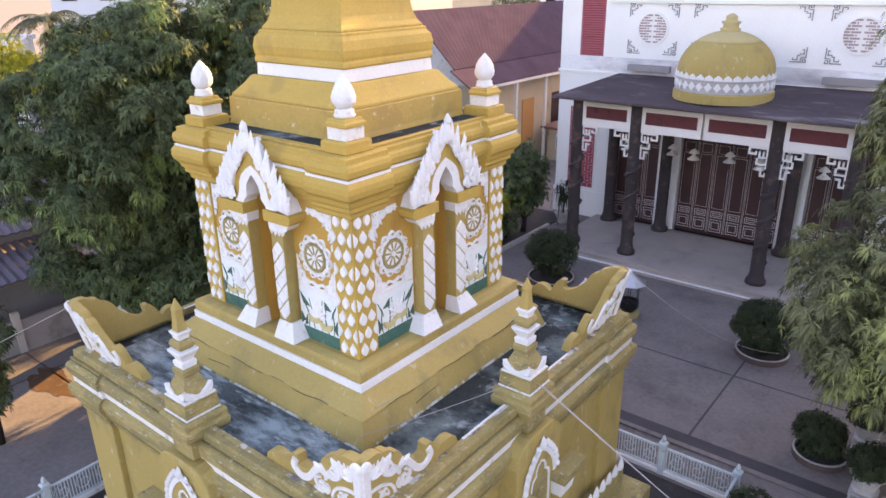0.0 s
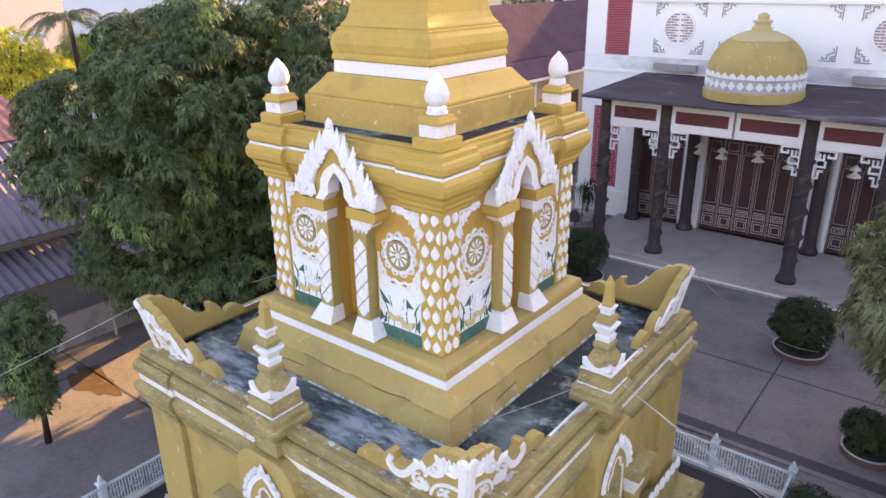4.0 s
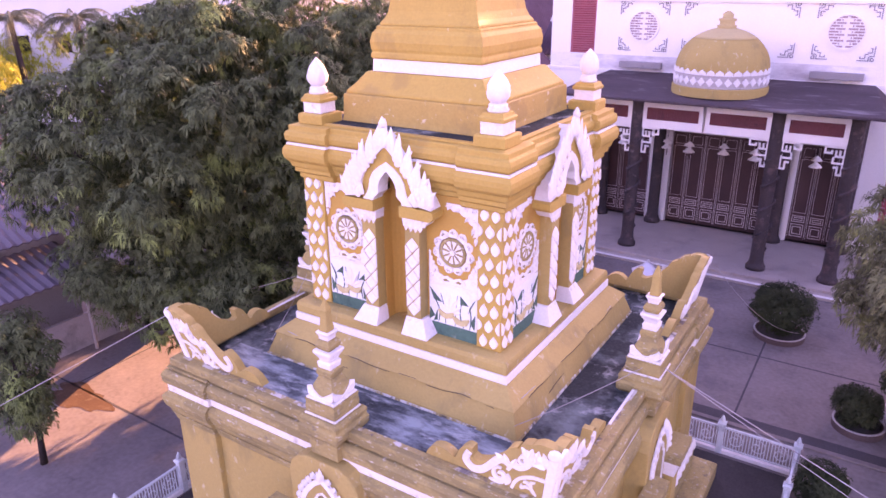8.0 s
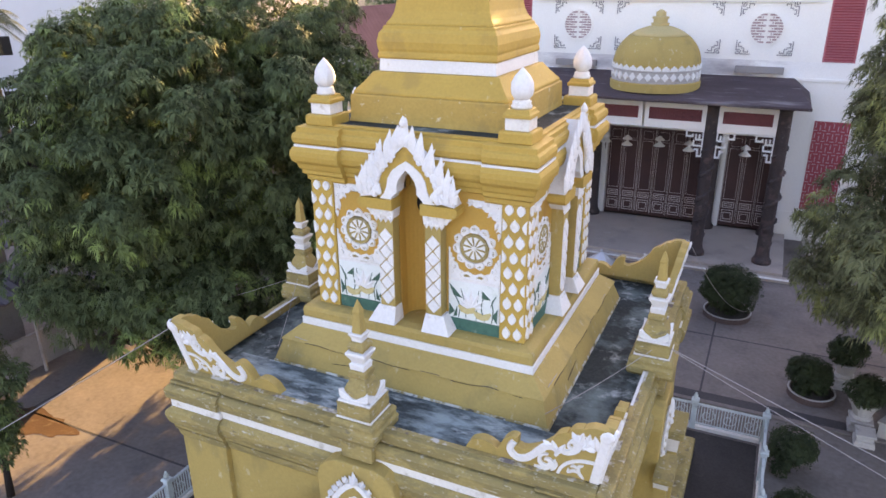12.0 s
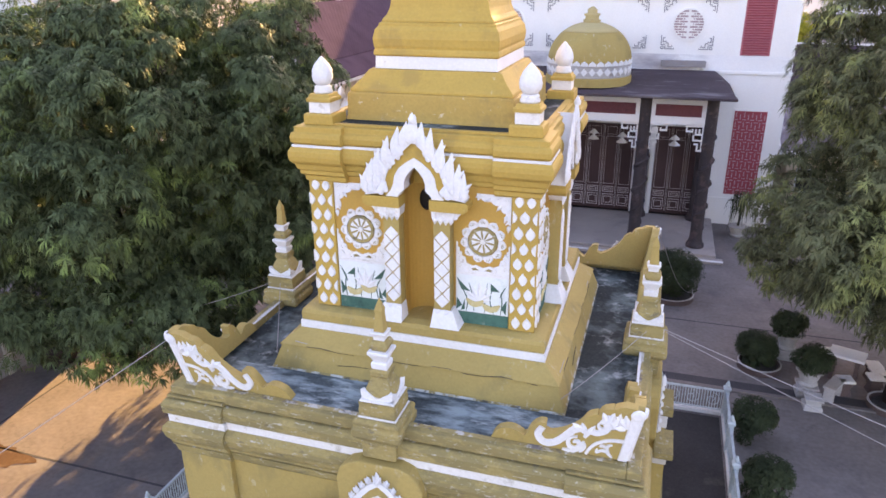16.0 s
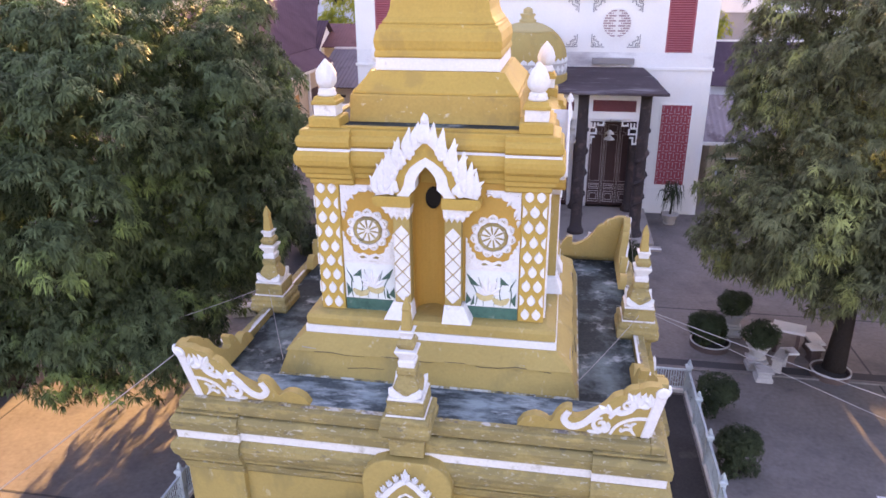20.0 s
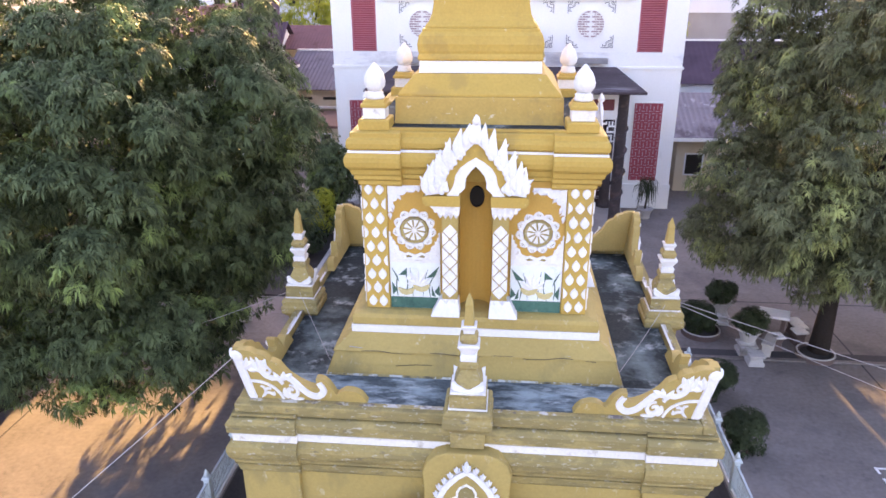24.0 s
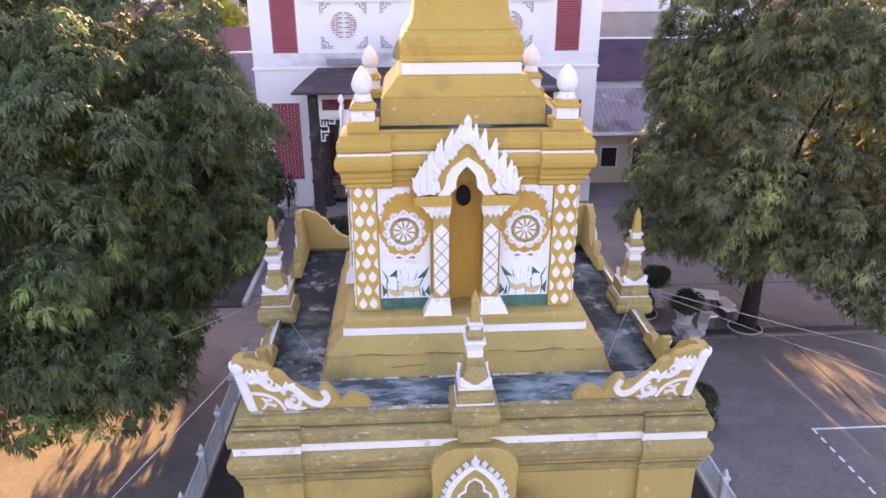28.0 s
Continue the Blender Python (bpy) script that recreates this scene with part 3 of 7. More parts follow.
def add_flames(gable):
    """White stucco flames that rise along both slopes of the gable."""
    for s in (-1, 1):
        for x, z, ln, w, a in FLAMES:
            part("flame", FLAME, None, gable, m=pose(s * x, -1.925, z, 0, -(a if s > 0 else 180 - a), 0) @ Matrix.Diagonal((ln * 1.12, 0.13, w / 0.72, 1)))
    for ln, w, a, z in ((0.36, 0.22, 90, 7.84), (0.2, 0.15, 125, 7.86), (0.2, 0.15, 55, 7.86)):
        part("flame", FLAME, None, gable, m=pose(0, -1.925, z, 0, -a, 0) @ Matrix.Diagonal((ln * 1.1, 0.2, w / 0.68, 1)))
    part("gable_bud", lathe([(0.012, 8.10), (0.05, 8.13), (0.055, 8.17), (0.03, 8.22), (0.006, 8.26)], 8, 0, -1.945), WHITE_PAINT, gable)


def pilaster_cap(s):
    return prism([(s * 0.225, 6.90), (s * 0.73, 6.90), (s * 0.78, 6.95), (s * 0.78, 7.03), (s * 0.74, 7.055), (s * 0.225, 7.055)], -1.68, -1.95)


def lotus_cap(s):
    """White capital: a shallow bell with a fringe of hanging petals."""
    bm = prism([(s * 0.245, 6.76), (s * 0.52, 6.76), (s * 0.60, 6.80), (s * 0.69, 6.895), (s * 0.23, 6.895)], -1.68, -1.885)
    for x, ln in ((0.285, 0.10), (0.365, 0.11), (0.445, 0.11), (0.52, 0.10)):
        leaf_relief(s * x, 6.79, ln, 0.085, -90, -1.872, 0.03, bm)
    for x, a in ((0.32, 92), (0.44, 86), (0.56, 70)):
        leaf_relief(s * x, 6.79, 0.10, 0.11, a if s > 0 else 180 - a, -1.884, 0.02, bm)
    return bm


def pilaster_base(s):
    bm = bmesh.new()
    lo = [(0.225, -1.99), (0.67, -1.99), (0.67, -1.68), (0.225, -1.68)]
    hi = [(0.25, -1.88), (0.54, -1.88), (0.54, -1.68), (0.25, -1.68)]
    v = [bm.verts.new((s * x, y, z)) for z, q in ((5.107, lo), (5.36, hi)) for x, y in q]
    for f in ((3, 2, 1, 0), (4, 5, 6, 7), (0, 1, 5, 4), (1, 2, 6, 5), (2, 3, 7, 6), (3, 0, 4, 7)):
        bm.faces.new([v[i] for i in f])
    for x in (0.31, 0.44):
        leaf_relief(s * x, 5.37, 0.10, 0.12, -90, -1.885, 0.03, bm)
    return bm


def round_plate(cx, cz, r, y0, y1, seg=24, dome=0.0):
    """A round plate on a wall that looks along -y, from y0 out to y1."""
    bm = bmesh.new()
    rows = [[bm.verts.new((cx + q * r * math.cos(a), y, cz + q * r * math.sin(a))) for a in np.linspace(0, 2 * math.pi, seg + 1)[:-1]] for q, y in ((1.0, y0), (0.94, y1), (0.4, y1 - dome))]
    for a, b in zip(rows, rows[1:]):
        for i in range(seg):
            bm.faces.new((a[i], a[(i + 1) % seg], b[(i + 1) % seg], b[i]))
    bm.faces.new(rows[-1])
    return bm


def wheel_spoke():
    """One narrow spoke that stands on the hub's middle and points along +x."""
    return thing_mesh(vine([(0.035, 0.0), (0.09, 0.0), (0.13, 0.0), (0.165, 0.0)], 0.030, 0.0, 0.012, ends=(0.45, 1.0)), YELLOW_OLD, "spoke")


def wheel_rim(cx, cz):
    return vine(spiral(cx, cz, 0.19, 0.19, 0, 360, 37), 0.052, -1.687, 0.03, ends=(1, 1))


def wheel_lobe():
    """One rounded petal of the ring: a cushioned lobe whose slits of shade are separate coloured ribs, pointing along
    +x.
    """
    bm = bmesh.new()
    out = [(-0.06, -0.085), (0.0, -0.105), (0.06, -0.085), (0.10, -0.035), (0.115, 0.0), (0.10, 0.035), (0.06, 0.085), (0.0, 0.105), (-0.06, 0.085)]
    a = [bm.verts.new((x, 0.0, z)) for x, z in out]
    b = [bm.verts.new((x * 0.82 - 0.005, -0.028, z * 0.82)) for x, z in out]
    c = [bm.verts.new((x * 0.5 - 0.01, -0.020, z * 0.5)) for x, z in out]
    for p, q in ((a, b), (b, c)):
        for i in range(len(out)):
            j = (i + 1) % len(out)
            bm.faces.new((p[i], p[j], q[j], q[i]))
    bm.faces.new(c)
    return thing_mesh(bm, WHITE_PAINT, "wheel_petal")


# Raised ribs: the shade in the petal's cuts is put into their mustard colour.
def petal_slit():
    bm = vine([(0.0, 0.0), (0.03, 0.0), (0.055, 0.0)], 0.016, -0.015, 0.010, ends=(0.4, 0.6))
    for q in (-1, 1):
        vine([(0.0, 0.022 * q), (0.02, 0.034 * q), (0.04, 0.044 * q)], 0.014, -0.015, 0.010, bm, ends=(0.4, 0.6))
    return bm


def lotus_board(s):
    """White board with shaped upper edge under the wheel."""
    c = 0.94
    side = [(1.335, 6.40), (1.31, 6.38), (1.315, 6.32), (1.285, 6.30), (1.29, 6.25), (1.25, 6.24), (1.255, 6.19), (1.20, 6.16), (1.18, 6.08), (1.09, 6.04), (1.04, 6.06)]
    pts = [(0.545, 5.30), (1.335, 5.30)] + side + [(c, 6.02)] + [(2 * c - x, z) for x, z in side[::-1]]
    return prism([(s * x, z) for x, z in pts], -1.676, -1.698)


def board_scrolls(s):
    bm = bmesh.new()
    for q in (-1, 1):
        for r, x, z, a0, a1 in ((0.055, 0.30, 6.12, 60, -250), (0.05, 0.17, 5.985, 100, -250), (0.04, 0.34, 6.02, 20, 300), (0.045, 0.33, 6.22, 90, -200)):
            vine([(s * (0.93 + q * (px - 0.93)), pz) for px, pz in spiral(0.93 + x, z, r, 0.012, a0, a1, 12)], 0.028, -1.694, 0.022, bm)
    vine([(s * 0.56, 5.915), (s * 0.8, 5.93), (s * 1.06, 5.93), (s * 1.32, 5.915)], 0.025, -1.694, 0.015, bm)
    return bm


def lotus_flower(x, z, size, bm):
    for a, ln in ((90, 1.0), (62, 0.95), (118, 0.95), (36, 0.85), (144, 0.85), (12, 0.65), (168, 0.65)):
        leaf_relief(x, z, size * ln, size * 0.36, a, -1.700, 0.03, bm)
    return bm


def lotus_stems(s):
    bm = bmesh.new()
    for pts, w in (([(0.70, 5.31), (0.72, 5.5), (0.64, 5.68)], 0.018), ([(1.12, 5.31), (1.06, 5.52), (1.10, 5.74)], 0.018), ([(0.82, 5.31), (0.80, 5.55), (0.74, 5.78)], 0.012), ([(0.98, 5.31), (0.99, 5.55), (1.02, 5.80)], 0.012), ([(1.22, 5.31), (1.24, 5.5), (1.22, 5.66)], 0.018)):
        vine([(s * x, z) for x, z in curve_pts(pts, 5)], w, -1.700, 0.012, bm)
    return bm


def flag_leaf(s, k):
    """A broad dark lotus leaf seen edge on."""
    pts = (((0.56, 5.84), (0.63, 5.66), (0.76, 5.64)), ((1.07, 5.80), (1.07, 5.68), (1.20, 5.68)), ((1.31, 5.80), (1.22, 5.66), (1.20, 5.56)), ((0.55, 5.33), (0.56, 5.52), (0.64, 5.40)), ((1.30, 5.33), (1.31, 5.56), (1.23, 5.42)), ((0.62, 5.32), (0.68, 5.50), (0.68, 5.34)))[k]
    return prism([(s * x, z) for x, z in pts], -1.695, -1.714)


def lotus_pads(s):
    bm = bmesh.new()
    for x, z, r in ((0.84, 5.46, 0.13), (1.08, 5.40, 0.13)):
        vine([(s * (x - r), z + 0.06), (s * (x - r * 0.5), z), (s * x, z - 0.02), (s * (x + r * 0.5), z), (s * (x + r), z + 0.06)], 0.10, -1.700, 0.04, bm, ends=(0.3, 0.3))
    return bm


def corner_bracket(s):
    """White leaf-work in the upper corner of a panel: a thin concave bracket with scalloped inner edge."""
    edge = []
    for i in range(37):
        f = i / 36
        a = f * math.pi / 2
        x, z = 1.335 - 0.44 * math.cos(a) ** 4.0 - 0.045, 7.10 - 0.34 * math.sin(a) ** 4.0 - 0.03
        d = 0.034 * abs(math.sin(f * math.pi * 6))
        edge.append((x - d * math.sin(a), z - d))
    pts = [(0.84, 7.135)] + edge + [(1.335, 6.70), (1.335, 7.135)]
    bm = prism([(s * x, z) for x, z in pts], -1.66, -1.70)
    for x, z, r, a0, a1 in ((1.27, 7.07, 0.045, 0, 400), (1.15, 7.08, 0.035, 180, -200), (1.29, 6.93, 0.035, 90, 430)):
        vine([(s * px, pz) for px, pz in spiral(x, z, r, 0.012, a0, a1, 14)], 0.028, -1.698, 0.02, bm)
    for x, z, a in ((1.31, 6.70, -95), (1.28, 6.84, -112), (1.20, 6.99, -130), (1.06, 7.07, -160), (0.93, 7.10, -172)):
        leaf_relief(s * x, z, 0.11, 0.065, a if s > 0 else 180 - a, -1.698, 0.025, bm)
    return bm


def lace_slot(s, q):
    """A small open slot in the lace above the lotus field."""
    return prism([(s * 0.93 + q * 0.04, 5.985), (s * 0.93 + q * 0.15, 5.97), (s * 0.93 + q * 0.16, 6.0), (s * 0.93 + q * 0.10, 6.02)], -1.69, -1.7005)


def thing_mesh(bm, material, name):
    bmesh.ops.recalc_face_normals(bm, faces=bm.faces)
    me = bpy.data.meshes.new(name)
    bm.to_mesh(me)
    bm.free()
    me.materials.append(material)
    return me


FACE = [("niche_back", thing_mesh(niche_back(), OCHRE, "niche_back"), None), ("oval_hole", thing_mesh(oval_hole(), DARK, "oval_hole"), "niche_back"),
        ("gable", thing_mesh(arch_band(OGEE_2, OGEE_3, -1.66, -1.935), WHITE_PAINT, "gable"), None), ("inner_arch", thing_mesh(arch_band(OGEE_0, OGEE_1, -1.62, -1.905), WHITE_PAINT, "inner_arch"), "gable"),
        ("outer_arch", thing_mesh(arch_band(OGEE_1, OGEE_2, -1.66, -1.89), YELLOW, "outer_arch"), "gable")]
for s in (-1, 1):
    pl = thing_mesh(cuboid(min(s * 0.26, s * 0.50), max(s * 0.26, s * 0.50), -1.87, -1.68, 5.106, 6.76), YELLOW_MID, "pilaster")
    FACE += [("pilaster", pl, None), ("cap_slab", thing_mesh(pilaster_cap(s), YELLOW, "cap_slab"), "pilaster"), ("lotus_cap", thing_mesh(lotus_cap(s), WHITE_PAINT, "lotus_cap"), "pilaster"),
             ("lotus_base", thing_mesh(pilaster_base(s), WHITE_PAINT, "lotus_base"), "pilaster"),
             ("dharma_wheel", thing_mesh(round_plate(s * 0.94, 6.43, 0.215, -1.66, -1.70), WHITE_PAINT, "dharma_wheel"), None),
             ("wheel_rim", thing_mesh(wheel_rim(s * 0.94, 6.43), YELLOW_OLD, "wheel_rim"), "dharma_wheel"), ("hub", thing_mesh(round_plate(s * 0.94, 6.43, 0.04, -1.69, -1.72, 12, 0.01), WHITE_OLD, "hub"), "dharma_wheel"),
             ("lotus_board", thing_mesh(lotus_board(s), WHITE_PAINT, "lotus_board"), None), *[("lace_slot", thing_mesh(lace_slot(s, q), YELLOW_OLD, "lace_slot"), "lotus_board") for q in (-1, 1)], ("pale_field", thing_mesh(cuboid(min(s * 0.545, s * 1.325), max(s * 0.545, s * 1.325), -1.702, -1.69, 5.305, 5.89), PALE, "pale_field"), "lotus_board"), ("scroll_relief", thing_mesh(board_scrolls(s), WHITE_OLD, "scroll_relief"), "lotus_board"),
             ("lotus_flower", thing_mesh(lotus_flower(s * 0.90, 5.50, 0.30, bmesh.new()), WHITE_PAINT, "lotus_flower"), "lotus_board"), ("stem_relief", thing_mesh(lotus_stems(s), LEAF_GREEN, "stem_relief"), "lotus_board"),
             *[("flag_leaf", thing_mesh(flag_leaf(s, k), LEAF_GREEN, "flag_leaf"), "lotus_board") for k in range(6)],
             ("lily_pad_relief", thing_mesh(lotus_pads(s), STRAW, "lily_pad_relief"), "lotus_board"),
             ("green_base", thing_mesh(cuboid(min(s * 0.55, s * 1.335), max(s * 0.55, s * 1.335), -1.70, -1.68, 5.107, 5.30), GREEN, "green_base"), None),
             ("corner_bracket", thing_mesh(corner_bracket(s), WHITE_PAINT, "corner_bracket"), None)]
SPOKE, LOBE, SLIT = wheel_spoke(), wheel_lobe(), thing_mesh(petal_slit(), YELLOW_OLD, "petal_slit")
SHAFT_ME = thing_mesh(shaft_face(), OCHRE, "shaft_face")
for m in QUARTER:
    part("shaft_face", SHAFT_ME, None, stupa, m=m)
    last = {}
    for name, me, up in FACE:
        if up:
            part(name, me, None, last[up])
        else:
            last[name] = part(name, me, None, stupa, m=m)
    for s in (-1, 1):
        for k in range(10):
            part("spoke", SPOKE, None, last["dharma_wheel"], m=pose(s * 0.94, -1.697, 6.43, 0, 36 * k + 10, 0))
        for k in range(11):
            turn = pose(s * 0.94, 0, 6.43, 0, 360 / 11 * k + 8, 0)
            part("wheel_petal", LOBE, None, last["dharma_wheel"], m=turn @ pose(0.262, -1.678, 0) @ Matrix.Diagonal((0.72, 1, 0.78, 1)))
            part("petal_slit", SLIT, None, last["dharma_wheel"], m=turn @ pose(0.272, -1.685, 0) @ Matrix.Diagonal((0.7, 1, 0.7, 1)))
    add_flames(last["gable"])
    pil = last["pilaster"]
    for s in (-1, 1):
        for r in range(5):
            part("petal_tile", SMALL, None, pil, m=pose(s * 0.38, -1.868, 5.50 + 0.246 * r))
            if r < 4:
                part("petal_tile", SMALL_R, None, pil, m=pose(s * 0.38 - 0.118, -1.868, 5.623 + 0.246 * r))
                part("petal_tile", SMALL_L, None, pil, m=pose(s * 0.38 + 0.118, -1.868, 5.623 + 0.246 * r))

# cornice of the shaft
TOP = stepped(1.76, 0.09, 0.66)
TOP_OPEN = stepped(1.76, 0.09, 0.66, 0.24)
part("cornice_foot", square_ring([(-0.03, 7.13), (0.0, 7.16), (0.0, 7.22), (0.05, 7.25), (0.05, 7.31), (0.08, 7.33), (0.10, 7.40), (0.12, 7.42)], TOP_OPEN), YELLOW, stupa, bevel=0.008)
part("cornice_bulge", square_ring([(0.12, 7.421), (0.155, 7.46), (0.17, 7.53), (0.165, 7.60), (0.13, 7.66)], TOP_OPEN), YELLOW, stupa, bevel=0.01)
part("white_line", square_ring([(0.115, 7.661), (0.115, 7.695)], TOP), WHITE_PAINT, stupa, "thin white painted line")
part("cornice_top", square_ring([(0.09, 7.696), (0.125, 7.73), (0.135, 7.80), (0.12, 7.86), (0.08, 7.88), (0.08, 7.95), (0.0, 7.965)], TOP), YELLOW, stupa, bevel=0.008)


def gutter_rim():
    bm = bmesh.new()
    for k in range(4):
        a, b = 1.70, 1.60
        p = [(-a, -a), (a, -a), (b, -b), (-b, -b)]
        c, s = (1, 0, -1, 0)[k], (0, 1, 0, -1)[k]
        q = [(x * c - y * s, x * s + y * c) for x, y in p]
        lo, hi = [bm.verts.new((x, y, 7.966)) for x, y in q], [bm.verts.new((x, y, 7.992)) for x, y in q]
        bm.faces.new(hi)
        for i in range(4):
            bm.faces.new((lo[i], lo[(i + 1) % 4], hi[(i + 1) % 4], hi[i]))
    return bm


part("gutter_rim", gutter_rim(), YELLOW, stupa)
part("gutter_floor", cuboid(-1.595, 1.595, -1.595, 1.595, 7.95, 7.975), TERRACE, stupa, "black stained cement gutter")

# corner buds
BUD = [(0.06, 8.50), (0.10, 8.51), (0.138, 8.57), (0.148, 8.64), (0.136, 8.71), (0.10, 8.79), (0.045, 8.86), (0.008, 8.90)]
for k, m in enumerate(QUARTER):
    f = part("corner_finial", stack([(0.23, 7.967), (0.23, 8.10), (0.215, 8.12)], -1.50, -1.50), YELLOW, stupa, m=m, bevel=0.01)
    part("white_block", stack([(0.165, 8.121), (0.165, 8.28)], -1.50, -1.50), WHITE_OLD, f, bevel=0.008)
    part("ledge", stack([(0.19, 8.281), (0.19, 8.33), (0.165, 8.345), (0.15, 8.39)], -1.50, -1.50), YELLOW, f, bevel=0.008)
    part("collar", lathe([(0.13, 8.391), (0.14, 8.42), (0.12, 8.45), (0.125, 8.48), (0.10, 8.50)], 16, -1.50, -1.50), WHITE_OLD, f, smooth=True)
    bm = lathe(BUD, 32, -1.50, -1.50)
    for v in bm.verts:
        dx, dy = v.co.x + 1.5, v.co.y + 1.5
        q = 1 + 0.07 * math.cos(8 * math.atan2(dy, dx) + (math.pi if v.co.z > 8.66 else 0)) * (1 if 8.52 < v.co.z < 8.84 else 0)
        v.co.x, v.co.y = -1.5 + dx * q, -1.5 + dy * q
    part("bud", bm, WHITE_PAINT, f, "white lotus bud", smooth=True)

# spire
part("spire_base", stack([(1.27, 7.976), (1.255, 8.05), (1.245, 8.36), (1.235, 8.375)]), YELLOW_PEELED, stupa, bevel=0.012)
part("spire_step", stack([(1.215, 8.376), (1.21, 8.42), (1.16, 8.47), (1.08, 8.56), (1.02, 8.64), (0.99, 8.68)]), YELLOW, stupa, bevel=0.012)
part("white_band", stack([(0.925, 8.681), (0.915, 8.86)]), WHITE_PAINT, stupa, "broad white painted band", bevel=0.01)
part("spire_bulge", stack([(0.93, 8.861), (0.94, 8.89), (0.935, 8.94), (0.92, 8.96), (0.935, 9.0), (0.945, 9.10), (0.92, 9.22), (0.87, 9.28), (0.875, 9.31), (0.85, 9.325)]), YELLOW, stupa, bevel=0.012)
part("spire_neck", stack([(0.835, 9.326), (0.83, 9.36), (0.78, 9.42), (0.74, 9.52), (0.715, 9.66), (0.70, 9.85), (0.70, 10.2), (0.76, 10.6), (0.80, 11.0), (0.74, 11.6), (0.55, 12.6), (0.36, 13.6), (0.22, 14.6), (0.15, 15.2)]), YELLOW, stupa, bevel=0.01)
part("spire_tip", lathe([(0.16, 15.201), (0.2, 15.3), (0.12, 15.5), (0.08, 15.9), (0.03, 16.5), (0.005, 16.9)], 12), YELLOW, stupa, smooth=True)

# pinnacles in the middle of each parapet
for m in QUARTER:
    Y = -3.30
    pin = part("pinnacle", stack([(0.24, 3.84), (0.25, 4.12), (0.30, 4.16), (0.345, 4.22), (0.35, 4.33), (0.325, 4.36), (0.325, 4.40), (0.335, 4.43), (0.325, 4.46), (0.30, 4.49)], 0, Y), YELLOW_OLD, stupa, m=m, bevel=0.012)
    part("white_step", stack([(0.272, 4.491), (0.272, 4.508), (0.262, 4.512)], 0, Y), WHITE_OLD, pin, "worn white step", bevel=0.006)
    part("step_block", stack([(0.255, 4.513), (0.26, 4.60), (0.25, 4.68), (0.262, 4.725)], 0, Y), YELLOW_OLD, pin, bevel=0.008)
    part("white_ledge", stack([(0.245, 4.726), (0.245, 4.75), (0.215, 4.76)], 0, Y), WHITE_OLD, pin, bevel=0.006)
    part("lotus_bowl", stack([(0.185, 4.761), (0.20, 4.80), (0.195, 4.85), (0.15, 4.96), (0.115, 5.03), (0.11, 5.05)], 0, Y), YELLOW_OLD, pin, bevel=0.01)
    bm = bmesh.new()
    for j in range(4):
        r = Matrix.Translation((0, Y, 0)) @ pose(0, 0, 0, 0, 0, 90 * j)
        # a collar whose two petals climb to the corners of the bowl
        low = curve_pts([(-0.226, 4.91), (-0.215, 4.80), (-0.14, 4.763), (0.0, 4.762), (0.14, 4.763), (0.215, 4.80), (0.226, 4.91)], 3)
        top = curve_pts([(-0.226, 4.912), (-0.175, 4.872), (-0.09, 4.83), (0.0, 4.782), (0.09, 4.83), (0.175, 4.872), (0.226, 4.912)], 3)
        rows = [[bm.verts.new(r @ Vector((x * k, -0.212 - 0.06 * abs(x) + d, z))) for x, z in line] for line, d, k in ((low, 0.0, 1.0), (top, 0.0, 1.0), (top, 0.05, 0.84), (low, 0.05, 0.84))]
        for a, b in zip(rows, rows[1:]):
            for i in range(len(a) - 1):
                bm.faces.new((a[i], a[i + 1], b[i + 1], b[i]))
    part("petal_collar", bm, WHITE_PAINT, pin)
    part("yellow_block", stack([(0.12, 5.051), (0.13, 5.08), (0.13, 5.14), (0.11, 5.165)], 0, Y), YELLOW_OLD, pin, bevel=0.008)
    part("white_block", stack([(0.105, 5.166), (0.115, 5.25), (0.095, 5.268)], 0, Y), WHITE_PAINT, pin, bevel=0.005)
    part("white_cup", stack([(0.085, 5.269), (0.10, 5.31), (0.15, 5.40), (0.145, 5.43), (0.10, 5.435)], 0, Y), WHITE_PAINT, pin, bevel=0.006)
    part("yellow_cup", stack([(0.095, 5.436), (0.12, 5.49), (0.125, 5.52), (0.10, 5.57), (0.085, 5.58)], 0, Y), YELLOW_OLD, pin, bevel=0.006)
    part("small_white_cup", stack([(0.075, 5.581), (0.08, 5.63), (0.108, 5.685), (0.10, 5.70)], 0, Y), WHITE_PAINT, pin, bevel=0.005)
    part("spike", stack([(0.072, 5.701), (0.060, 5.82), (0.050, 5.97), (0.056, 6.0), (0.042, 6.05), (0.006, 6.16)], 0, Y), YELLOW_MID, pin, bevel=0.006)

# corner scroll panels: two meet at each corner
HORN = [(-3.395, 4.30), (-3.395, 5.10)] + curve_pts([(-3.30, 5.17), (-3.14, 5.17), (-3.04, 5.11)], 4) + curve_pts([(-3.03, 5.12), (-2.92, 5.08), (-2.86, 4.98)], 4) + curve_pts([(-2.85, 5.00), (-2.74, 4.94), (-2.66, 4.80), (-2.54, 4.68), (-2.40, 4.59), (-2.26, 4.54), (-2.18, 4.56)], 4) + curve_pts([(-2.19, 4.70), (-2.10, 4.70), (-2.00, 4.60), (-1.93, 4.44)], 4) + curve_pts([(-1.90, 4.43), (-1.80, 4.50), (-1.68, 4.51), (-1.55, 4.44), (-1.47, 4.30)], 4)


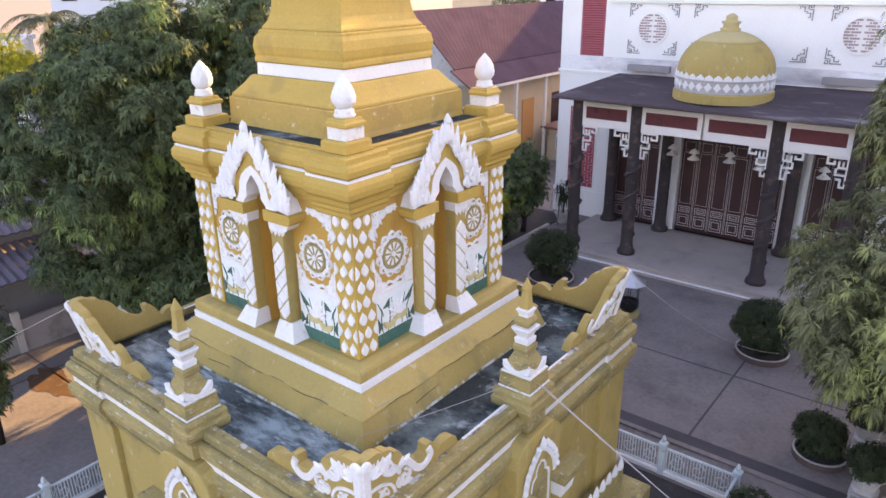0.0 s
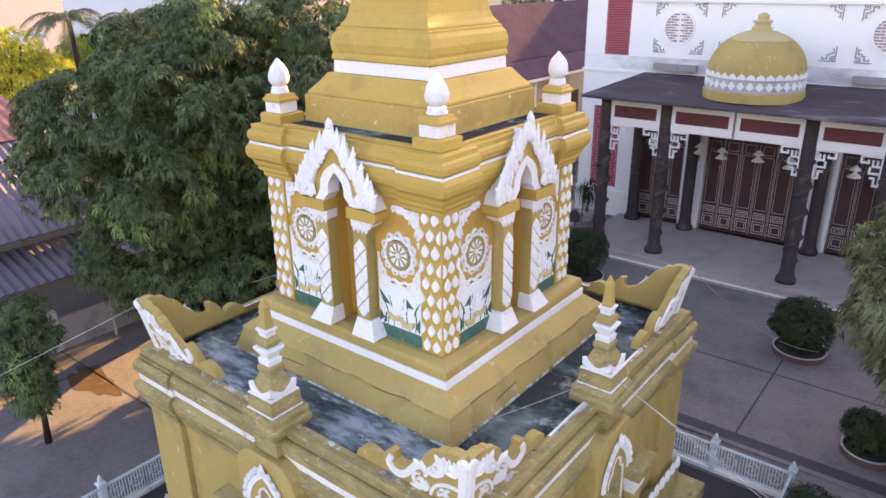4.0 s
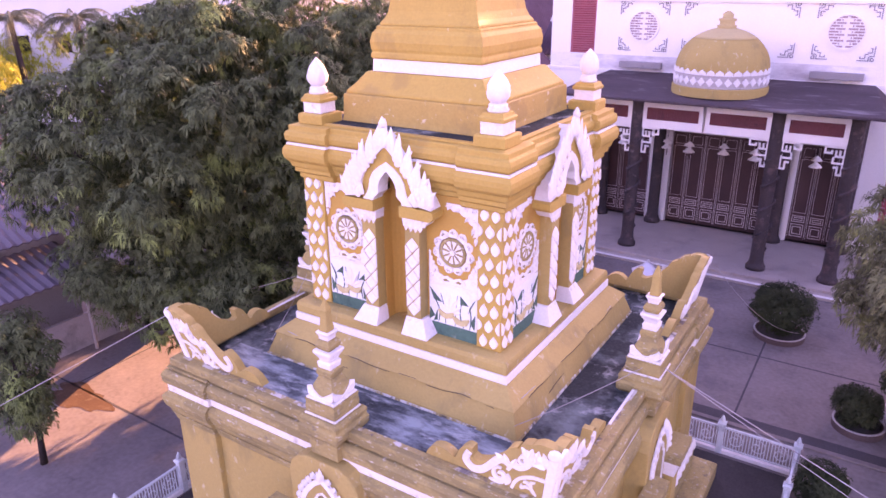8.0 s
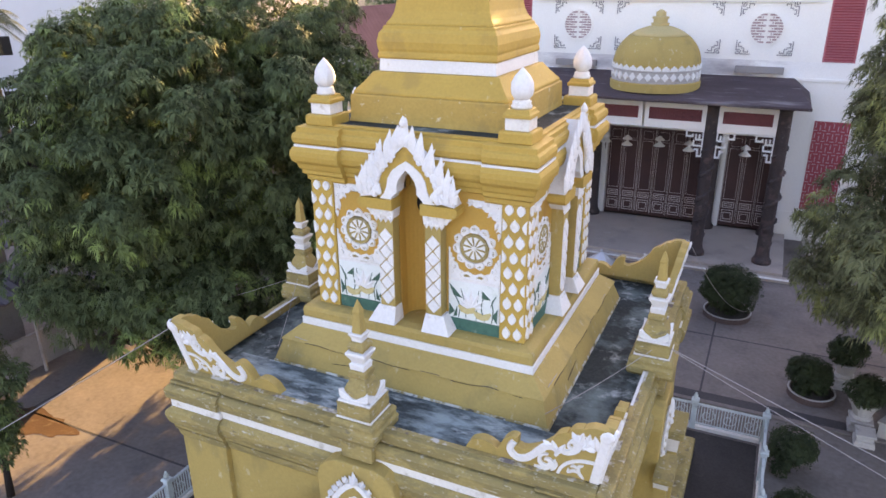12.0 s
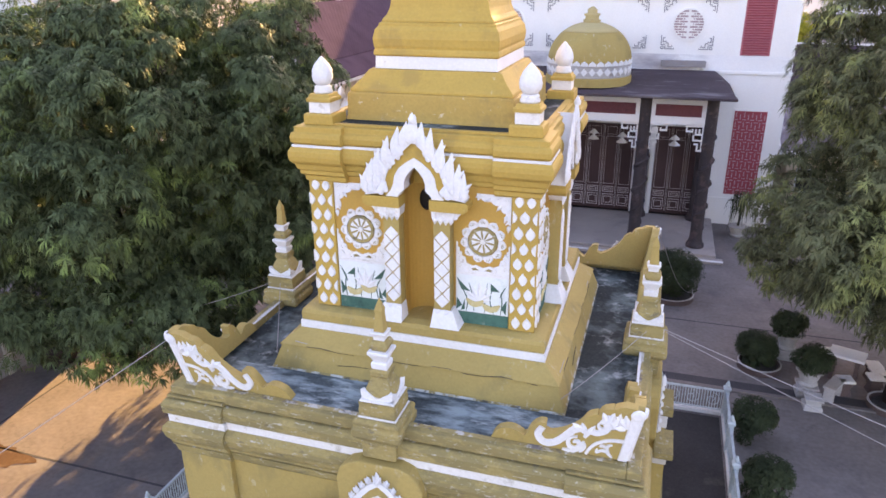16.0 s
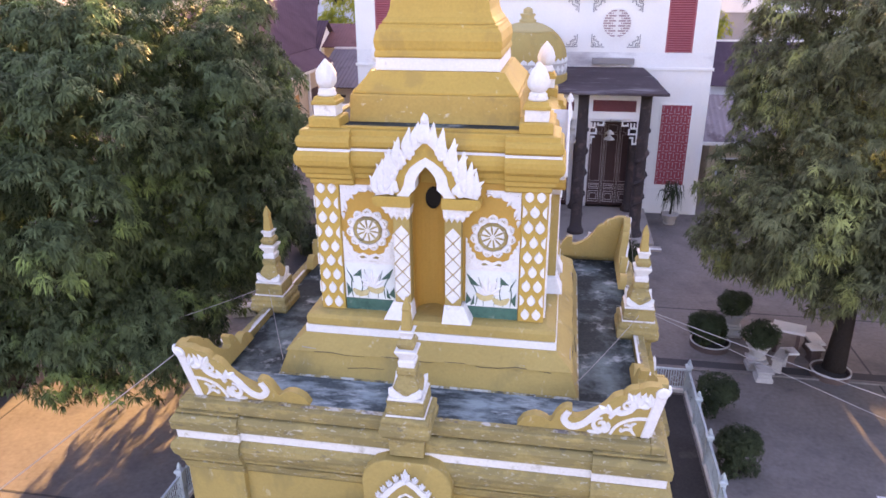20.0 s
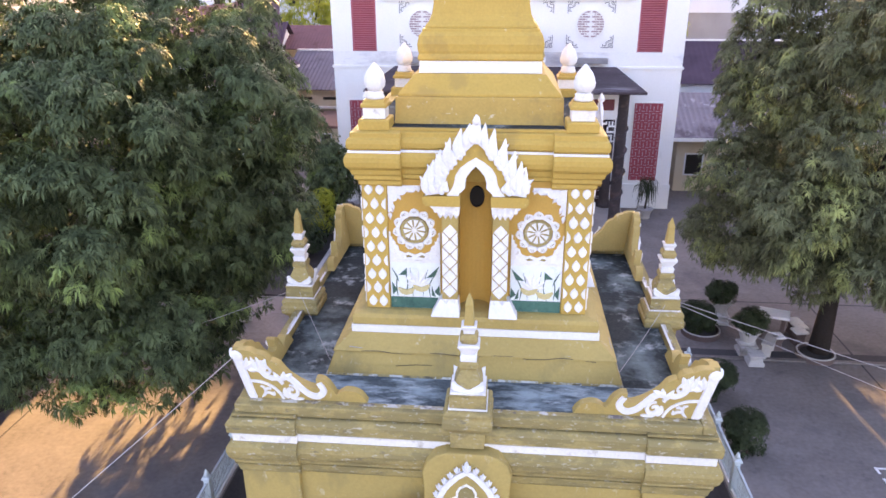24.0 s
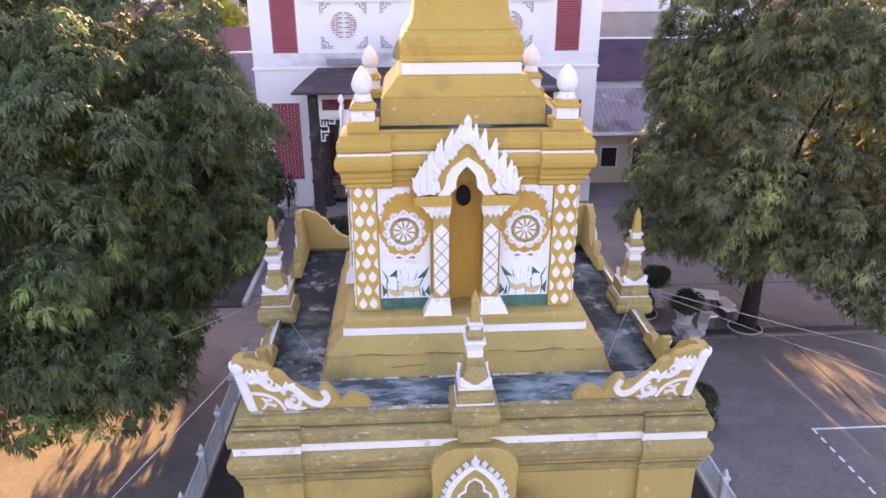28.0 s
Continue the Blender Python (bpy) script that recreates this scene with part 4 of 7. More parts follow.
def horn_scrolls():
    bm = bmesh.new()
    y = -3.39
    vine([(-3.33, 4.31), (-3.33, 4.55), (-3.33, 4.80), (-3.33, 5.05)], 0.135, y, 0.035, bm, ends=(1, 1))
    rows = [[bm.verts.new((-3.33 + r * math.cos(a), yy, 5.08 + r * math.sin(a))) for a in np.linspace(0, 2 * math.pi, 15)[:-1]] for r, yy in ((0.085, y), (0.08, y - 0.035), (0.05, y - 0.05))]
    for a, b in zip(rows, rows[1:]):
        for i in range(14):
            bm.faces.new((a[i], a[(i + 1) % 14], b[(i + 1) % 14], b[i]))
    bm.faces.new(rows[-1])
    # ribbon with the upturned hook at its tail
    vine(curve_pts([(-2.15, 4.64), (-2.09, 4.50), (-2.18, 4.39), (-2.34, 4.43), (-2.49, 4.58), (-2.60, 4.70), (-2.70, 4.72), (-2.76, 4.66)], 5), 0.115, y, 0.045, bm, ends=(0.75, 0.5))
    # volute below it
    vine(spiral(-2.62, 4.46, 0.125, 0.03, 100, -330, 20), 0.075, y, 0.04, bm)
    vine(curve_pts([(-2.74, 4.52), (-2.70, 4.40), (-2.60, 4.33), (-2.44, 4.33)], 5), 0.07, y, 0.035, bm)
    vine(curve_pts([(-2.74, 4.50), (-2.76, 4.41), (-2.70, 4.33)], 5), 0.06, y, 0.035, bm)
    # upper scroll and the leaves that climb to the post
    vine(curve_pts([(-2.74, 4.60), (-2.80, 4.70), (-2.90, 4.70), (-3.00, 4.76), (-3.03, 4.85), (-2.97, 4.91), (-2.91, 4.88)], 5), 0.095, y, 0.045, bm, ends=(0.6, 0.5))
    vine(spiral(-2.95, 4.83, 0.07, 0.02, 60, -280, 14), 0.05, y, 0.04, bm)
    for x, z, ln, w, a in ((-3.02, 4.86, 0.22, 0.13, 98), (-2.99, 4.90, 0.17, 0.11, 60), (-3.06, 4.84, 0.17, 0.11, 135), (-2.72, 4.66, 0.18, 0.12, 75), (-2.66, 4.70, 0.15, 0.10, 40), (-2.79, 4.66, 0.17, 0.11, 112),
                           (-3.10, 4.80, 0.26, 0.13, 62), (-3.12, 4.84, 0.24, 0.12, 92), (-3.24, 4.88, 0.22, 0.12, 40), (-3.26, 4.84, 0.24, 0.13, 72), (-3.24, 4.82, 0.20, 0.11, 8), (-3.02, 4.76, 0.16, 0.10, -30)):
        leaf_relief(x, z, ln, w, a, y, 0.045, bm)
    # quarter fan by the post
    vine(curve_pts([(-2.80, 4.31), (-2.84, 4.42), (-2.93, 4.53), (-3.09, 4.61), (-3.28, 4.63)], 5), 0.055, y, 0.03, bm, ends=(1, 1))
    vine(curve_pts([(-3.18, 4.33), (-3.10, 4.40), (-3.08, 4.50), (-3.14, 4.54)], 5), 0.05, y, 0.03, bm)
    vine(curve_pts([(-3.12, 4.40), (-3.02, 4.42), (-2.95, 4.38), (-2.94, 4.44)], 5), 0.05, y, 0.03, bm)
    vine(curve_pts([(-3.09, 4.46), (-3.01, 4.50), (-2.97, 4.48)], 5), 0.045, y, 0.03, bm)
    return bm


def flared(bm, flip):
    """Lets a corner panel lean outwards as it rises, so that both panels meet on the diagonal."""
    for v in bm.verts:
        lean = 0.18 - 0.17 * (v.co.z - 4.30)
        f = max(0.0, min(1.0, (-v.co.x - 2.2) / 1.1))
        v.co.y += lean
        v.co.x += lean * f
        if flip:
            v.co.x = -v.co.x
    return bm


HORN_ME, HORN_FLIP = [thing_mesh(flared(prism(HORN, -3.395, -3.26), q), YELLOW_MID, "scroll_panel") for q in (False, True)]
SCROLL_ME, SCROLL_FLIP = [thing_mesh(flared(horn_scrolls(), q), WHITE_PAINT, "scroll_relief") for q in (False, True)]
for m in QUARTER:
    for a, b in ((HORN_ME, SCROLL_ME), (HORN_FLIP, SCROLL_FLIP)):
        h = part("scroll_panel", a, None, stupa, m=m)
        part("scroll_relief", b, None, h)

# false doors of the lower body
LOW_0 = mirrored([(-0.24, 2.2), (-0.24, 2.90), (-0.21, 3.0), (-0.12, 3.06), (-0.12, 3.14), (-0.08, 3.22), (0.0, 3.27)])
LOW_1 = mirrored([(-0.27, 2.2), (-0.27, 2.92), (-0.24, 3.03), (-0.15, 3.09), (-0.15, 3.16), (-0.10, 3.25), (0.0, 3.31)])
LOW_2 = mirrored([(-0.36, 2.2), (-0.36, 2.97), (-0.33, 3.08), (-0.27, 3.20), (-0.20, 3.29), (-0.11, 3.39), (0.0, 3.47)])
LOW_3 = mirrored([(-0.44, 2.2), (-0.44, 2.99), (-0.405, 3.12), (-0.335, 3.25), (-0.25, 3.36), (-0.14, 3.47), (0.0, 3.56)])


def low_flames():
    """A white pointed band with small three-leaved tufts along its edge."""
    bm = arch_band(LOW_2, LOW_3, -3.62, -3.66)
    for s in (-1, 1):
        for x, z in ((0.13, 3.50), (0.225, 3.40), (0.31, 3.30), (0.385, 3.19), (0.43, 3.06), (0.455, 2.92)):
            for a, ln, w in ((62, 0.10, 0.055), (90, 0.125, 0.065), (118, 0.10, 0.055)):
                leaf_relief(s * x, z, ln, w, a - s * 6, -3.645, 0.05, bm)
    for a, ln, w in ((68, 0.17, 0.08), (90, 0.24, 0.10), (112, 0.17, 0.08)):
        leaf_relief(0, 3.50, ln, w, a, -3.65, 0.06, bm)
    return bm


for m in QUARTER:
    d = part("false_door", prism([(-0.62, 0.3), (-0.62, 3.2), (-0.64, 3.45), (-0.58, 3.62), (-0.45, 3.74), (-0.30, 3.80), (0.30, 3.80), (0.45, 3.74), (0.58, 3.62), (0.64, 3.45), (0.62, 3.2), (0.62, 0.3)], -3.62, -3.28), YELLOW_MID, stupa, m=m, bevel=0.02)
    part("flame_arch", low_flames(), WHITE_PAINT, d)
    part("inner_arch", arch_band(LOW_1, LOW_2, -3.62, -3.645), YELLOW_MID, d)
    part("trefoil_edge", arch_band(LOW_0, LOW_1, -3.62, -3.652), WHITE_OLD, d)
    part("arch_field", prism(LOW_0, -3.621, -3.628), YELLOW_OLD, d)
    for q in (-1, 1):
        cap = part("cap_slab", prism([(q * 0.30, 2.72), (q * 0.92, 2.72), (q * 0.98, 2.78), (q * 0.98, 2.88), (q * 0.30, 2.88)], -3.60, -3.90), YELLOW_OLD, d, bevel=0.012)
        part("lotus_cap", prism([(q * 0.34, 2.46), (q * 0.70, 2.46), (q * 0.84, 2.719), (q * 0.32, 2.719)], -3.60, -3.82), WHITE_OLD, d)
        part("pilaster", cuboid(min(q * 0.36, q * 0.66), max(q * 0.36, q * 0.66), -3.80, -3.60, 0.45, 2.459), YELLOW_MID, d)

# lotus frieze round the foot of the body
FRIEZE = thing_mesh(leaf_relief(0, 0, 0.30, 0.24, 90, 0, 0.07), WHITE_OLD, "frieze_petal")
fr = part("frieze_ledge", stack([(3.52, 0.431), (3.52, 0.88), (3.47, 0.92)]), YELLOW_OLD, stupa, bevel=0.015)
for m in QUARTER:
    for k in range(27):
        x = -3.38 + 0.26 * k
        if abs(x) > 0.75:
            part("frieze_petal", FRIEZE, None, fr, m=m @ pose(x, -3.50, 0.90))

# ---- the temple hall behind ----
temple = thing("temple_hall", pose(0.22, 19.5, 0), "white two-storey temple hall with a dark porch roof and red grilles", "temple")
BX = 0.22
# all temple parts are in the hall's own frame: x from its middle, y = 0 on the front wall
WALL_TOP = 12.4


def wall_piece(x0, x1, z0, z1):
    part("wall_piece", cuboid(x0, x1, 0.0, 0.35, z0, z1), WALL_WHITE, temple)


_edges = [-7.5, -4.75, -2.75, -1.98, 1.98, 2.75, 4.75, 7.5]
for a, b in zip(_edges[::2], _edges[1::2]):
    wall_piece(a, b, 0.0, 4.0)
wall_piece(-7.5, 7.5, 4.0, 6.19)
part("wall_piece", cuboid(-7.5, 7.5, 0.0, 0.35, 6.19, 6.88), WALL_STREAKED, temple, "white wall with grey rain streaks above the porch roof")
wall_piece(-7.5, -6.62, 6.88, 10.4)
wall_piece(-5.55, 5.55, 6.88, 10.4)
wall_piece(6.62, 7.5, 6.88, 10.4)
wall_piece(-7.5, 7.5, 10.4, WALL_TOP)
part("side_wall", cuboid(-7.5, -7.15, 0.36, 16, 0, WALL_TOP), WALL_WHITE, temple)
part("side_wall", cuboid(7.15, 7.5, 0.36, 16, 0, WALL_TOP), WALL_WHITE, temple)
part("rear_wall", cuboid(-7.14, 7.14, 15.7, 16, 0, WALL_TOP), WALL_WHITE, temple)
part("roof", prism([(-8.2, 12.41), (8.2, 12.41), (8.2, 12.6), (0, 15.0), (-8.2, 12.6)], -0.9, 16.8), ROOF_TILE, temple)
part("string_course", cuboid(-7.56, 7.56, -0.06, -0.002, 6.18, 6.30), WALL_WHITE, temple, bevel=0.01)
part("string_course", cuboid(-5.3, 5.3, -0.10, -0.002, 8.95, 9.06), WALL_WHITE, temple, bevel=0.01)
part("wall_foot", cuboid(-7.55, -4.86, -0.06, -0.002, 0.0, 1.15), WALL_WHITE, temple, bevel=0.01)
part("wall_foot", cuboid(4.86, 7.55, -0.06, -0.002, 0.0, 1.15), WALL_WHITE, temple, bevel=0.01)

for s in (-1, 1):
    sh = part("shutter", cuboid(s * 6.085 - 0.53, s * 6.085 + 0.53, 0.10, 0.14, 6.885, 10.395), RED, temple, "tall dull-red louvred shutter")
    bm = bmesh.new()
    box(bm, s * 6.085 - 0.533, s * 6.085 - 0.47, 0.03, 0.10, 6.885, 10.395)
    box(bm, s * 6.085 + 0.47, s * 6.085 + 0.533, 0.03, 0.10, 6.885, 10.395)
    part("stile", bm, SHUTTER, sh)
    sl = cuboid(-0.465, 0.465, -0.035, 0.035, -0.012, 0.012)
    me = thing_mesh(sl, SHUTTER, "slat")
    for k in range(38):
        part("slat", me, None, sh, m=pose(s * 6.085, 0.065, 6.93 + 0.092 * k, 35, 0, 0))


def disc_window(cx):
    bm = bmesh.new()
    rows = [[bm.verts.new((cx + r * math.cos(a), y, 8.02 + r * math.sin(a))) for a in np.linspace(0, 2 * math.pi, 41)[:-1]] for r, y in ((0.62, -0.002), (0.62, -0.06), (0.55, -0.06), (0.55, -0.012))]
    for a, b in zip(rows, rows[1:]):
        for i in range(40):
            bm.faces.new((a[i], a[(i + 1) % 40], b[(i + 1) % 40], b[i]))
    return bm


def fret(bm, x, z, sx, sz, size, y0, y1, t=0.030):
    """A square key-pattern corner."""
    def bar(a, b, c, d):
        xs, zs = sorted((x + sx * a * size, x + sx * c * size)), sorted((z + sz * b * size, z + sz * d * size))
        box(bm, xs[0], xs[1], y0, y1, zs[0], zs[1])
    w = t / size
    for a, b, c, d in ((0.30, 0, 1, w), (0, 0.30, w, 1), (0.30, w, 0.30 + w, 0.30), (w, 0.30, 0.30, 0.30 + w), (0.0, 0.0, 0.18, w), (0.0, w, w, 0.18), (0.18, 0.0, 0.18 + w, 0.18 + w), (w, 0.18, 0.18, 0.18 + w),
                       (0.52, 0.14, 0.52 + w, 0.42), (0.52 + w, 0.14, 0.80, 0.14 + w), (0.80, 0.14, 0.80 + w, 0.30), (0.14, 0.52, 0.42, 0.52 + w), (0.14, 0.52 + w, 0.14 + w, 0.80), (0.14, 0.80, 0.30, 0.80 + w), (0.30 + w, 0.42, 0.52 + w, 0.42 + w)):
        bar(a, b, c, d)
    return bm


GREY_RELIEF = material("grey painted relief", (0.27, 0.26, 0.275), 0.7, grain=0.1)
PINK_DISC = material("faded pink brick", (0.42, 0.31, 0.32), 0.7, grain=0.08)
for cx in (-3.55, 3.55):
    d = part("disc_window", disc_window(cx), WALL_WHITE, temple, "round window with a geometric white grille")
    bm = bmesh.new()
    v = [bm.verts.new((cx + 0.552 * math.cos(a), -0.008, 8.02 + 0.552 * math.sin(a))) for a in np.linspace(0, 2 * math.pi, 41)[:-1]]
    bm.faces.new(v)
    part("disc_back", bm, WALL_WHITE, d)
    bm = bmesh.new()
    for k in range(-5, 6):
        z = 0.098 * k
        w = math.sqrt(0.545 ** 2 - z * z)
        cuts = [-w, -0.36, -0.05, 0.05, 0.36, w] if k % 2 else [-w, -0.22, -0.16, 0.16, 0.22, w]
        for x0, x1 in ((cuts[0], cuts[1] - 0.02), (cuts[1] + 0.02, cuts[2]), (cuts[3], cuts[4] - 0.02), (cuts[4] + 0.02, cuts[5])):
            if x1 - x0 > 0.03:
                box(bm, cx + x0, cx + x1, -0.04, -0.01, 8.02 + z - 0.030, 8.02 + z + 0.030)
    part("grille", bm, PINK_DISC, d)
    for sx in (-1, 1):
        for sz in (-1, 1):
            part("fret_corner", fret(bmesh.new(), cx + sx * 0.98, 8.02 + sz * 0.95, -sx, -sz, 0.52, -0.03, -0.002), GREY_RELIEF, temple)
for sx in (-1, 1):
    for sz in (-1, 1):
        part("fret_corner", fret(bmesh.new(), sx * 2.0, 8.02 + sz * 0.95, -sx, -sz, 0.52, -0.03, -0.002), GREY_RELIEF, temple)
bm = bmesh.new()
for k in range(9):
    x = -4.6 + 1.15 * k
    box(bm, x - 0.45, x + 0.45, -0.03, -0.002, 9.25, 9.85)
part("red_panels", bm, RED, temple)

LATTICE = material("faded pink lattice", (0.50, 0.34, 0.37), 0.7, grain=0.1)
PANEL_RED = material("brownish red panel", (0.17, 0.050, 0.055), 0.7, (((0.10, 0.035, 0.04), 0.55, 3.0),), grain=0.2)
# red lattice panels on the ground storey
for s in (-1, 1):
    la = part("lattice_frame", cuboid(s * 6.28 - 0.66, s * 6.28 + 0.66, -0.03, -0.003, 1.25, 4.84), WALL_WHITE, temple, bevel=0.01)
    part("lattice_back", cuboid(s * 6.28 - 0.60, s * 6.28 + 0.60, -0.036, -0.031, 1.32, 4.76), RED, la, "dull-red lattice panel")
    bm = bmesh.new()
    rng = random.Random(5)
    for i in range(8):
        for j in range(17):
            x, z = s * 6.28 - 0.60 + 0.15 * i + 0.075, 1.42 + 0.2 * j + (0.1 if i % 2 else 0)
            if z > 4.68:
                continue
            if (i + j) % 2:
                box(bm, x - 0.07, x + 0.07, -0.055, -0.037, z - 0.014, z + 0.014)
            else:
                box(bm, x - 0.014, x + 0.014, -0.055, -0.037, z - 0.1, z + 0.1)
    part("lattice", bm, LATTICE, la)

# doors: folding leaves of dark wood with pale beading
BEAD = material("pale beading", (0.72, 0.64, 0.62), 0.6, grain=0.1)


def door_leaf(x0, w):
    leaf = part("door_leaf", cuboid(x0 + 0.008, x0 + w - 0.008, 0.16, 0.21, 0.20, 3.96), DOOR, temple)
    bm = bmesh.new()
    def outline_bars(u0, u1, z0, z1, t=0.02):
        for a, b, c, d in ((u0, u1, z0, z0 + t), (u0, u1, z1 - t, z1), (u0, u0 + t, z0 + t, z1 - t), (u1 - t, u1, z0 + t, z1 - t)):
            box(bm, x0 + a, x0 + b, 0.148, 0.159, c, d)
    outline_bars(0.10, w - 0.10, 0.36, 0.86)
    outline_bars(0.17, w - 0.17, 0.46, 0.76)
    outline_bars(0.10, w - 0.10, 0.95, 1.20)
    outline_bars(0.17, w - 0.17, 1.02, 1.13)
    outline_bars(0.10, w - 0.10, 1.32, 3.42, 0.011)
    outline_bars(0.13, w - 0.13, 3.50, 3.84, 0.009)
    for q in (0.02, w - 0.032):
        box(bm, x0 + q, x0 + q + 0.012, 0.148, 0.159, 0.30, 3.9)
    part("beading", bm, BEAD, leaf)
    bm = bmesh.new()
    for u in (0.05, w - 0.09):
        box(bm, x0 + u, x0 + u + 0.04, 0.14, 0.159, 0.25, 3.9)
    part("stile", bm, DOOR, leaf)
    return leaf


for x0, n, w in ((-4.72, 3, 0.647), (-1.95, 6, 0.65), (2.78, 3, 0.647)):
    for k in range(n):
        door_leaf(x0 + k * w, w)
# flat near-black sheet for the unlit hall behind the doors
part("dark_interior", cuboid(-4.78, 4.78, 0.36, 0.40, 0.1, 4.1), DARK, temple)
# white door jambs
for x in (-4.80, -2.70, -2.03, 2.03, 2.70, 4.80):
    part("door_jamb", cuboid(x - 0.085, x + 0.085, -0.10, -0.002, 0.2, 4.05), WALL_WHITE, temple, bevel=0.01)

# porch: floor, columns, beams, roof
part("porch_floor", cuboid(-5.35, 5.35, -4.45, -0.065, 0.0, 0.2), FLOOR_TILE, temple, "pale cement porch floor", bevel=0.015)
part("porch_step", cuboid(-5.6, 5.6, -4.85, -4.452, 0.0, 0.1), FLOOR_TILE, temple, bevel=0.015)


part("step_nosing", cuboid(-5.6, 5.6, -4.85, -4.70, 0.101, 0.106), WHITE_OLD, temple, "worn white edge of the porch step")


def porch_column(x, y, top, carved):
    prof = [(0.33, 0.2), (0.33, 0.32), (0.28, 0.38), (0.25, 0.46), (0.225, 0.62), (0.215, top - 0.1), (0.24, top)]
    c = part("column", lathe(prof, 20, x, y), COLUMN, temple, "black column wound with a carved relief" if carved else "", smooth=True)
    if carved:
        pts = []
        for i in range(64):
            a, f = i * 0.42, i / 63
            r = 0.21 + 0.04 * math.sin(i * 1.3)
            pts.append((x + r * math.cos(a), y + r * math.sin(a), 0.9 + f * (top - 2.0)))
        part("carved_coil", tube(pts, [0.035 + 0.055 * math.sin(math.pi * i / 63) * (0.7 + 0.3 * math.sin(i * 2.1)) for i in range(64)], 7), COLUMN, c)
    return c


for x in (-4.62, -2.34, 2.34, 4.62):
    porch_column(x, -3.6, 5.72, True)
    porch_column(x, -0.42, 5.79, False)
for a, b in ((-4.42, -2.54), (-2.14, -0.04), (0.04, 2.14), (2.54, 4.42)):
    f = part("beam_panel", cuboid(a, b, -3.68, -3.52, 4.80, 5.72), WALL_WHITE, temple, "white porch beam with a red slatted panel", bevel=0.01)
    part("panel_back", cuboid(a + 0.15, b - 0.15, -3.70, -3.681, 5.10, 5.52), PANEL_RED, f)
    bm = bmesh.new()
    n = int((b - a - 0.3) / 0.075)
    for k in range(n):
        x = a + 0.18 + k * 0.075
        box(bm, x, x + 0.03, -3.72, -3.701, 5.12, 5.50)
    part("slats", bm, PANEL_RED, f)
part("porch_beam", cuboid(-4.42, 4.42, -3.66, -3.54, 5.722, 5.795), WALL_WHITE, temple)
for s in (-1, 1):
    part("side_beam", cuboid(s * 4.62 - 0.1, s * 4.62 + 0.1, -3.38, -0.65, 5.2, 5.72), WALL_WHITE, temple)


def fret_bracket(x, s):
    """White key-pattern bracket hanging in the corner of beam and column."""
    bm = bmesh.new()
    y0, y1 = -3.63, -3.57
    cells = ((0, 0, 0.62, 0.06), (0, 0.06, 0.06, 0.95), (0.56, 0.06, 0.62, 0.26), (0.36, 0.20, 0.56, 0.26), (0.36, 0.14, 0.42, 0.20), (0.06, 0.30, 0.30, 0.36), (0.24, 0.14, 0.30, 0.30), (0.06, 0.52, 0.36, 0.58), (0.30, 0.36, 0.36, 0.52), (0.14, 0.66, 0.20, 0.90), (0.20, 0.66, 0.30, 0.72), (0.06, 0.89, 0.20, 0.95), (0.12, 0.14, 0.18, 0.30))
    for a, b, c, d in cells:
        xs = sorted((x + s * a, x + s * c))
        box(bm, xs[0], xs[1], y0, y1, 4.795 - d, 4.795 - b)
    return bm


for x, s in ((-4.42, 1), (-2.54, -1), (-2.14, 1), (2.14, -1), (2.54, 1), (4.42, -1)):
    part("fret_bracket", fret_bracket(x, s), WALL_WHITE, temple, "white key-pattern bracket")


def porch_roof():
    bm = bmesh.new()
    lo = [(-5.35, -4.35), (5.35, -4.35), (5.35, -0.07), (-5.35, -0.07)]
    z0, z1 = 5.80, 6.19
    v = [bm.verts.new(p) for p in ((-5.35, -4.35, z0), (5.35, -4.35, z0), (5.35, -0.07, z0 + 0.0), (-5.35, -0.07, z0 + 0.0), (-5.35, -4.35, z0 + 0.10), (5.35, -4.35, z0 + 0.10), (4.75, -0.07, z1 + 0.1), (-4.75, -0.07, z1 + 0.1))]
    for f in ((3, 2, 1, 0), (4, 5, 6, 7), (0, 1, 5, 4), (1, 2, 6, 5), (2, 3, 7, 6), (3, 0, 4, 7)):
        bm.faces.new([v[i] for i in f])
    return bm


part("porch_roof", porch_roof(), ROOF_SLAB, temple, "dark weathered porch roof slab", bevel=0.02)
for s in (-1, 1):
    part("wall_slab", cuboid(s * 3.5 - 0.85, s * 3.5 + 0.85, -0.30, -0.07, 6.42, 6.66), HOUSE_GREY, temple, bevel=0.01)

# dome over the porch
DX, DY, DR = 0.05, -2.25, 1.62
part("dome_drum", lathe([(DR, 6.0), (DR, 6.28), (DR - 0.02, 6.31), (DR - 0.06, 6.32)], 40, DX, DY), YELLOW_MID, temple)
part("dome_band", lathe([(DR - 0.05, 6.321), (DR - 0.04, 6.36), (DR - 0.07, 6.37), (DR - 0.07, 6.70), (DR - 0.03, 6.72), (DR - 0.03, 6.77), (DR - 0.06, 6.79)], 40, DX, DY), STONE, temple, "grey drum band with white diamond tiles")
part("dome", lathe([(DR - 0.07, 6.791)] + [((DR - 0.06) * math.cos(a), 6.86 + 1.36 * math.sin(a)) for a in np.linspace(0, 0.85, 9)], 40, DX, DY), YELLOW_MID, temple, "mustard-yellow dome", smooth=True)
# the upper part of the dome takes a paler mustard tone
part("dome_crown", lathe([((DR - 0.06) * math.cos(a), 6.86 + 1.36 * math.sin(a)) for a in np.linspace(0.851, 1.40, 7)], 40, DX, DY), DOME_CAP, temple, "paler top of the dome", smooth=True)
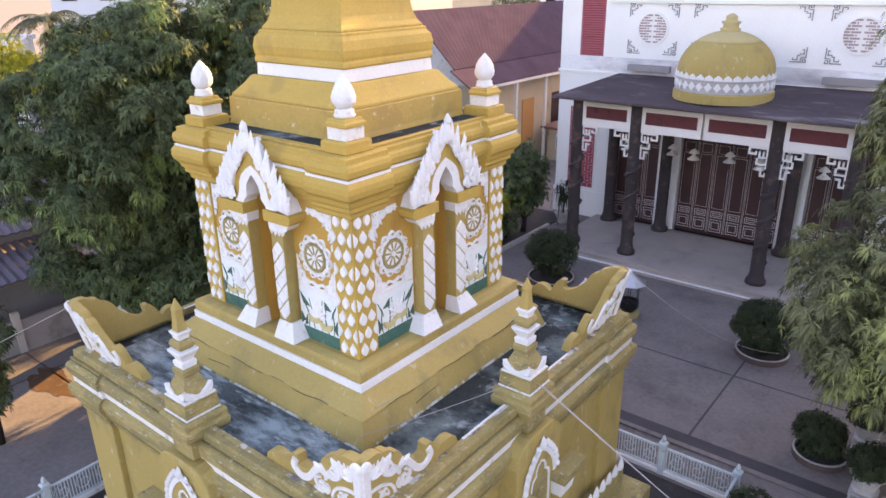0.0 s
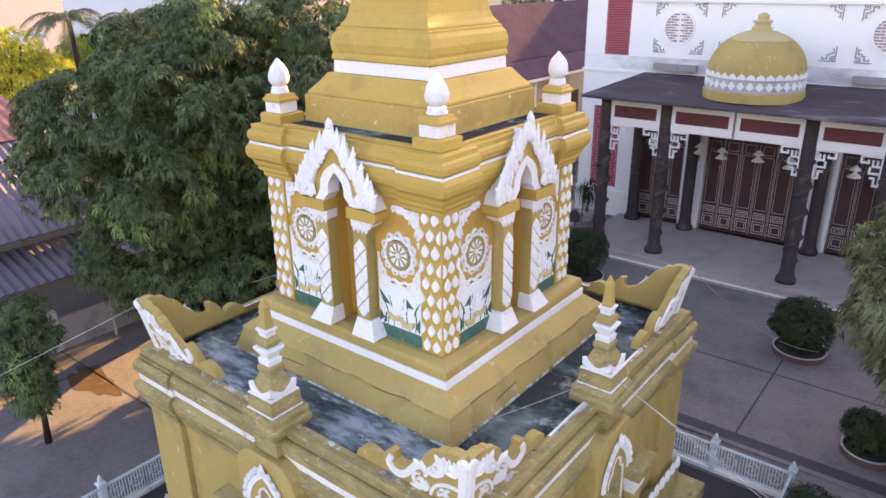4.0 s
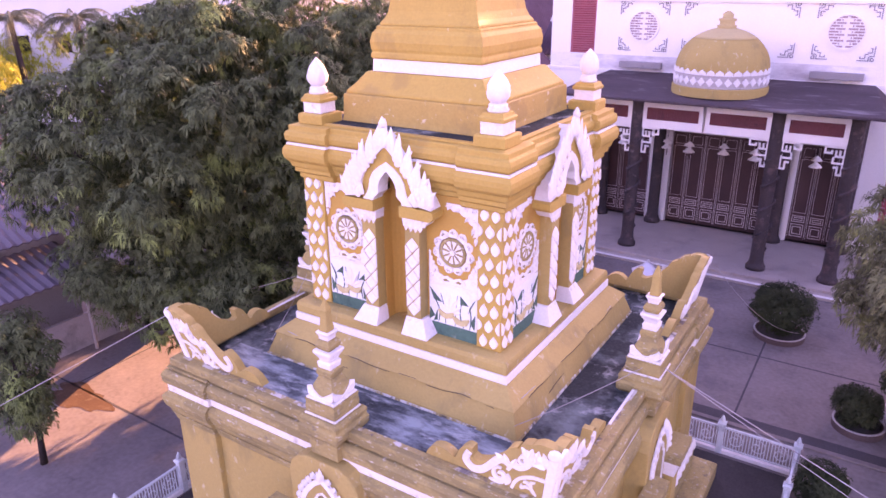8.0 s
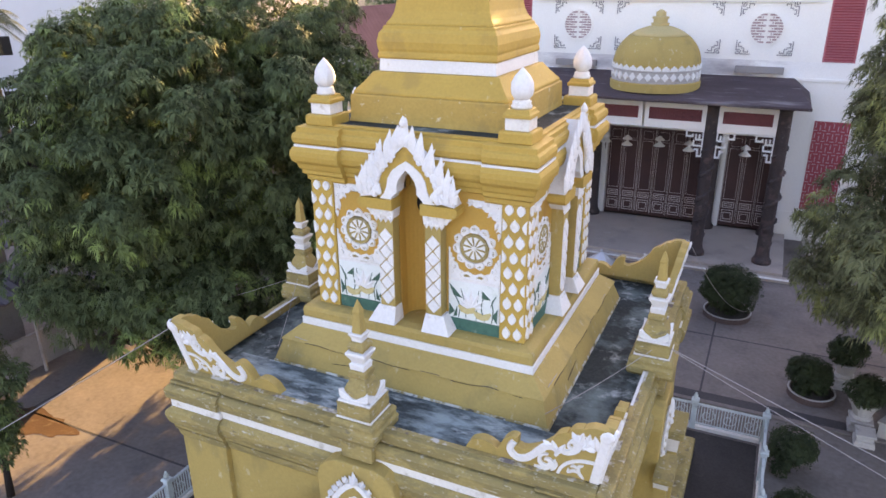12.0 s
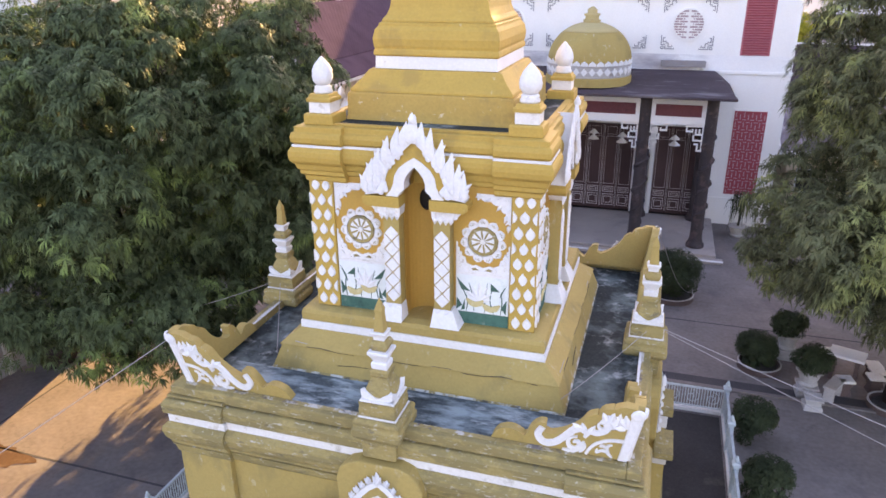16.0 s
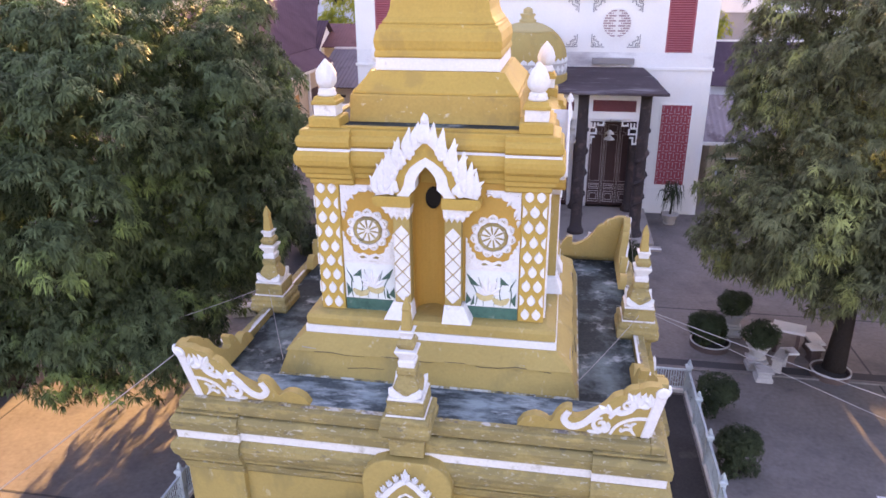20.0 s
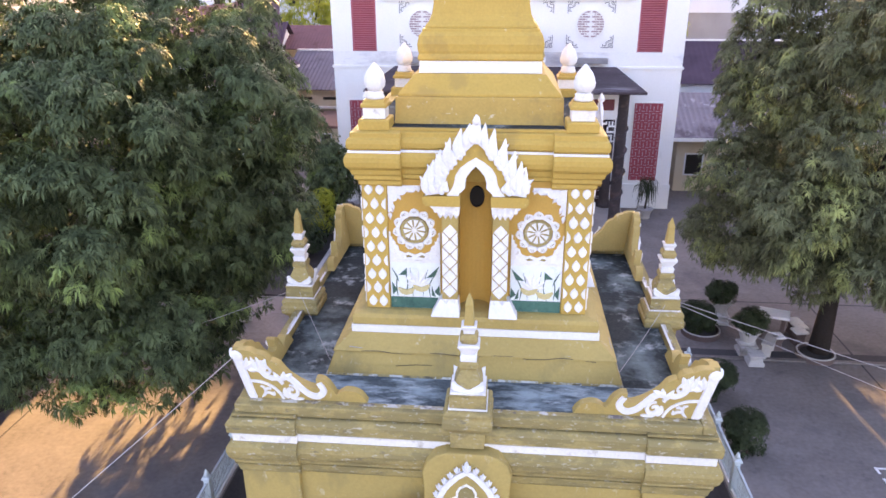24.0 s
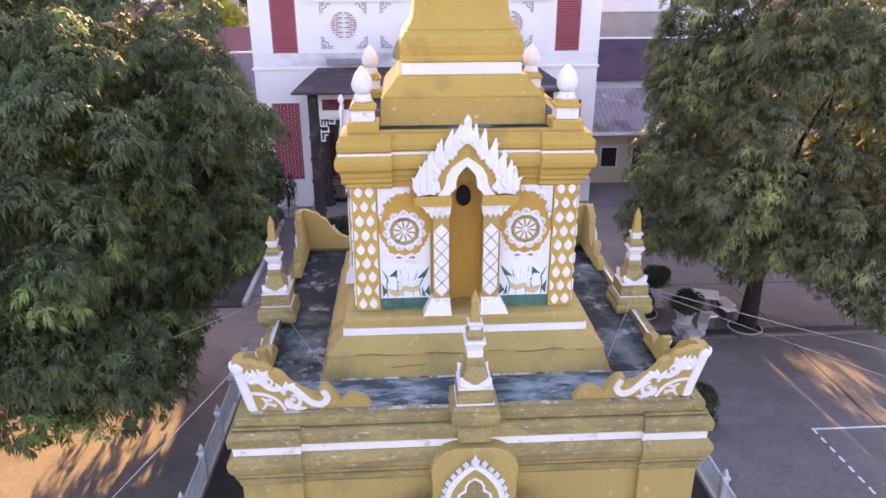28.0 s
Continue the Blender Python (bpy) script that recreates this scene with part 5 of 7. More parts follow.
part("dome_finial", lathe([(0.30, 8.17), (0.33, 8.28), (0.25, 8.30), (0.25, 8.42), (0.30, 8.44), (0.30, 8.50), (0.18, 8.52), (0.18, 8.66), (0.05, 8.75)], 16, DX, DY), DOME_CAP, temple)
for k in range(34):
    a = 360 * k / 34
    for name, pts in (("diamond_tile", [(-0.125, 0), (0, -0.145), (0.125, 0), (0, 0.145)]), ("edge_petal", [(-0.14, 0.22), (0.14, 0.22), (0.12, 0.31), (0, 0.40), (-0.12, 0.31)])):
        if k == 0:
            q = thing_mesh(prism([(x, z) for x, z in pts], -DR + 0.03, -DR + 0.09), WHITE_PAINT, name)
            if name == "diamond_tile":
                DIAMOND = q
            else:
                EDGE = q
        part(name, DIAMOND if name == "diamond_tile" else EDGE, None, temple, m=pose(DX, DY, 6.54, 0, 0, a))

# hanging cone lanterns before the doors
def lantern(x, y, z):
    t = thing("hanging_lantern", pose(BX + x, 19.5 + y, z), "two-tiered pale cone lantern hanging under the porch", "lantern", "porch lanterns")
    part("cord", tube([(0, 0, 0.30), (0, 0, 5.79 - z)], 0.008, 5), IRON, t)
    part("upper_cone", lathe([(0.19, 0.14), (0.18, 0.16), (0.03, 0.30)], 14), WHITE_OLD, t)
    part("lower_cone", lathe([(0.22, -0.10), (0.21, -0.08), (0.06, 0.05), (0.05, 0.14)], 14), WHITE_OLD, t)
    part("tassel", tube([(0, 0, -0.10), (0, 0, -0.38)], [0.03, 0.012], 6), CLAY, t)


for x in (-3.5, -1.75, -0.85, 0.35, 1.5, 3.5):
    lantern(x, -1.6 + 0.2 * math.sin(x * 3), 3.72)

# ---- fence round the stupa's plot ----
plot_fence = thing("plot_fence", pose(0, 0, 0), "low pale blue-grey fence round the stupa plot", "fence")


def bud_post(x, y):
    t = part("post", stack([(0.062, 0.0), (0.062, 0.72), (0.055, 0.74)]), FENCE, plot_fence, m=pose(x, y, 0), bevel=0.008)
    part("cap", stack([(0.085, 0.741), (0.085, 0.785), (0.055, 0.81)]), FENCE, t, bevel=0.006)
    part("bud", lathe([(0.03, 0.811), (0.05, 0.84), (0.047, 0.88), (0.02, 0.95), (0.004, 0.97)], 10), FENCE, t, smooth=True)


def rail_panel(x0, y0, x1, y1):
    q = Vector((x1 - x0, y1 - y0, 0))
    ln = q.length - 0.13
    t = part("kerb", cuboid(-ln / 2, ln / 2, -0.05, 0.05, 0.0, 0.09), WHITE_OLD, plot_fence, m=pose((x0 + x1) / 2, (y0 + y1) / 2, 0, 0, 0, math.degrees(math.atan2(q.y, q.x))), bevel=0.008)
    part("top_rail", cuboid(-ln / 2, ln / 2, -0.025, 0.025, 0.64, 0.68), FENCE, t)
    part("low_rail", cuboid(-ln / 2, ln / 2, -0.02, 0.02, 0.13, 0.16), FENCE, t)
    for q in range(3):
        part("scroll", vine(spiral(-ln / 3 + q * ln / 3, 0.40, 0.19, 0.03, 90, -420, 22), 0.014, 0.0, 0.014), FENCE, t)
    n = int(ln / 0.062)
    bar = thing_mesh(cuboid(-0.008, 0.008, -0.007, 0.007, 0.161, 0.639), FENCE, "bar")
    for k in range(n):
        part("bar", bar, None, t, m=pose(-ln / 2 + (k + 0.5) * ln / n, 0, 0))


FX, FY0, FY1 = 5.32, -5.2, 4.88
stops = [FY1 - i * (FY1 - FY0) / 7 for i in range(8)]
for s in (-1, 1):
    for i, y in enumerate(stops):
        bud_post(s * FX, y)
        if i:
            rail_panel(s * FX, stops[i - 1], s * FX, y)
xs = [-FX + i * 2 * FX / 7 for i in range(8)]
for y in (FY0, FY1):
    for i, x in enumerate(xs):
        if 0 < i < 7:
            bud_post(x, y)
        if i:
            rail_panel(xs[i - 1], y, x, y)
tagged(part("plot_floor", cuboid(-5.22, 5.22, -5.12, 4.72, 0.004, 0.02), SOIL), "dark damp floor inside the fence", "floor", kind="structure")
base = part("stupa_base", stack([(3.95, 0.021), (3.95, 0.36), (3.85, 0.42), (3.465, 0.43)]), YELLOW_OLD, stupa, bevel=0.02)

# ---- paving: drain, joints, court lines ----
tagged(part("drain", cuboid(-2.5, 14.0, 6.15, 6.55, 0.003, 0.008), JOINT), "dark drain strip across the paving", "drain", kind="structure")
tagged(part("kerb_strip", cuboid(-2.5, 14.0, 6.0, 6.14, 0.003, 0.05), COURT, bevel=0.01), "low cement kerb by the drain", "kerb", kind="structure")
bm = bmesh.new()
for x in (-16, -11.2, 3.8, 10.3, 16.5):
    box(bm, x - 0.025, x + 0.025, 6.56 if -8 < x < 9 else -30, 14.6 if -8 < x < 9 else 30, 0.001, 0.005)
for y in (9.8, -1.2, -9.0):
    box(bm, -30 if y < 0 else -8, -5.6 if y < 0 else 30, y - 0.025, y + 0.025, 0.002, 0.006)
tagged(part("joints", bm, JOINT), "dark joints between cement slabs", "joint", kind="structure")
bm = bmesh.new()
box(bm, 8.62, 16, 1.50, 1.56, 0.006, 0.010)
for k in range(18):
    box(bm, 8.60 + 0.012 * k, 8.66 + 0.012 * k, 1.34 - 0.34 * k, 1.56 - 0.34 * k - (0.02 if k else 0), 0.0105, 0.0135)
tagged(part("court_lines", bm, LINE), "white painted court line, partly dashed", "court line", kind="structure")


_rr = random.Random(3)
bm = bmesh.new()
_v = []
for k in range(40):
    a = 2 * math.pi * k / 40
    q = 1 + 0.18 * math.sin(3 * a + 1) + 0.10 * math.sin(7 * a) + _rr.uniform(-0.06, 0.06)
    _v.append(bm.verts.new((-10.5 + 1.05 * q * math.cos(a), -1.45 + 0.42 * q * math.sin(a), 0.006)))
bm.faces.new(_v)
tagged(part("damp_patch", bm, material("damp brown earth", (0.10, 0.058, 0.035), 0.9, (((0.17, 0.12, 0.08), 0.55, 3.0),), grain=0.3, spec=0.1)), "damp brown earth spilt over the paving", "damp patch", kind="structure")


# ---- plants ----
def leaves(points, outward, size, spread, per, rng, droop=0.5, slim=0.2, up=0.5):
    """Whorls of long leaves: they spring from a twig's end, arch out and hang, like small parasols. One mesh made with arrays."""
    n = len(points)
    N = n * per
    axis = outward * 0.9 + np.array([0, 0, up]) + rng.normal(0, 0.16, (n, 3))
    axis /= np.linalg.norm(axis, axis=1)[:, None]
    axis = np.repeat(axis, per, 0)
    base = np.repeat(points, per, 0) + rng.normal(0, spread, (N, 3))
    d = rng.normal(0, 1, (N, 3))
    d -= axis * np.sum(d * axis, 1)[:, None]
    d /= np.linalg.norm(d, axis=1)[:, None] + 1e-9
    d = d + axis * rng.uniform(-0.15, 0.55, N)[:, None]
    d /= np.linalg.norm(d, axis=1)[:, None]
    side = np.cross(d, axis + rng.normal(0, 0.25, (N, 3)))
    side /= np.linalg.norm(side, axis=1)[:, None] + 1e-9
    ln = size * rng.uniform(0.7, 1.2, N)[:, None] * np.repeat(rng.uniform(0.8, 1.2, n), per)[:, None]
    w = ln * slim * 0.5
    hang = (droop * rng.uniform(0.6, 1.4, N))[:, None]
    down = np.array([0, 0, 1.0]) * ln * hang
    reach = 1.0 / np.sqrt(1.0 + 0.8 * hang * hang)
    mid = base + d * ln * 0.55 * reach - down * 0.20
    tip = base + d * ln * 0.92 * reach - down
    v = np.stack([base, mid + side * w, tip, mid - side * w], 1).reshape(-1, 3)
    o = np.arange(N)[:, None] * 4
    f = np.concatenate([o + np.array([q]) for q in ((0, 1, 3), (1, 2, 3))])
    return v, f


def leaf_mesh(name, chunks, material):
    vs, fs, o = [], [], 0
    for v, f in chunks:
        vs.append(v)
        fs.append(f + o)
        o += len(v)
    v, f = np.concatenate(vs), np.concatenate(fs)
    me = bpy.data.meshes.new(name)
    me.vertices.add(len(v))
    me.vertices.foreach_set("co", v.astype(np.float32).ravel())
    me.loops.add(len(f) * 3)
    me.loops.foreach_set("vertex_index", f.astype(np.int32).ravel())
    me.polygons.add(len(f))
    me.polygons.foreach_set("loop_start", np.arange(0, len(f) * 3, 3, dtype=np.int32))
    me.update(calc_edges=True)
    me.materials.append(material)
    return me


def crown_points(lobes, density, rng, skin=0.75):
    """Points mostly in the outer shell of uneven lobes (x, y, z, rx, ry, rz)."""
    pts, outs = [], []
    for x, y, z, rx, ry, rz in lobes:
        n = int(density * (rx * ry + ry * rz + rx * rz) * 4.2)
        d = rng.normal(0, 1, (n, 3))
        d /= np.linalg.norm(d, axis=1)[:, None]
        r = skin + (1.06 - skin) * rng.uniform(0, 1, n) ** 0.6
        bumps = 1 + 0.10 * np.sin(d[:, 0] * 7 + x) * np.cos(d[:, 2] * 6 + y) + 0.07 * np.sin(d[:, 1] * 11 + z)
        pts.append(np.array([x, y, z]) + d * np.array([rx, ry, rz]) * (r * bumps)[:, None])
        outs.append(d)
    return np.concatenate(pts), np.concatenate(outs)


def clump_points(lobes, clump, fill, rng, drop=0.8):
    """Small rounded clumps of foliage set over the lobes, leafy above and open below; those deep inside another lobe are left out."""
    L = np.array(lobes)
    cs, ns = [], []
    for x, y, z, rx, ry, rz in lobes:
        n = int((rx * ry + ry * rz + rx * rz) * 4.19 / (clump * clump * 2.6)) + 1
        d = rng.normal(0, 1, (n, 3))
        d /= np.linalg.norm(d, axis=1)[:, None]
        cs.append(np.array([x, y, z]) + d * np.array([rx, ry, rz]) * rng.uniform(0.82, 1.04, n)[:, None])
        ns.append(d)
    c, out = np.concatenate(cs), np.concatenate(ns)
    inside = (np.sum(((c[:, None, :] - L[None, :, :3]) / L[None, :, 3:]) ** 2, 2) < drop * drop).any(1)
    c, out = c[~inside], out[~inside]
    size = clump * rng.uniform(0.65, 1.35, len(c))
    per = np.maximum(6, (fill * size * size).astype(int))
    idx = np.repeat(np.arange(len(c)), per)
    d = rng.normal(0, 1, (len(idx), 3))
    d /= np.linalg.norm(d, axis=1)[:, None]
    d = d + out[idx] * 0.5 + np.array([0, 0, 0.7])
    d /= np.linalg.norm(d, axis=1)[:, None]
    pts = c[idx] + d * size[idx][:, None] * np.array([1, 1, 0.8]) * rng.uniform(0.8, 1.05, len(idx))[:, None]
    return pts, d


def tree(name, at, trunk_h, trunk_r, lobes, material, label, category="tree", density=5.0, size=0.3, per=9, droop=0.5, slim=0.2, seed=1, spread=0.10, clump=0.0, fill=60, foot=(0, 0)):
    rng = np.random.default_rng(seed)
    t = thing(name, pose(*at), label, category)
    rr = random.Random(seed)
    pts = [(foot[0], foot[1], 0), (foot[0] * 0.7 + 0.05, foot[1] * 0.7 + 0.03, trunk_h * 0.5), (rr.uniform(-0.2, 0.2), rr.uniform(-0.2, 0.2), trunk_h)]
    part("trunk", tube(pts, [trunk_r * 1.35, trunk_r, trunk_r * 0.8], 12), BARK, t, smooth=True)
    top = Vector(pts[-1])
    for x, y, z, rx, ry, rz in lobes[:9]:
        e = Vector((x, y, z))
        m = (top + e) / 2 + Vector((rr.uniform(-0.4, 0.4), rr.uniform(-0.4, 0.4), rr.uniform(-0.2, 0.5)))
        part("limb", tube([top - Vector((0, 0, 0.3)), m, e], [trunk_r * 0.5, trunk_r * 0.28, 0.04], 7), BARK, t, smooth=True)
    if clump:
        p, o = clump_points(lobes, clump, fill, rng)
        q, w = crown_points(lobes, density, rng, 0.55)
        p, o = np.concatenate([p, q * np.array([0.97, 0.97, 0.97])]), np.concatenate([o, w])
    else:
        p, o = crown_points(lobes, density, rng)
    part("crown", leaf_mesh("crown", [leaves(p, o, size, spread, per, rng, droop, slim)], material), None, t)
    return t


def lobes_in(rng, n, centre, radii, size, floor=0.3):
    """Uneven lobes spread over an ellipsoid."""
    out = []
    for i in range(n):
        a = rng.normal(0, 1, 3)
        a /= np.linalg.norm(a)
        f = rng.uniform(0.55, 0.85)
        c = np.array(centre) + a * np.array(radii) * f
        s = size * rng.uniform(0.75, 1.25)
        c[2] = max(c[2], floor + 0.95 * s)
        out.append((*c, s * 1.1, s * 1.1, s * 0.9))
    return out


_r = np.random.default_rng(4)
mango_lobes = lobes_in(_r, 96, (0.0, 0.2, 5.5), (5.2, 5.3, 4.6), 0.85, 1.7)
mango_lobes = [(x, y + (1.1 if y < -2.2 and z < 5.0 else 0.0), z, rx, ry, rz) for x, y, z, rx, ry, rz in mango_lobes if not (y < -1.0 and x < -2.6)] + [(0, 0, 5.8, 3.6, 3.6, 3.1)]
# low skirts to the south and north, and the part that leans over to the stupa
for x, y, z, r in ((0.9, -3.0, 2.2, 1.0), (-0.9, -2.8, 2.7, 1.0), (2.4, -2.4, 2.3, 1.0), (-1.9, -2.4, 3.0, 1.0), (0.2, -3.1, 3.7, 1.1), (2.0, -2.7, 3.8, 1.1), (3.3, -1.9, 3.0, 1.0),
                   (1.4, 3.4, 3.0, 0.75), (2.4, 2.9, 3.0, 0.7), (2.9, 2.6, 3.6, 0.8), (1.9, 1.0, 2.2, 0.5), (3.4, 1.4, 3.7, 0.8),
                   (4.9, -1.1, 7.3, 0.9), (4.3, -0.6, 6.2, 1.0), (4.3, -0.2, 5.0, 1.0), (3.5, 0.5, 4.3, 1.0), (4.3, -1.6, 7.5, 0.9), (4.2, 0.9, 6.6, 0.9), (3.6, -1.0, 8.0, 1.0), (3.0, 1.2, 8.5, 1.0), (3.6, 1.4, 8.3, 0.95), (2.2, 1.5, 8.8, 1.0), (1.2, 2.0, 9.0, 1.0), (1.0, 0.2, 9.1, 1.0), (3.0, -3.3, 7.3, 1.0), (1.6, -3.7, 7.1, 1.1), (0.2, -3.8, 6.8, 1.1), (-1.3, -3.5, 6.8, 1.1), (2.3, -2.1, 8.5, 0.95), (0.7, -2.0, 8.5, 1.0), (-0.9, -2.0, 7.5, 0.9), (2.7, -4.0, 6.1, 1.05), (1.2, -4.3, 6.0, 1.05), (-0.4, -4.2, 5.8, 1.05), (-4.3, -0.5, 4.0, 1.0), (-4.2, 0.5, 2.8, 1.0), (-3.4, -0.8, 5.4, 1.0), (-3.5, 0.2, 2.5, 0.9), (-4.6, 1.2, 5.2, 1.0), (2.9, -2.2, 2.6, 0.9), (2.3, -1.2, 2.3, 0.8), (3.1, -1.4, 2.9, 0.8), (1.6, -1.9, 2.0, 0.8), (2.4, -0.6, 2.2, 0.7), (2.8, -0.4, 3.0, 0.9),
                   (3.3, 1.5, 8.5, 1.0), (3.4, 1.8, 9.2, 0.8), (3.6, 2.4, 7.3, 1.0), (3.6, 2.4, 6.2, 0.95), (3.5, 2.4, 5.2, 0.95), (2.5, 2.2, 9.3, 1.0), (3.6, 0.4, 7.6, 0.9),
                   # small low lobes, added to dapple the sunlight on the yard
                   (1.0, 3.2, 1.7, 0.40), (1.6, 2.9, 1.5, 0.36), (2.2, 3.3, 2.0, 0.40), (2.7, 2.7, 1.6, 0.32), (3.0, 3.2, 2.3, 0.38), (1.3, 2.0, 1.4, 0.30), (1.9, 2.2, 2.3, 0.45), (0.95, 1.2, 1.9, 0.40)):
    mango_lobes.append((x, y, z, r * 1.08, r * 1.08, r * 0.9))
mango_lobes = [(x, y, z - (0.9 if x < -0.3 and z > 6.9 and y < 1.0 else 0.0), rx, ry, rz) for x, y, z, rx, ry, rz in mango_lobes]
# the crown stands clear of the low light that falls on the yard beneath its western half
mango_lobes = [(x, y, max(z, 0.287 * (y + 6.7) + rz + 0.5), rx, ry, rz) if -2.2 < x < 0.9 and y > -2.9 else (x, y, z, rx, ry, rz) for x, y, z, rx, ry, rz in mango_lobes]
mango_lobes = [(x, y + 0.2, z + 0.3, rx, ry, rz) if 0.5 < x < 2.0 and y < -1.0 and z < 3.3 else (x, y, z, rx, ry, rz) for x, y, z, rx, ry, rz in mango_lobes]
tree("mango_tree", (-9.6, 3.2, 0), 2.6, 0.34, mango_lobes, MANGO, "large dark-green mango tree with dense drooping leaves", density=3.2, per=15, size=0.185, slim=0.17, spread=0.008, droop=0.5, seed=3, clump=0.50, fill=104, foot=(-2.6, -1.0))
_r = np.random.default_rng(8)
broad_lobes = lobes_in(_r, 72, (0.7, 0.4, 5.8), (4.8, 4.6, 4.2), 0.88, 1.7) + [(0.5, 0.4, 6.0, 3.2, 3.1, 2.6)]
for x, y, z, r in ((1.9, -1.0, 2.5, 0.95), (3.2, -0.8, 2.3, 1.0), (4.6, -0.2, 2.4, 1.0), (2.6, 1.4, 2.2, 1.0), (4.0, 1.6, 2.2, 1.0), (5.4, 1.2, 2.5, 1.0), (-1.5, 0.9, 3.1, 0.9), (-2.6, 1.0, 3.3, 0.9), (0.9, 2.2, 2.6, 0.9), (-2.0, 2.6, 2.6, 1.0), (-0.2, 3.4, 2.4, 0.8), (-1.35, 1.2, 2.7, 0.5), (-3.4, 0.2, 5.0, 1.0), (-3.2, 0.4, 3.9, 0.9), (-2.8, 0.5, 7.0, 1.0), (-3.0, -0.6, 6.0, 0.9),
                   (-3.4, -0.2, 9.2, 0.95), (-3.5, 0.0, 8.2, 0.95), (-3.9, 0.2, 7.0, 0.9), (-4.3, 0.0, 6.2, 0.9), (-2.2, 0.0, 9.6, 1.0), (-0.8, -0.6, 9.8, 1.1), (0.8, -1.0, 10.0, 1.1), (-2.2, -1.6, 8.6, 1.0), (-1.0, -2.6, 8.6, 1.0), (0.6, -2.8, 8.9, 1.0), (-0.6, -2.9, 4.2, 0.8), (0.6, -3.1, 3.8, 0.9), (2.0, -2.8, 2.6, 0.9)):
    broad_lobes.append((x, y, z, r * 1.1, r * 1.1, r * 0.85))
# the western side is drawn in: the crown rises steeply there
broad_lobes = [(max(x, (-3.0 if z > 5.8 else -3.75) + rx + (0.5 if y < -2.0 else 0.0)), y + (1.2 if x < -2.0 and z > 5.8 else 0.0), z, rx, ry, rz) for x, y, z, rx, ry, rz in broad_lobes]
tree("broad_tree", (9.3, 6.45, 0), 3.0, 0.22, broad_lobes, OLEANDER, "grey-green tree with long leaves in a round planter", density=2.2, per=14, size=0.20, slim=0.15, spread=0.01, droop=0.5, seed=5, clump=0.42, fill=84)
_r = np.random.default_rng(12)
tree("young_tree", (-8.7, -3.4, 0), 1.6, 0.06, lobes_in(_r, 22, (0.0, 0.0, 2.4), (0.85, 0.8, 1.15), 0.34) + [(0, 0, 2.2, 0.55, 0.55, 0.95), (0.1, -0.1, 1.4, 0.5, 0.5, 0.5), (-0.3, 0.1, 1.1, 0.45, 0.45, 0.4)], MANGO, "bushy green young tree beside the stupa plot", density=34, per=9, size=0.15, slim=0.22, spread=0.02, seed=7)


def shrub(x, y, r, h, seed, label="clipped round dark-green shrub", material=None):
    rng = np.random.default_rng(seed)
    t = thing("shrub", pose(x, y, 0), label, "shrub", "clipped shrubs")
    part("stem", tube([(0, 0, 0.0), (0, 0, h * 0.5)], [0.06, 0.04], 7), BARK, t)
    lobes = [(0, 0, h - r * 0.85, r * 0.92, r * 0.92, r * 0.8)]
    for k in range(9):
        a, e = rng.uniform(0, 6.28), rng.uniform(-0.2, 0.9)
        lobes.append((0.62 * r * math.cos(a) * math.cos(e), 0.62 * r * math.sin(a) * math.cos(e), h - r * 0.85 + 0.55 * r * math.sin(e), 0.42 * r, 0.42 * r, 0.36 * r))
    if r < 0.6:
        for k in range(4):
            a = rng.uniform(0, 6.28)
            lobes.append((0.7 * r * math.cos(a), 0.7 * r * math.sin(a), rng.uniform(0.2, 0.5), 0.34 * r, 0.34 * r, 0.4 * r))
    p, o = crown_points(lobes, 190, rng, 0.85)
    keep = p[:, 2] > 0.08
    part("foliage", leaf_mesh("foliage", [leaves(p[keep], o[keep], 0.07, 0.02, 7, rng, 0.25, 0.4)], material or HEDGE), None, t)
    return t


def ring_bed(x, y, r, h=0.16):
    t = thing("planter_ring", pose(x, y, 0), "low round cement planter ring with a pale rim", "planter", "planter rings")
    part("ring", lathe_ring(r, r - 0.06, h), CLAY, t)
    part("rim", lathe_ring(r + 0.006, r - 0.035, h + 0.025, h + 0.001), STONE, t)
    part("soil", lathe([(r - 0.10, 0.0), (r - 0.10, h - 0.04), (r * 0.4, h)], 24), SOIL, t)


def lathe_ring(r0, r1, z1, z0=0.0, seg=32):
    bm = bmesh.new()
    prof = [(r0, z0), (r0, z1), (r1, z1), (r1, z0)]
    loops = [[bm.verts.new((r * math.cos(2 * math.pi * i / seg), r * math.sin(2 * math.pi * i / seg), z)) for i in range(seg)] for r, z in prof]
    for k in range(4):
        a, b = loops[k], loops[(k + 1) % 4]
        for i in range(seg):
            j = (i + 1) % seg
            bm.faces.new((a[i], a[j], b[j], b[i]))
    return bm


for x, y, r in ((4.05, 11.4, 0.70), (6.35, 7.5, 0.55), (9.2, 6.35, 0.5), (-3.3, 12.4, 0.8)):
    ring_bed(x, y, r)
shrub(-3.3, 12.4, 0.9, 1.85, 1)
shrub(4.05, 11.4, 0.86, 1.65, 2)
shrub(6.25, 7.6, 0.52, 1.0, 3)
shrub(5.85, 4.1, 0.47, 1.05, 4)
shrub(5.95, 2.0, 0.47, 1.0, 5)

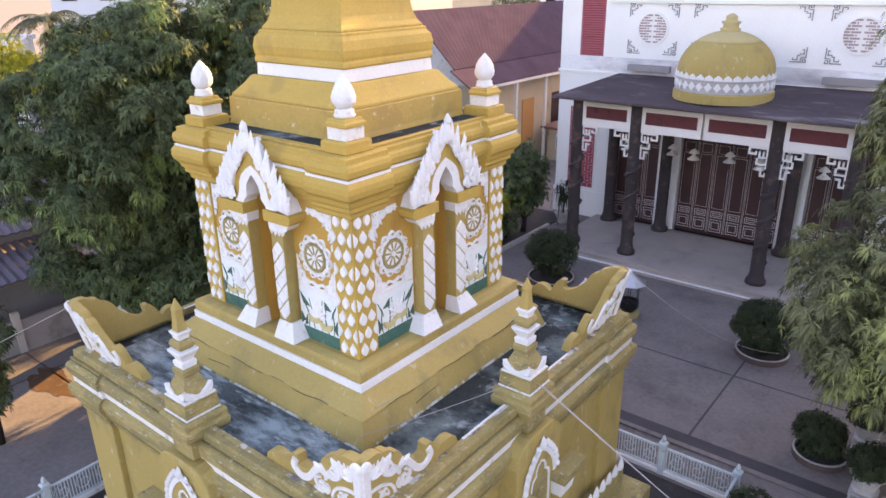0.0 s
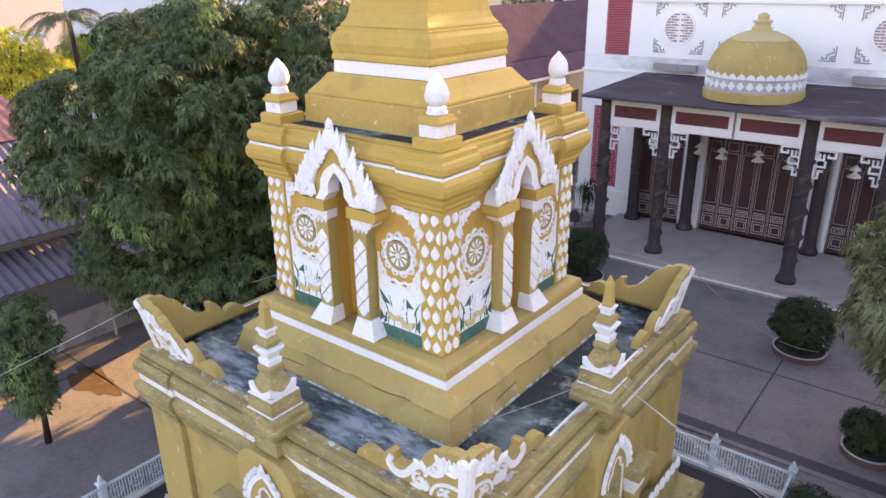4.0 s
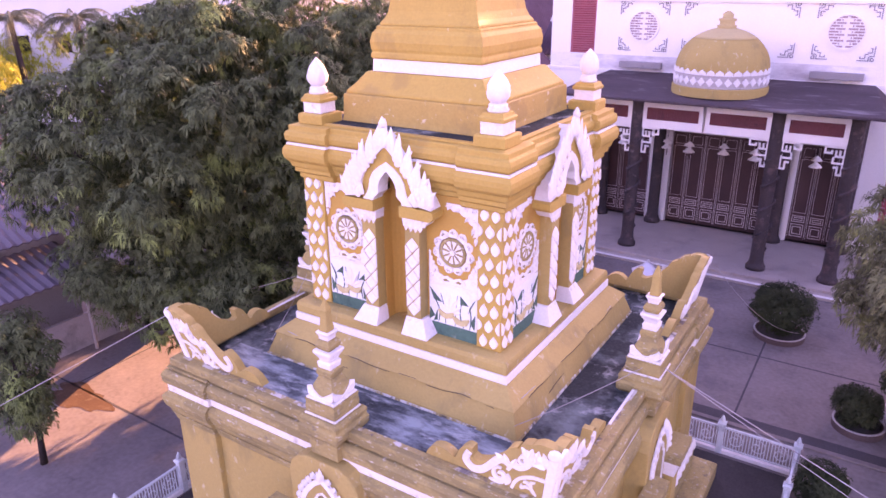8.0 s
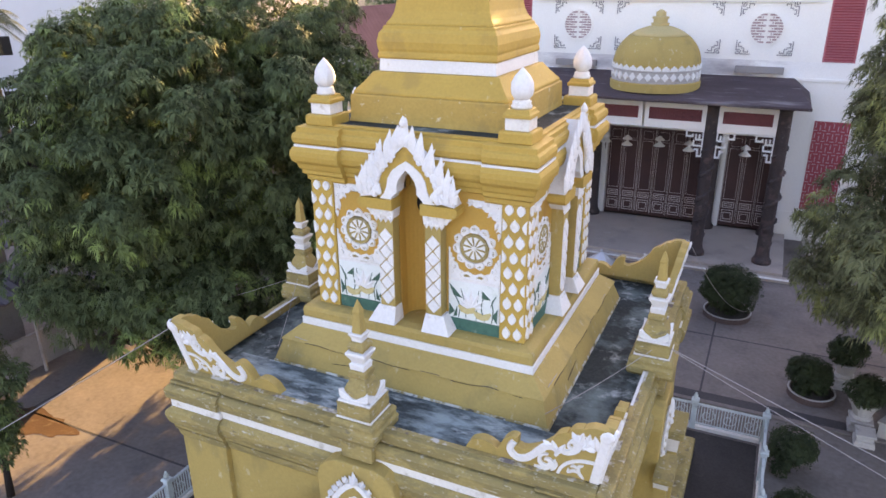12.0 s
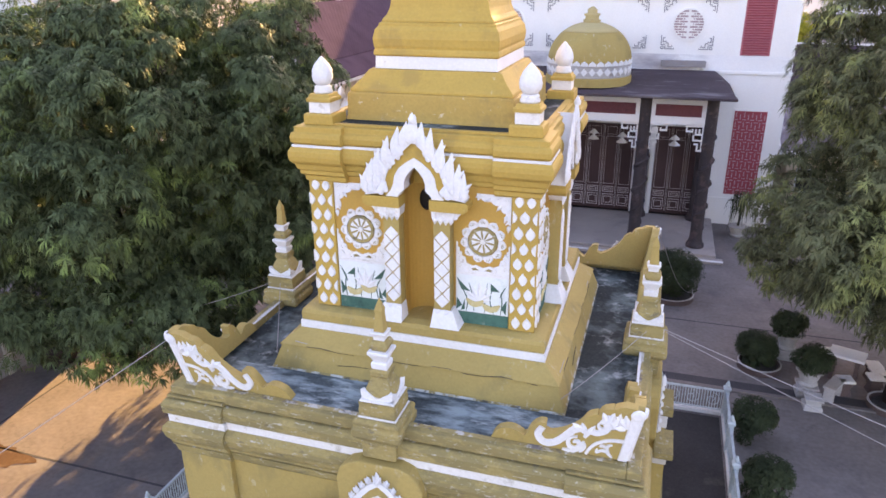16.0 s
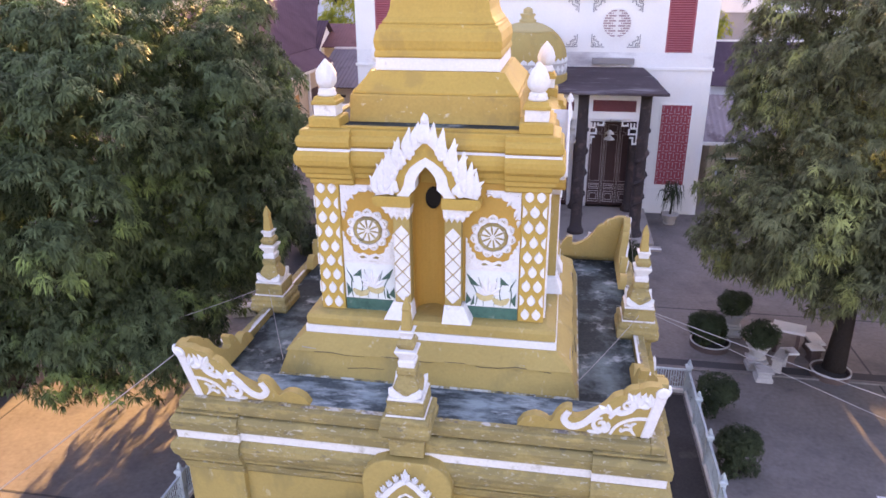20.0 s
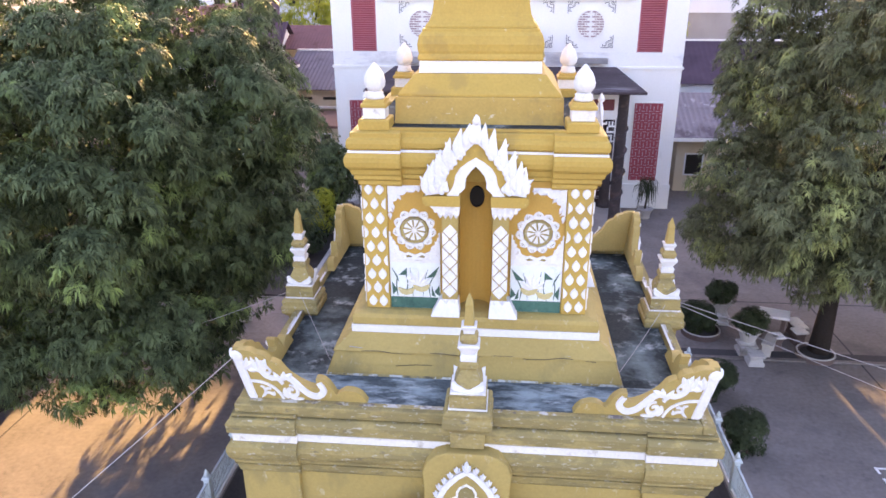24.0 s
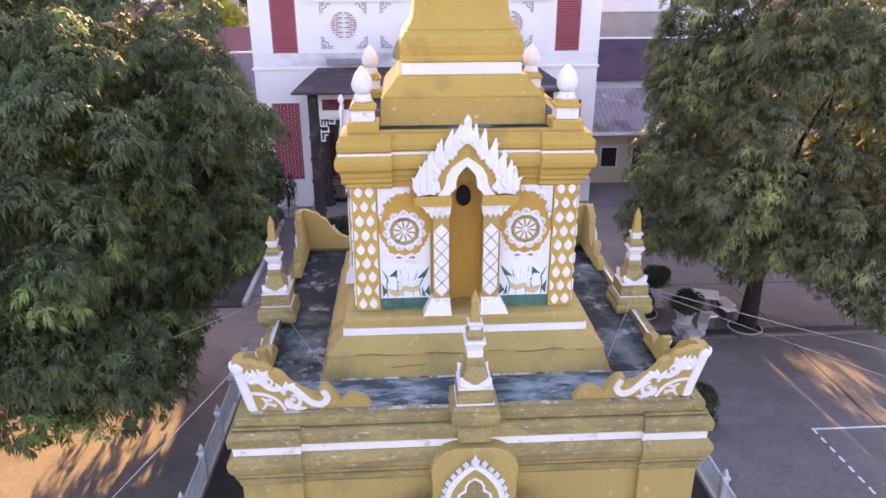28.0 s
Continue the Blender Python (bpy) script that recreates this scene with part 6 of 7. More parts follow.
# ---- small trees in pots, stone bench and table ----
def potted_tree(x, y, z0, r, h, seed, pot="pot"):
    rng = np.random.default_rng(seed)
    t = thing("potted_tree", pose(x, y, z0), "small clipped dark-green tree in a pale stone pot", "potted plant", "potted trees")
    part("pot", lathe([(0.20, 0.0), (0.24, 0.05), (0.19, 0.10), (0.28, 0.36), (0.33, 0.40), (0.33, 0.44), (0.27, 0.44), (0.26, 0.38)], 18), STONE, t, "pale cast stone pot")
    part("stem", tube([(0, 0, 0.36), (0.03, 0.02, h * 0.5), (0, 0, h - r)], [0.05, 0.04, 0.03], 7), BARK, t)
    lobes = [(0, 0, h - r * 0.9, r * 0.85, r * 0.85, r * 0.75)]
    for k in range(7):
        a, e = rng.uniform(0, 6.28), rng.uniform(-0.4, 0.9)
        lobes.append((0.65 * r * math.cos(a) * math.cos(e), 0.65 * r * math.sin(a) * math.cos(e), h - r * 0.9 + 0.6 * r * math.sin(e), 0.45 * r, 0.45 * r, 0.38 * r))
    p, o = crown_points(lobes, 190, rng, 0.85)
    part("foliage", leaf_mesh("foliage", [leaves(p, o, 0.07, 0.02, 7, rng, 0.25, 0.4)], HEDGE), None, t)


def plinth(x, y, w, h):
    t = thing("stone_plinth", pose(x, y, 0), "pale square cast-stone plinth under a potted tree", "plinth", "stone plinths")
    part("foot", stack([(w / 2, 0.0), (w / 2, 0.10), (w * 0.42, 0.14)]), STONE, t, bevel=0.01)
    part("block", stack([(w * 0.40, 0.141), (w * 0.40, h - 0.08), (w / 2, h - 0.05), (w / 2, h)]), STONE, t, bevel=0.01)


for x, y, r, h, sd in ((7.35, 6.45, 0.45, 1.12, 21), (7.08, 8.3, 0.45, 1.12, 22)):
    plinth(x, y, 0.5, 0.3)
    potted_tree(x, y, 0.3, r, h, sd)
plinth(7.4, 5.85, 0.42, 0.32)


def stone_table(x, y, turn):
    t = thing("stone_table", pose(x, y, 0, 0, 0, turn), "white stone table beside the round planter", "table")
    part("tabletop", cuboid(-0.42, 0.42, -0.30, 0.30, 0.68, 0.75), WHITE_PAINT, t, "white stone tabletop", bevel=0.015)
    for s in (-1, 1):
        part("leg", prism([(-0.25, 0.0), (0.25, 0.0), (0.16, 0.34), (0.24, 0.679), (-0.24, 0.679), (-0.16, 0.34)], -0.05, 0.05), CLAY, t, m=pose(s * 0.27, 0, 0, 0, 0, 90))


stone_table(8.4, 7.55, -20)
for x, y in ((9.1, 7.75), (9.12, 7.42), (9.0, 7.1), (8.05, 8.2), (8.25, 6.75)):
    t = thing("stone_stool", pose(x, y, 0, 0, 0, 10), "low white-topped stone stool by the table", "stool", "stools round the table")
    part("stem", stack([(0.15, 0.0), (0.11, 0.2), (0.15, 0.379)]), CLAY, t)
    part("seat", stack([(0.18, 0.38), (0.19, 0.40), (0.18, 0.44)]), WHITE_OLD, t, bevel=0.01)
t = thing("stone_bench", pose(7.95, 6.45, 0, 0, 0, 60), "pale stone bench beside the drain", "bench")
part("seat", cuboid(-0.36, 0.36, -0.15, 0.15, 0.38, 0.44), STONE, t, bevel=0.01)
for s in (-1, 1):
    part("leg", cuboid(s * 0.26 - 0.06, s * 0.26 + 0.06, -0.12, 0.12, 0.0, 0.379), STONE, t, bevel=0.01)

# incense burner in the court
t = thing("incense_burner", pose(0.0, 11.5, 0), "black iron incense burner with a conical metal canopy", "incense burner")
part("base", lathe([(0.36, 0.0), (0.36, 0.12), (0.28, 0.16)], 20), YELLOW_OLD, t)
part("bowl", lathe([(0.2, 0.161), (0.30, 0.3), (0.32, 0.5), (0.28, 0.5), (0.26, 0.42)], 20), IRON, t)
for k in range(6):
    a = math.pi * k / 3
    part("post", tube([(0.30 * math.cos(a), 0.30 * math.sin(a), 0.45), (0.30 * math.cos(a), 0.30 * math.sin(a), 1.12)], 0.014, 6), IRON, t)
part("canopy", lathe([(0.50, 1.10), (0.51, 1.12), (0.30, 1.24), (0.10, 1.40), (0.02, 1.44)], 8), METAL, t, "pale folded metal canopy")
part("knob", lathe([(0.02, 1.441), (0.05, 1.47), (0.03, 1.51), (0.004, 1.54)], 10), METAL, t)

for x, y in ((6.5, 18.1), (-6.05, 18.1)):
    rng = np.random.default_rng(int(x * 10) + 100)
    t = thing("potted_palm", pose(x, y, 0), "drooping dark potted palm against the white wall", "potted plant", "potted palms")
    part("pot", lathe([(0.22, 0.0), (0.26, 0.06), (0.22, 0.10), (0.34, 0.40), (0.38, 0.44), (0.30, 0.44)], 18), STONE, t, "pale stone pot")
    part("stem", tube([(0, 0, 0.4), (0.04, 0, 0.9), (0, 0, 1.5)], [0.05, 0.04, 0.035], 7), BARK, t)
    p, o = crown_points([(0, 0, 1.6, 0.3, 0.3, 0.3)], 26, rng, 0.3)
    part("foliage", leaf_mesh("foliage", [leaves(p, o, 0.6, 0.05, 5, rng, 1.2, 0.07)], HEDGE), None, t)


# ---- hedges and the tall bush beside the temple ----
_r = np.random.default_rng(31)
tree("tall_bush", (-6.75, 16.0, 0), 0.8, 0.10, lobes_in(_r, 16, (0, 0, 2.3), (0.85, 0.85, 1.6), 0.48) + [(0, 0, 2.3, 0.75, 0.75, 1.5)], MANGO, "tall dark bush with sunlit yellow-green shoots", "bush", density=26, per=8, size=0.16, slim=0.4, spread=0.03, seed=33)
_r = np.random.default_rng(35)
tree("low_bush", (-6.9, 14.9, 0), 0.3, 0.05, lobes_in(_r, 8, (0, 0, 0.6), (0.9, 0.9, 0.5), 0.4), MANGO, "low green bush in the bed by the temple", "bush", density=40, per=8, size=0.13, slim=0.4, spread=0.02, seed=36)
_r = np.random.default_rng(37)
tree("low_bush", (-7.2, 12.6, 0), 0.3, 0.05, lobes_in(_r, 8, (0, 0, 0.5), (1.0, 1.0, 0.45), 0.4), HEDGE, "low dark bush in the bed by the temple", "bush", density=40, per=8, size=0.13, slim=0.4, spread=0.02, seed=38)
_r = np.random.default_rng(39)
tree("sunlit_bush", (-6.75, 13.9, 0), 0.8, 0.05, lobes_in(_r, 12, (0, 0, 1.35), (0.5, 0.5, 0.75), 0.34), SUNLIT_LEAF, "bush with bright yellow-green leaves in the bed", "bush", density=44, per=8, size=0.13, slim=0.32, spread=0.02, seed=40)
tagged(part("bed_kerb", cuboid(-6.3, -6.15, 9.0, 17.2, 0.0, 0.16), STONE, bevel=0.01), "pale kerb of the planting bed", "kerb", kind="structure")
tagged(part("bed_soil", cuboid(-13.0, -6.31, 9.0, 19.0, 0.0, 0.05), SOIL), "dark soil of the planting bed", "soil", kind="structure")


# ---- houses round the yard ----
def window(house, x0, x1, z0, z1, y, name="window"):
    """A dark window with a pale frame in a wall that looks along -y."""
    w = part(name, cuboid(x0, x1, y - 0.03, y - 0.004, z0, z1), HOUSE_FAR, house)
    part("pane", cuboid(x0 + 0.07, x1 - 0.07, y - 0.036, y - 0.031, z0 + 0.07, z1 - 0.07), DARK, w)


def sheet_roof(house, pts, material, pitch=0.18, depth=0.03, name="roof"):
    """A ribbed roof over the quad eave_a, eave_b, ridge_b, ridge_a; ribs run from eave to ridge."""
    a, b, c, d = [Vector(p) for p in pts]
    bm = bmesh.new()
    n = max(2, int((b - a).length / pitch)) * 2
    nrm = (b - a).cross(d - a).normalized()
    lo, hi = [], []
    for i in range(n + 1):
        f = i / n
        off = nrm * (depth if i % 2 else 0.0)
        lo.append(bm.verts.new(a.lerp(b, f) + off))
        hi.append(bm.verts.new(d.lerp(c, f) + off))
    for i in range(n):
        bm.faces.new((lo[i], lo[i + 1], hi[i + 1], hi[i]))
    r = part(name, bm, material, house)
    md = r.modifiers.new("thick", "SOLIDIFY")
    md.thickness, md.offset = 0.05, -1
    return r


# long purple-roofed house to the west of the temple
h = thing("long_house", pose(0, 0, 0), "long cream house with a purple-brown tiled roof", "house")
sheet_roof(h, ((-13.4, 20.0, 5.75), (-13.4, 31.2, 5.75), (-16.2, 40.4, 8.4), (-16.2, 20.0, 8.4)), ROOF_TILE, 0.24, 0.006)
sheet_roof(h, ((-12.2, 19.7, 4.95), (-12.2, 30.8, 4.95), (-13.42, 31.2, 5.72), (-13.42, 19.7, 5.72)), ROOF_TILE, 0.24, 0.006, "skirt_roof")
sheet_roof(h, ((-20.0, 40.4, 5.0), (-20.0, 20.0, 5.0), (-16.2, 20.0, 8.4), (-16.2, 40.4, 8.4)), ROOF_TILE, 0.24, 0.006)
part("fascia", cuboid(-12.26, -12.18, 19.7, 30.8, 4.80, 4.94), WHITE_OLD, h)
part("wall", cuboid(-19.0, -13.0, 20.8, 31.0, 0, 4.9), HOUSE_WALL, h)
part("gable_wall", prism([(-19.3, 4.91), (-13.1, 4.91), (-16.2, 8.2)], 20.85, 21.05), WHITE_OLD, h)
for k in range(3):
    y = 22.4 + 3.2 * k
    w = part("shutter", cuboid(-12.996, -12.95, y, y + 1.2, 1.2 if k % 2 else 0.1, 3.6), ORANGE_WALL if k % 2 else DOOR, h)
for k in range(4):
    part("veranda_post", cuboid(-12.5, -12.35, 21.0 + 3.0 * k, 21.15 + 3.0 * k, 0, 4.9), WHITE_OLD, h)

# low side building north of the long house's veranda
h = thing("side_building", pose(0, 0, 0), "low cream side building with a grey tiled roof behind the temple", "house")
part("wall", cuboid(-14.0, -7.6, 32.4, 38.0, 0, 3.25), HOUSE_WALL, h)
sheet_roof(h, ((-14.2, 31.8, 3.2), (-7.4, 31.8, 3.2), (-7.4, 37.4, 5.0), (-14.2, 37.4, 5.0)), ROOF_TIN, 0.26, 0.05)
part("ridge_cap", cuboid(-14.2, -7.4, 37.3, 37.6, 4.98, 5.16), WHITE_OLD, h)
part("ledge", cuboid(-14.0, -7.6, 32.0, 32.396, 2.05, 2.15), WHITE_OLD, h)
for x in (-13.2, -11.3, -9.4):
    part("vent_slot", cuboid(x, x + 1.2, 32.36, 32.398, 2.55, 2.72), DARK, h)
h = thing("flat_shed", pose(0, 0, 0), "low shed with a flat terracotta roof and cream wall", "shed")
part("wall", cuboid(-12.4, -8.0, 27.4, 31.2, 0, 1.85), HOUSE_WALL, h)
part("roof", cuboid(-12.6, -7.8, 27.0, 31.6, 1.851, 2.0), TERRACOTTA, h, bevel=0.02)
for x in (-11.8, -10.3, -9.2):
    window(h, x, x + 0.7, 0.7, 1.5, 27.4)
h = thing("white_gable_house", pose(0, 0, 0), "white-walled house with a red-brown roof behind the long house", "house")
part("wall", cuboid(-24.0, -16.9, 41.0, 46.0, 0, 4.4), HOUSE_FAR, h)
part("gable_wall", prism([(41.0, 4.401), (46.0, 4.401), (43.5, 6.3)], -0.1, 0.1), HOUSE_FAR, h, m=pose(-17.0, 0, 0, 0, 0, 90))
sheet_roof(h, ((-24.2, 40.6, 4.3), (-16.6, 40.6, 4.3), (-16.6, 43.5, 6.5), (-24.2, 43.5, 6.5)), ROOF_TILE, 0.25, 0.04)
sheet_roof(h, ((-16.6, 46.4, 4.3), (-24.2, 46.4, 4.3), (-24.2, 43.5, 6.5), (-16.6, 43.5, 6.5)), ROOF_TILE, 0.25, 0.04)
h = thing("red_roof_house", pose(0, 0, 0), "low house with a faded red-brown roof behind the side building", "house")
part("wall", cuboid(-18.0, -7.0, 43.0, 50.0, 0, 4.6), HOUSE_WALL, h)
sheet_roof(h, ((-18.4, 42.4, 4.6), (-6.6, 42.4, 4.6), (-6.6, 46.0, 6.1), (-18.4, 46.0, 6.1)), ROOF_RED, 0.25, 0.02)
sheet_roof(h, ((-6.6, 50.6, 4.6), (-18.4, 50.6, 4.6), (-18.4, 46.0, 6.1), (-6.6, 46.0, 6.1)), ROOF_RED, 0.25, 0.02)

# sheds with sheet roofs to the west
h = thing("sheet_roof_house", pose(0, 0, 0), "low grey house with ribbed sheet roofs beyond the yard wall", "house")
part("wall", cuboid(-20.5, -14.2, -8.5, 1.0, 0, 3.3), HOUSE_GREY, h)
sheet_roof(h, ((-13.4, -9.0, 3.35), (-13.4, 1.4, 3.35), (-17.2, 1.4, 5.3), (-17.2, -9.0, 5.3)), ROOF_TIN, 0.26, 0.06)
sheet_roof(h, ((-17.1, -9.0, 5.35), (-17.1, 1.4, 5.35), (-21.5, 1.4, 6.9), (-21.5, -9.0, 6.9)), ROOF_RED, 0.30, 0.02)
sheet_roof(h, ((-12.3, -7.5, 2.35), (-12.3, 0.6, 2.35), (-14.1, 0.6, 2.9), (-14.1, -7.5, 2.9)), ROOF_TIN, 0.26, 0.05, "lean_to_roof")
for y in (-7.0, -3.0, 0.3):
    part("lean_to_post", tube([(-12.5, y, 0), (-12.5, y, 2.4)], 0.05, 8), HOUSE_GREY, h)
h = thing("yard_wall", pose(0, 0, 0), "low grey yard wall with paler posts", "wall")
for k in range(8):
    y = -9.0 + 2.6 * k
    part("post", cuboid(-13.0, -12.8, y - 0.1, y + 0.1, 0, 1.25), STONE, h, bevel=0.01)
    part("panel", cuboid(-12.95, -12.85, y + 0.11, y + 2.49, 0, 1.0), HOUSE_GREY, h)

# houses to the east behind the broad tree
h = thing("east_house", pose(0, 0, 0), "low cream house with a bleached sheet roof east of the temple", "house")
part("wall", cuboid(8.6, 19.5, 22.4, 27.0, 0, 2.75), HOUSE_WALL, h)
for x in (9.0, 10.6, 13.0, 15.5):
    window(h, x, x + 0.9, 0.8, 1.9, 22.4)
part("door", cuboid(12.0, 12.8, 22.36, 22.396, 0.05, 2.0), RED, h, "dull-red house door")
sheet_roof(h, ((8.1, 21.7, 2.75), (20.0, 21.7, 2.75), (20.0, 25.2, 4.3), (8.1, 25.2, 4.3)), SHEET_PALE, 0.25, 0.03)
sheet_roof(h, ((20.0, 28.0, 3.2), (8.1, 28.0, 3.2), (8.1, 25.2, 4.3), (20.0, 25.2, 4.3)), SHEET_PALE, 0.25, 0.03)
part("eave_board", cuboid(8.1, 20.0, 21.62, 21.70, 2.62, 2.78), WHITE_OLD, h)
part("gable_board", prism([(21.7, 2.8), (25.2, 4.34), (25.2, 4.5), (21.7, 2.96)], -0.04, 0.04), WHITE_OLD, h, m=pose(8.08, 0, 0, 0, 0, 90))
h = thing("purple_roof_house", pose(0, 0, 0), "house with a dull purple tiled roof behind the low house", "house")
part("wall", cuboid(8.8, 22.0, 29.4, 36.0, 0, 4.3), HOUSE_FAR, h)
sheet_roof(h, ((8.3, 28.9, 4.2), (22.5, 28.9, 4.2), (22.5, 32.6, 6.2), (8.3, 32.6, 6.2)), ROOF_TILE, 0.3, 0.012)
sheet_roof(h, ((22.5, 36.4, 4.2), (8.3, 36.4, 4.2), (8.3, 32.6, 6.2), (22.5, 32.6, 6.2)), ROOF_TILE, 0.3, 0.012)
part("ridge_cap", cuboid(8.3, 22.5, 32.5, 32.7, 6.2, 6.3), WHITE_OLD, h)
# Height out of view and hidden west end are stretched to block low sun.
h = thing("pale_house", pose(0, 0, 0), "pale two-storey house far behind, flat roof raised to block sun", "house")
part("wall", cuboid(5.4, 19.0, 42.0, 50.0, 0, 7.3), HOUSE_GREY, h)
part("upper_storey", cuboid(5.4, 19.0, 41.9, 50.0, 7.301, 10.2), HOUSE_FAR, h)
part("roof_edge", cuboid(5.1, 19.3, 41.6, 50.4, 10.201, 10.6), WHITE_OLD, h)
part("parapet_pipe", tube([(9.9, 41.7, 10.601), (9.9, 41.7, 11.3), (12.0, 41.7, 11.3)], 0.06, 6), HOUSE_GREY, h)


def far_block(x, y, w, d, hgt, turn, wall, storeys, label):
    """A far flat-roofed building with rows of windows."""
    b = thing("far_building", pose(x, y, 0, 0, 0, turn), label, "building")
    part("wall", cuboid(-w / 2, w / 2, 0, d, 0, hgt), wall, b)
    part("roof_edge", cuboid(-w / 2 - 0.2, w / 2 + 0.2, -0.2, d + 0.2, hgt + 0.001, hgt + 0.35), HOUSE_FAR, b)
    n = int(w / 2.4)
    for s in range(storeys):
        for k in range(n):
            xx = -w / 2 + (k + 0.5) * w / n
            z = hgt * (s + 0.35) / storeys
            window(b, xx - 0.6, xx + 0.6, z, z + 1.4, 0.0)


far_block(-43, 23, 16, 10, 11.0, 48, HOUSE_FAR, 3, "pale far building with rows of windows")
far_block(-20, 57, 22, 10, 15.0, 0, HOUSE_FAR, 5, "pale far building with balconies behind the roofs")
far_block(-34, 56, 12, 9, 8, 25, HOUSE_WALL, 2, "cream two-storey building far off")
far_block(24, 48, 12, 10, 9, -15, HOUSE_FAR, 3, "pale far building east of the yard")
far_block(-47, 7, 12, 9, 6, 60, HOUSE_FAR, 2, "pale house far beyond the yard")


def gable_house(x, y, w, d, eave, ridge, turn, wall, roof, label):
    b = thing("far_house", pose(x, y, 0, 0, 0, turn), label, "house")
    part("wall", cuboid(-w / 2, w / 2, -d / 2, d / 2, 0, eave), wall, b)
    part("gable", prism([(-w / 2, eave + 0.001), (w / 2, eave + 0.001), (0, ridge - 0.1)], -d / 2 + 0.02, d / 2 - 0.02), wall, b)
    for s in (-1, 1):
        pts = ((s * (w / 2 + 0.5), -s * (d / 2 + 0.4), eave - 0.3), (s * (w / 2 + 0.5), s * (d / 2 + 0.4), eave - 0.3), (0, s * (d / 2 + 0.4), ridge), (0, -s * (d / 2 + 0.4), ridge))
        sheet_roof(b, pts, roof, 0.35, 0.05)
    window(b, -w * 0.3, -w * 0.1, 1.0, 2.3, -d / 2)
    window(b, w * 0.1, w * 0.3, 1.0, 2.3, -d / 2)


gable_house(-27, 20, 8, 12, 3.6, 6.2, 20, HOUSE_WALL, ROOF_RED, "cream house with a faded red roof")
gable_house(-30, 2, 8, 10, 3.4, 5.6, 80, HOUSE_GREY, ROOF_TIN, "grey house with a ribbed sheet roof")
gable_house(-24, 36, 8, 12, 4.0, 7.0, 0, HOUSE_WALL, ROOF_TILE, "cream house with a purple-brown roof")
gable_house(26, 30, 9, 12, 3.8, 6.4, 10, HOUSE_WALL, ROOF_RED, "cream house with a faded red roof")

# far trees
for i, (x, y, hgt, r, mat_, label) in enumerate((
        (-19.5, 11.5, 8.8, 3.9, MANGO, "dense dark tree behind the mango tree"), (-15.5, 16.5, 7.2, 2.3, MANGO, "dense green tree beyond the yard"), (-16.6, 50, 8.8, 3.0, SUNLIT_LEAF, "sunlit yellow-green tree behind the roofs"),
        # the first one here is added to keep low sun off the court
        (13.4, 17.5, 5.6, 3.6, OLEANDER, "grey-green tree added behind the yard to block low sun"), (10.6, 38.5, 7.6, 1.5, SUNLIT_LEAF, "sunlit yellow-green tree behind the houses"), (-32.0, 6.0, 8.0, 2.7, SUNLIT_LEAF, "sunlit yellow-green tree among the houses"),
        (-36, 26, 8, 4, MANGO, "green tree far beyond the yard"), (-48, 20, 8, 4, SUNLIT_LEAF, "sunlit yellow-green tree far off"), (22, 20, 7, 3.6, MANGO, "green tree far beyond the yard"), (-28, 48, 8, 4, MANGO, "green tree far beyond the yard"), (2, 50, 9, 4, MANGO, "green tree far beyond the yard"), (30, 12, 7, 4, MANGO, "green tree far beyond the yard"))):
    _r = np.random.default_rng(60 + i)
    tree("background_tree", (x, y, 0), hgt * 0.4, 0.2, lobes_in(_r, 16, (0, 0, hgt - r * 0.8), (r, r, r * 0.85), r * 0.34) + [(0, 0, hgt - r * 0.8, r * 0.75, r * 0.75, r * 0.65)], mat_, label, density=13 if i in (0, 3) else 6, per=9, size=0.19 if i in (0, 3) else 0.3, slim=0.24, spread=0.04, seed=80 + i)


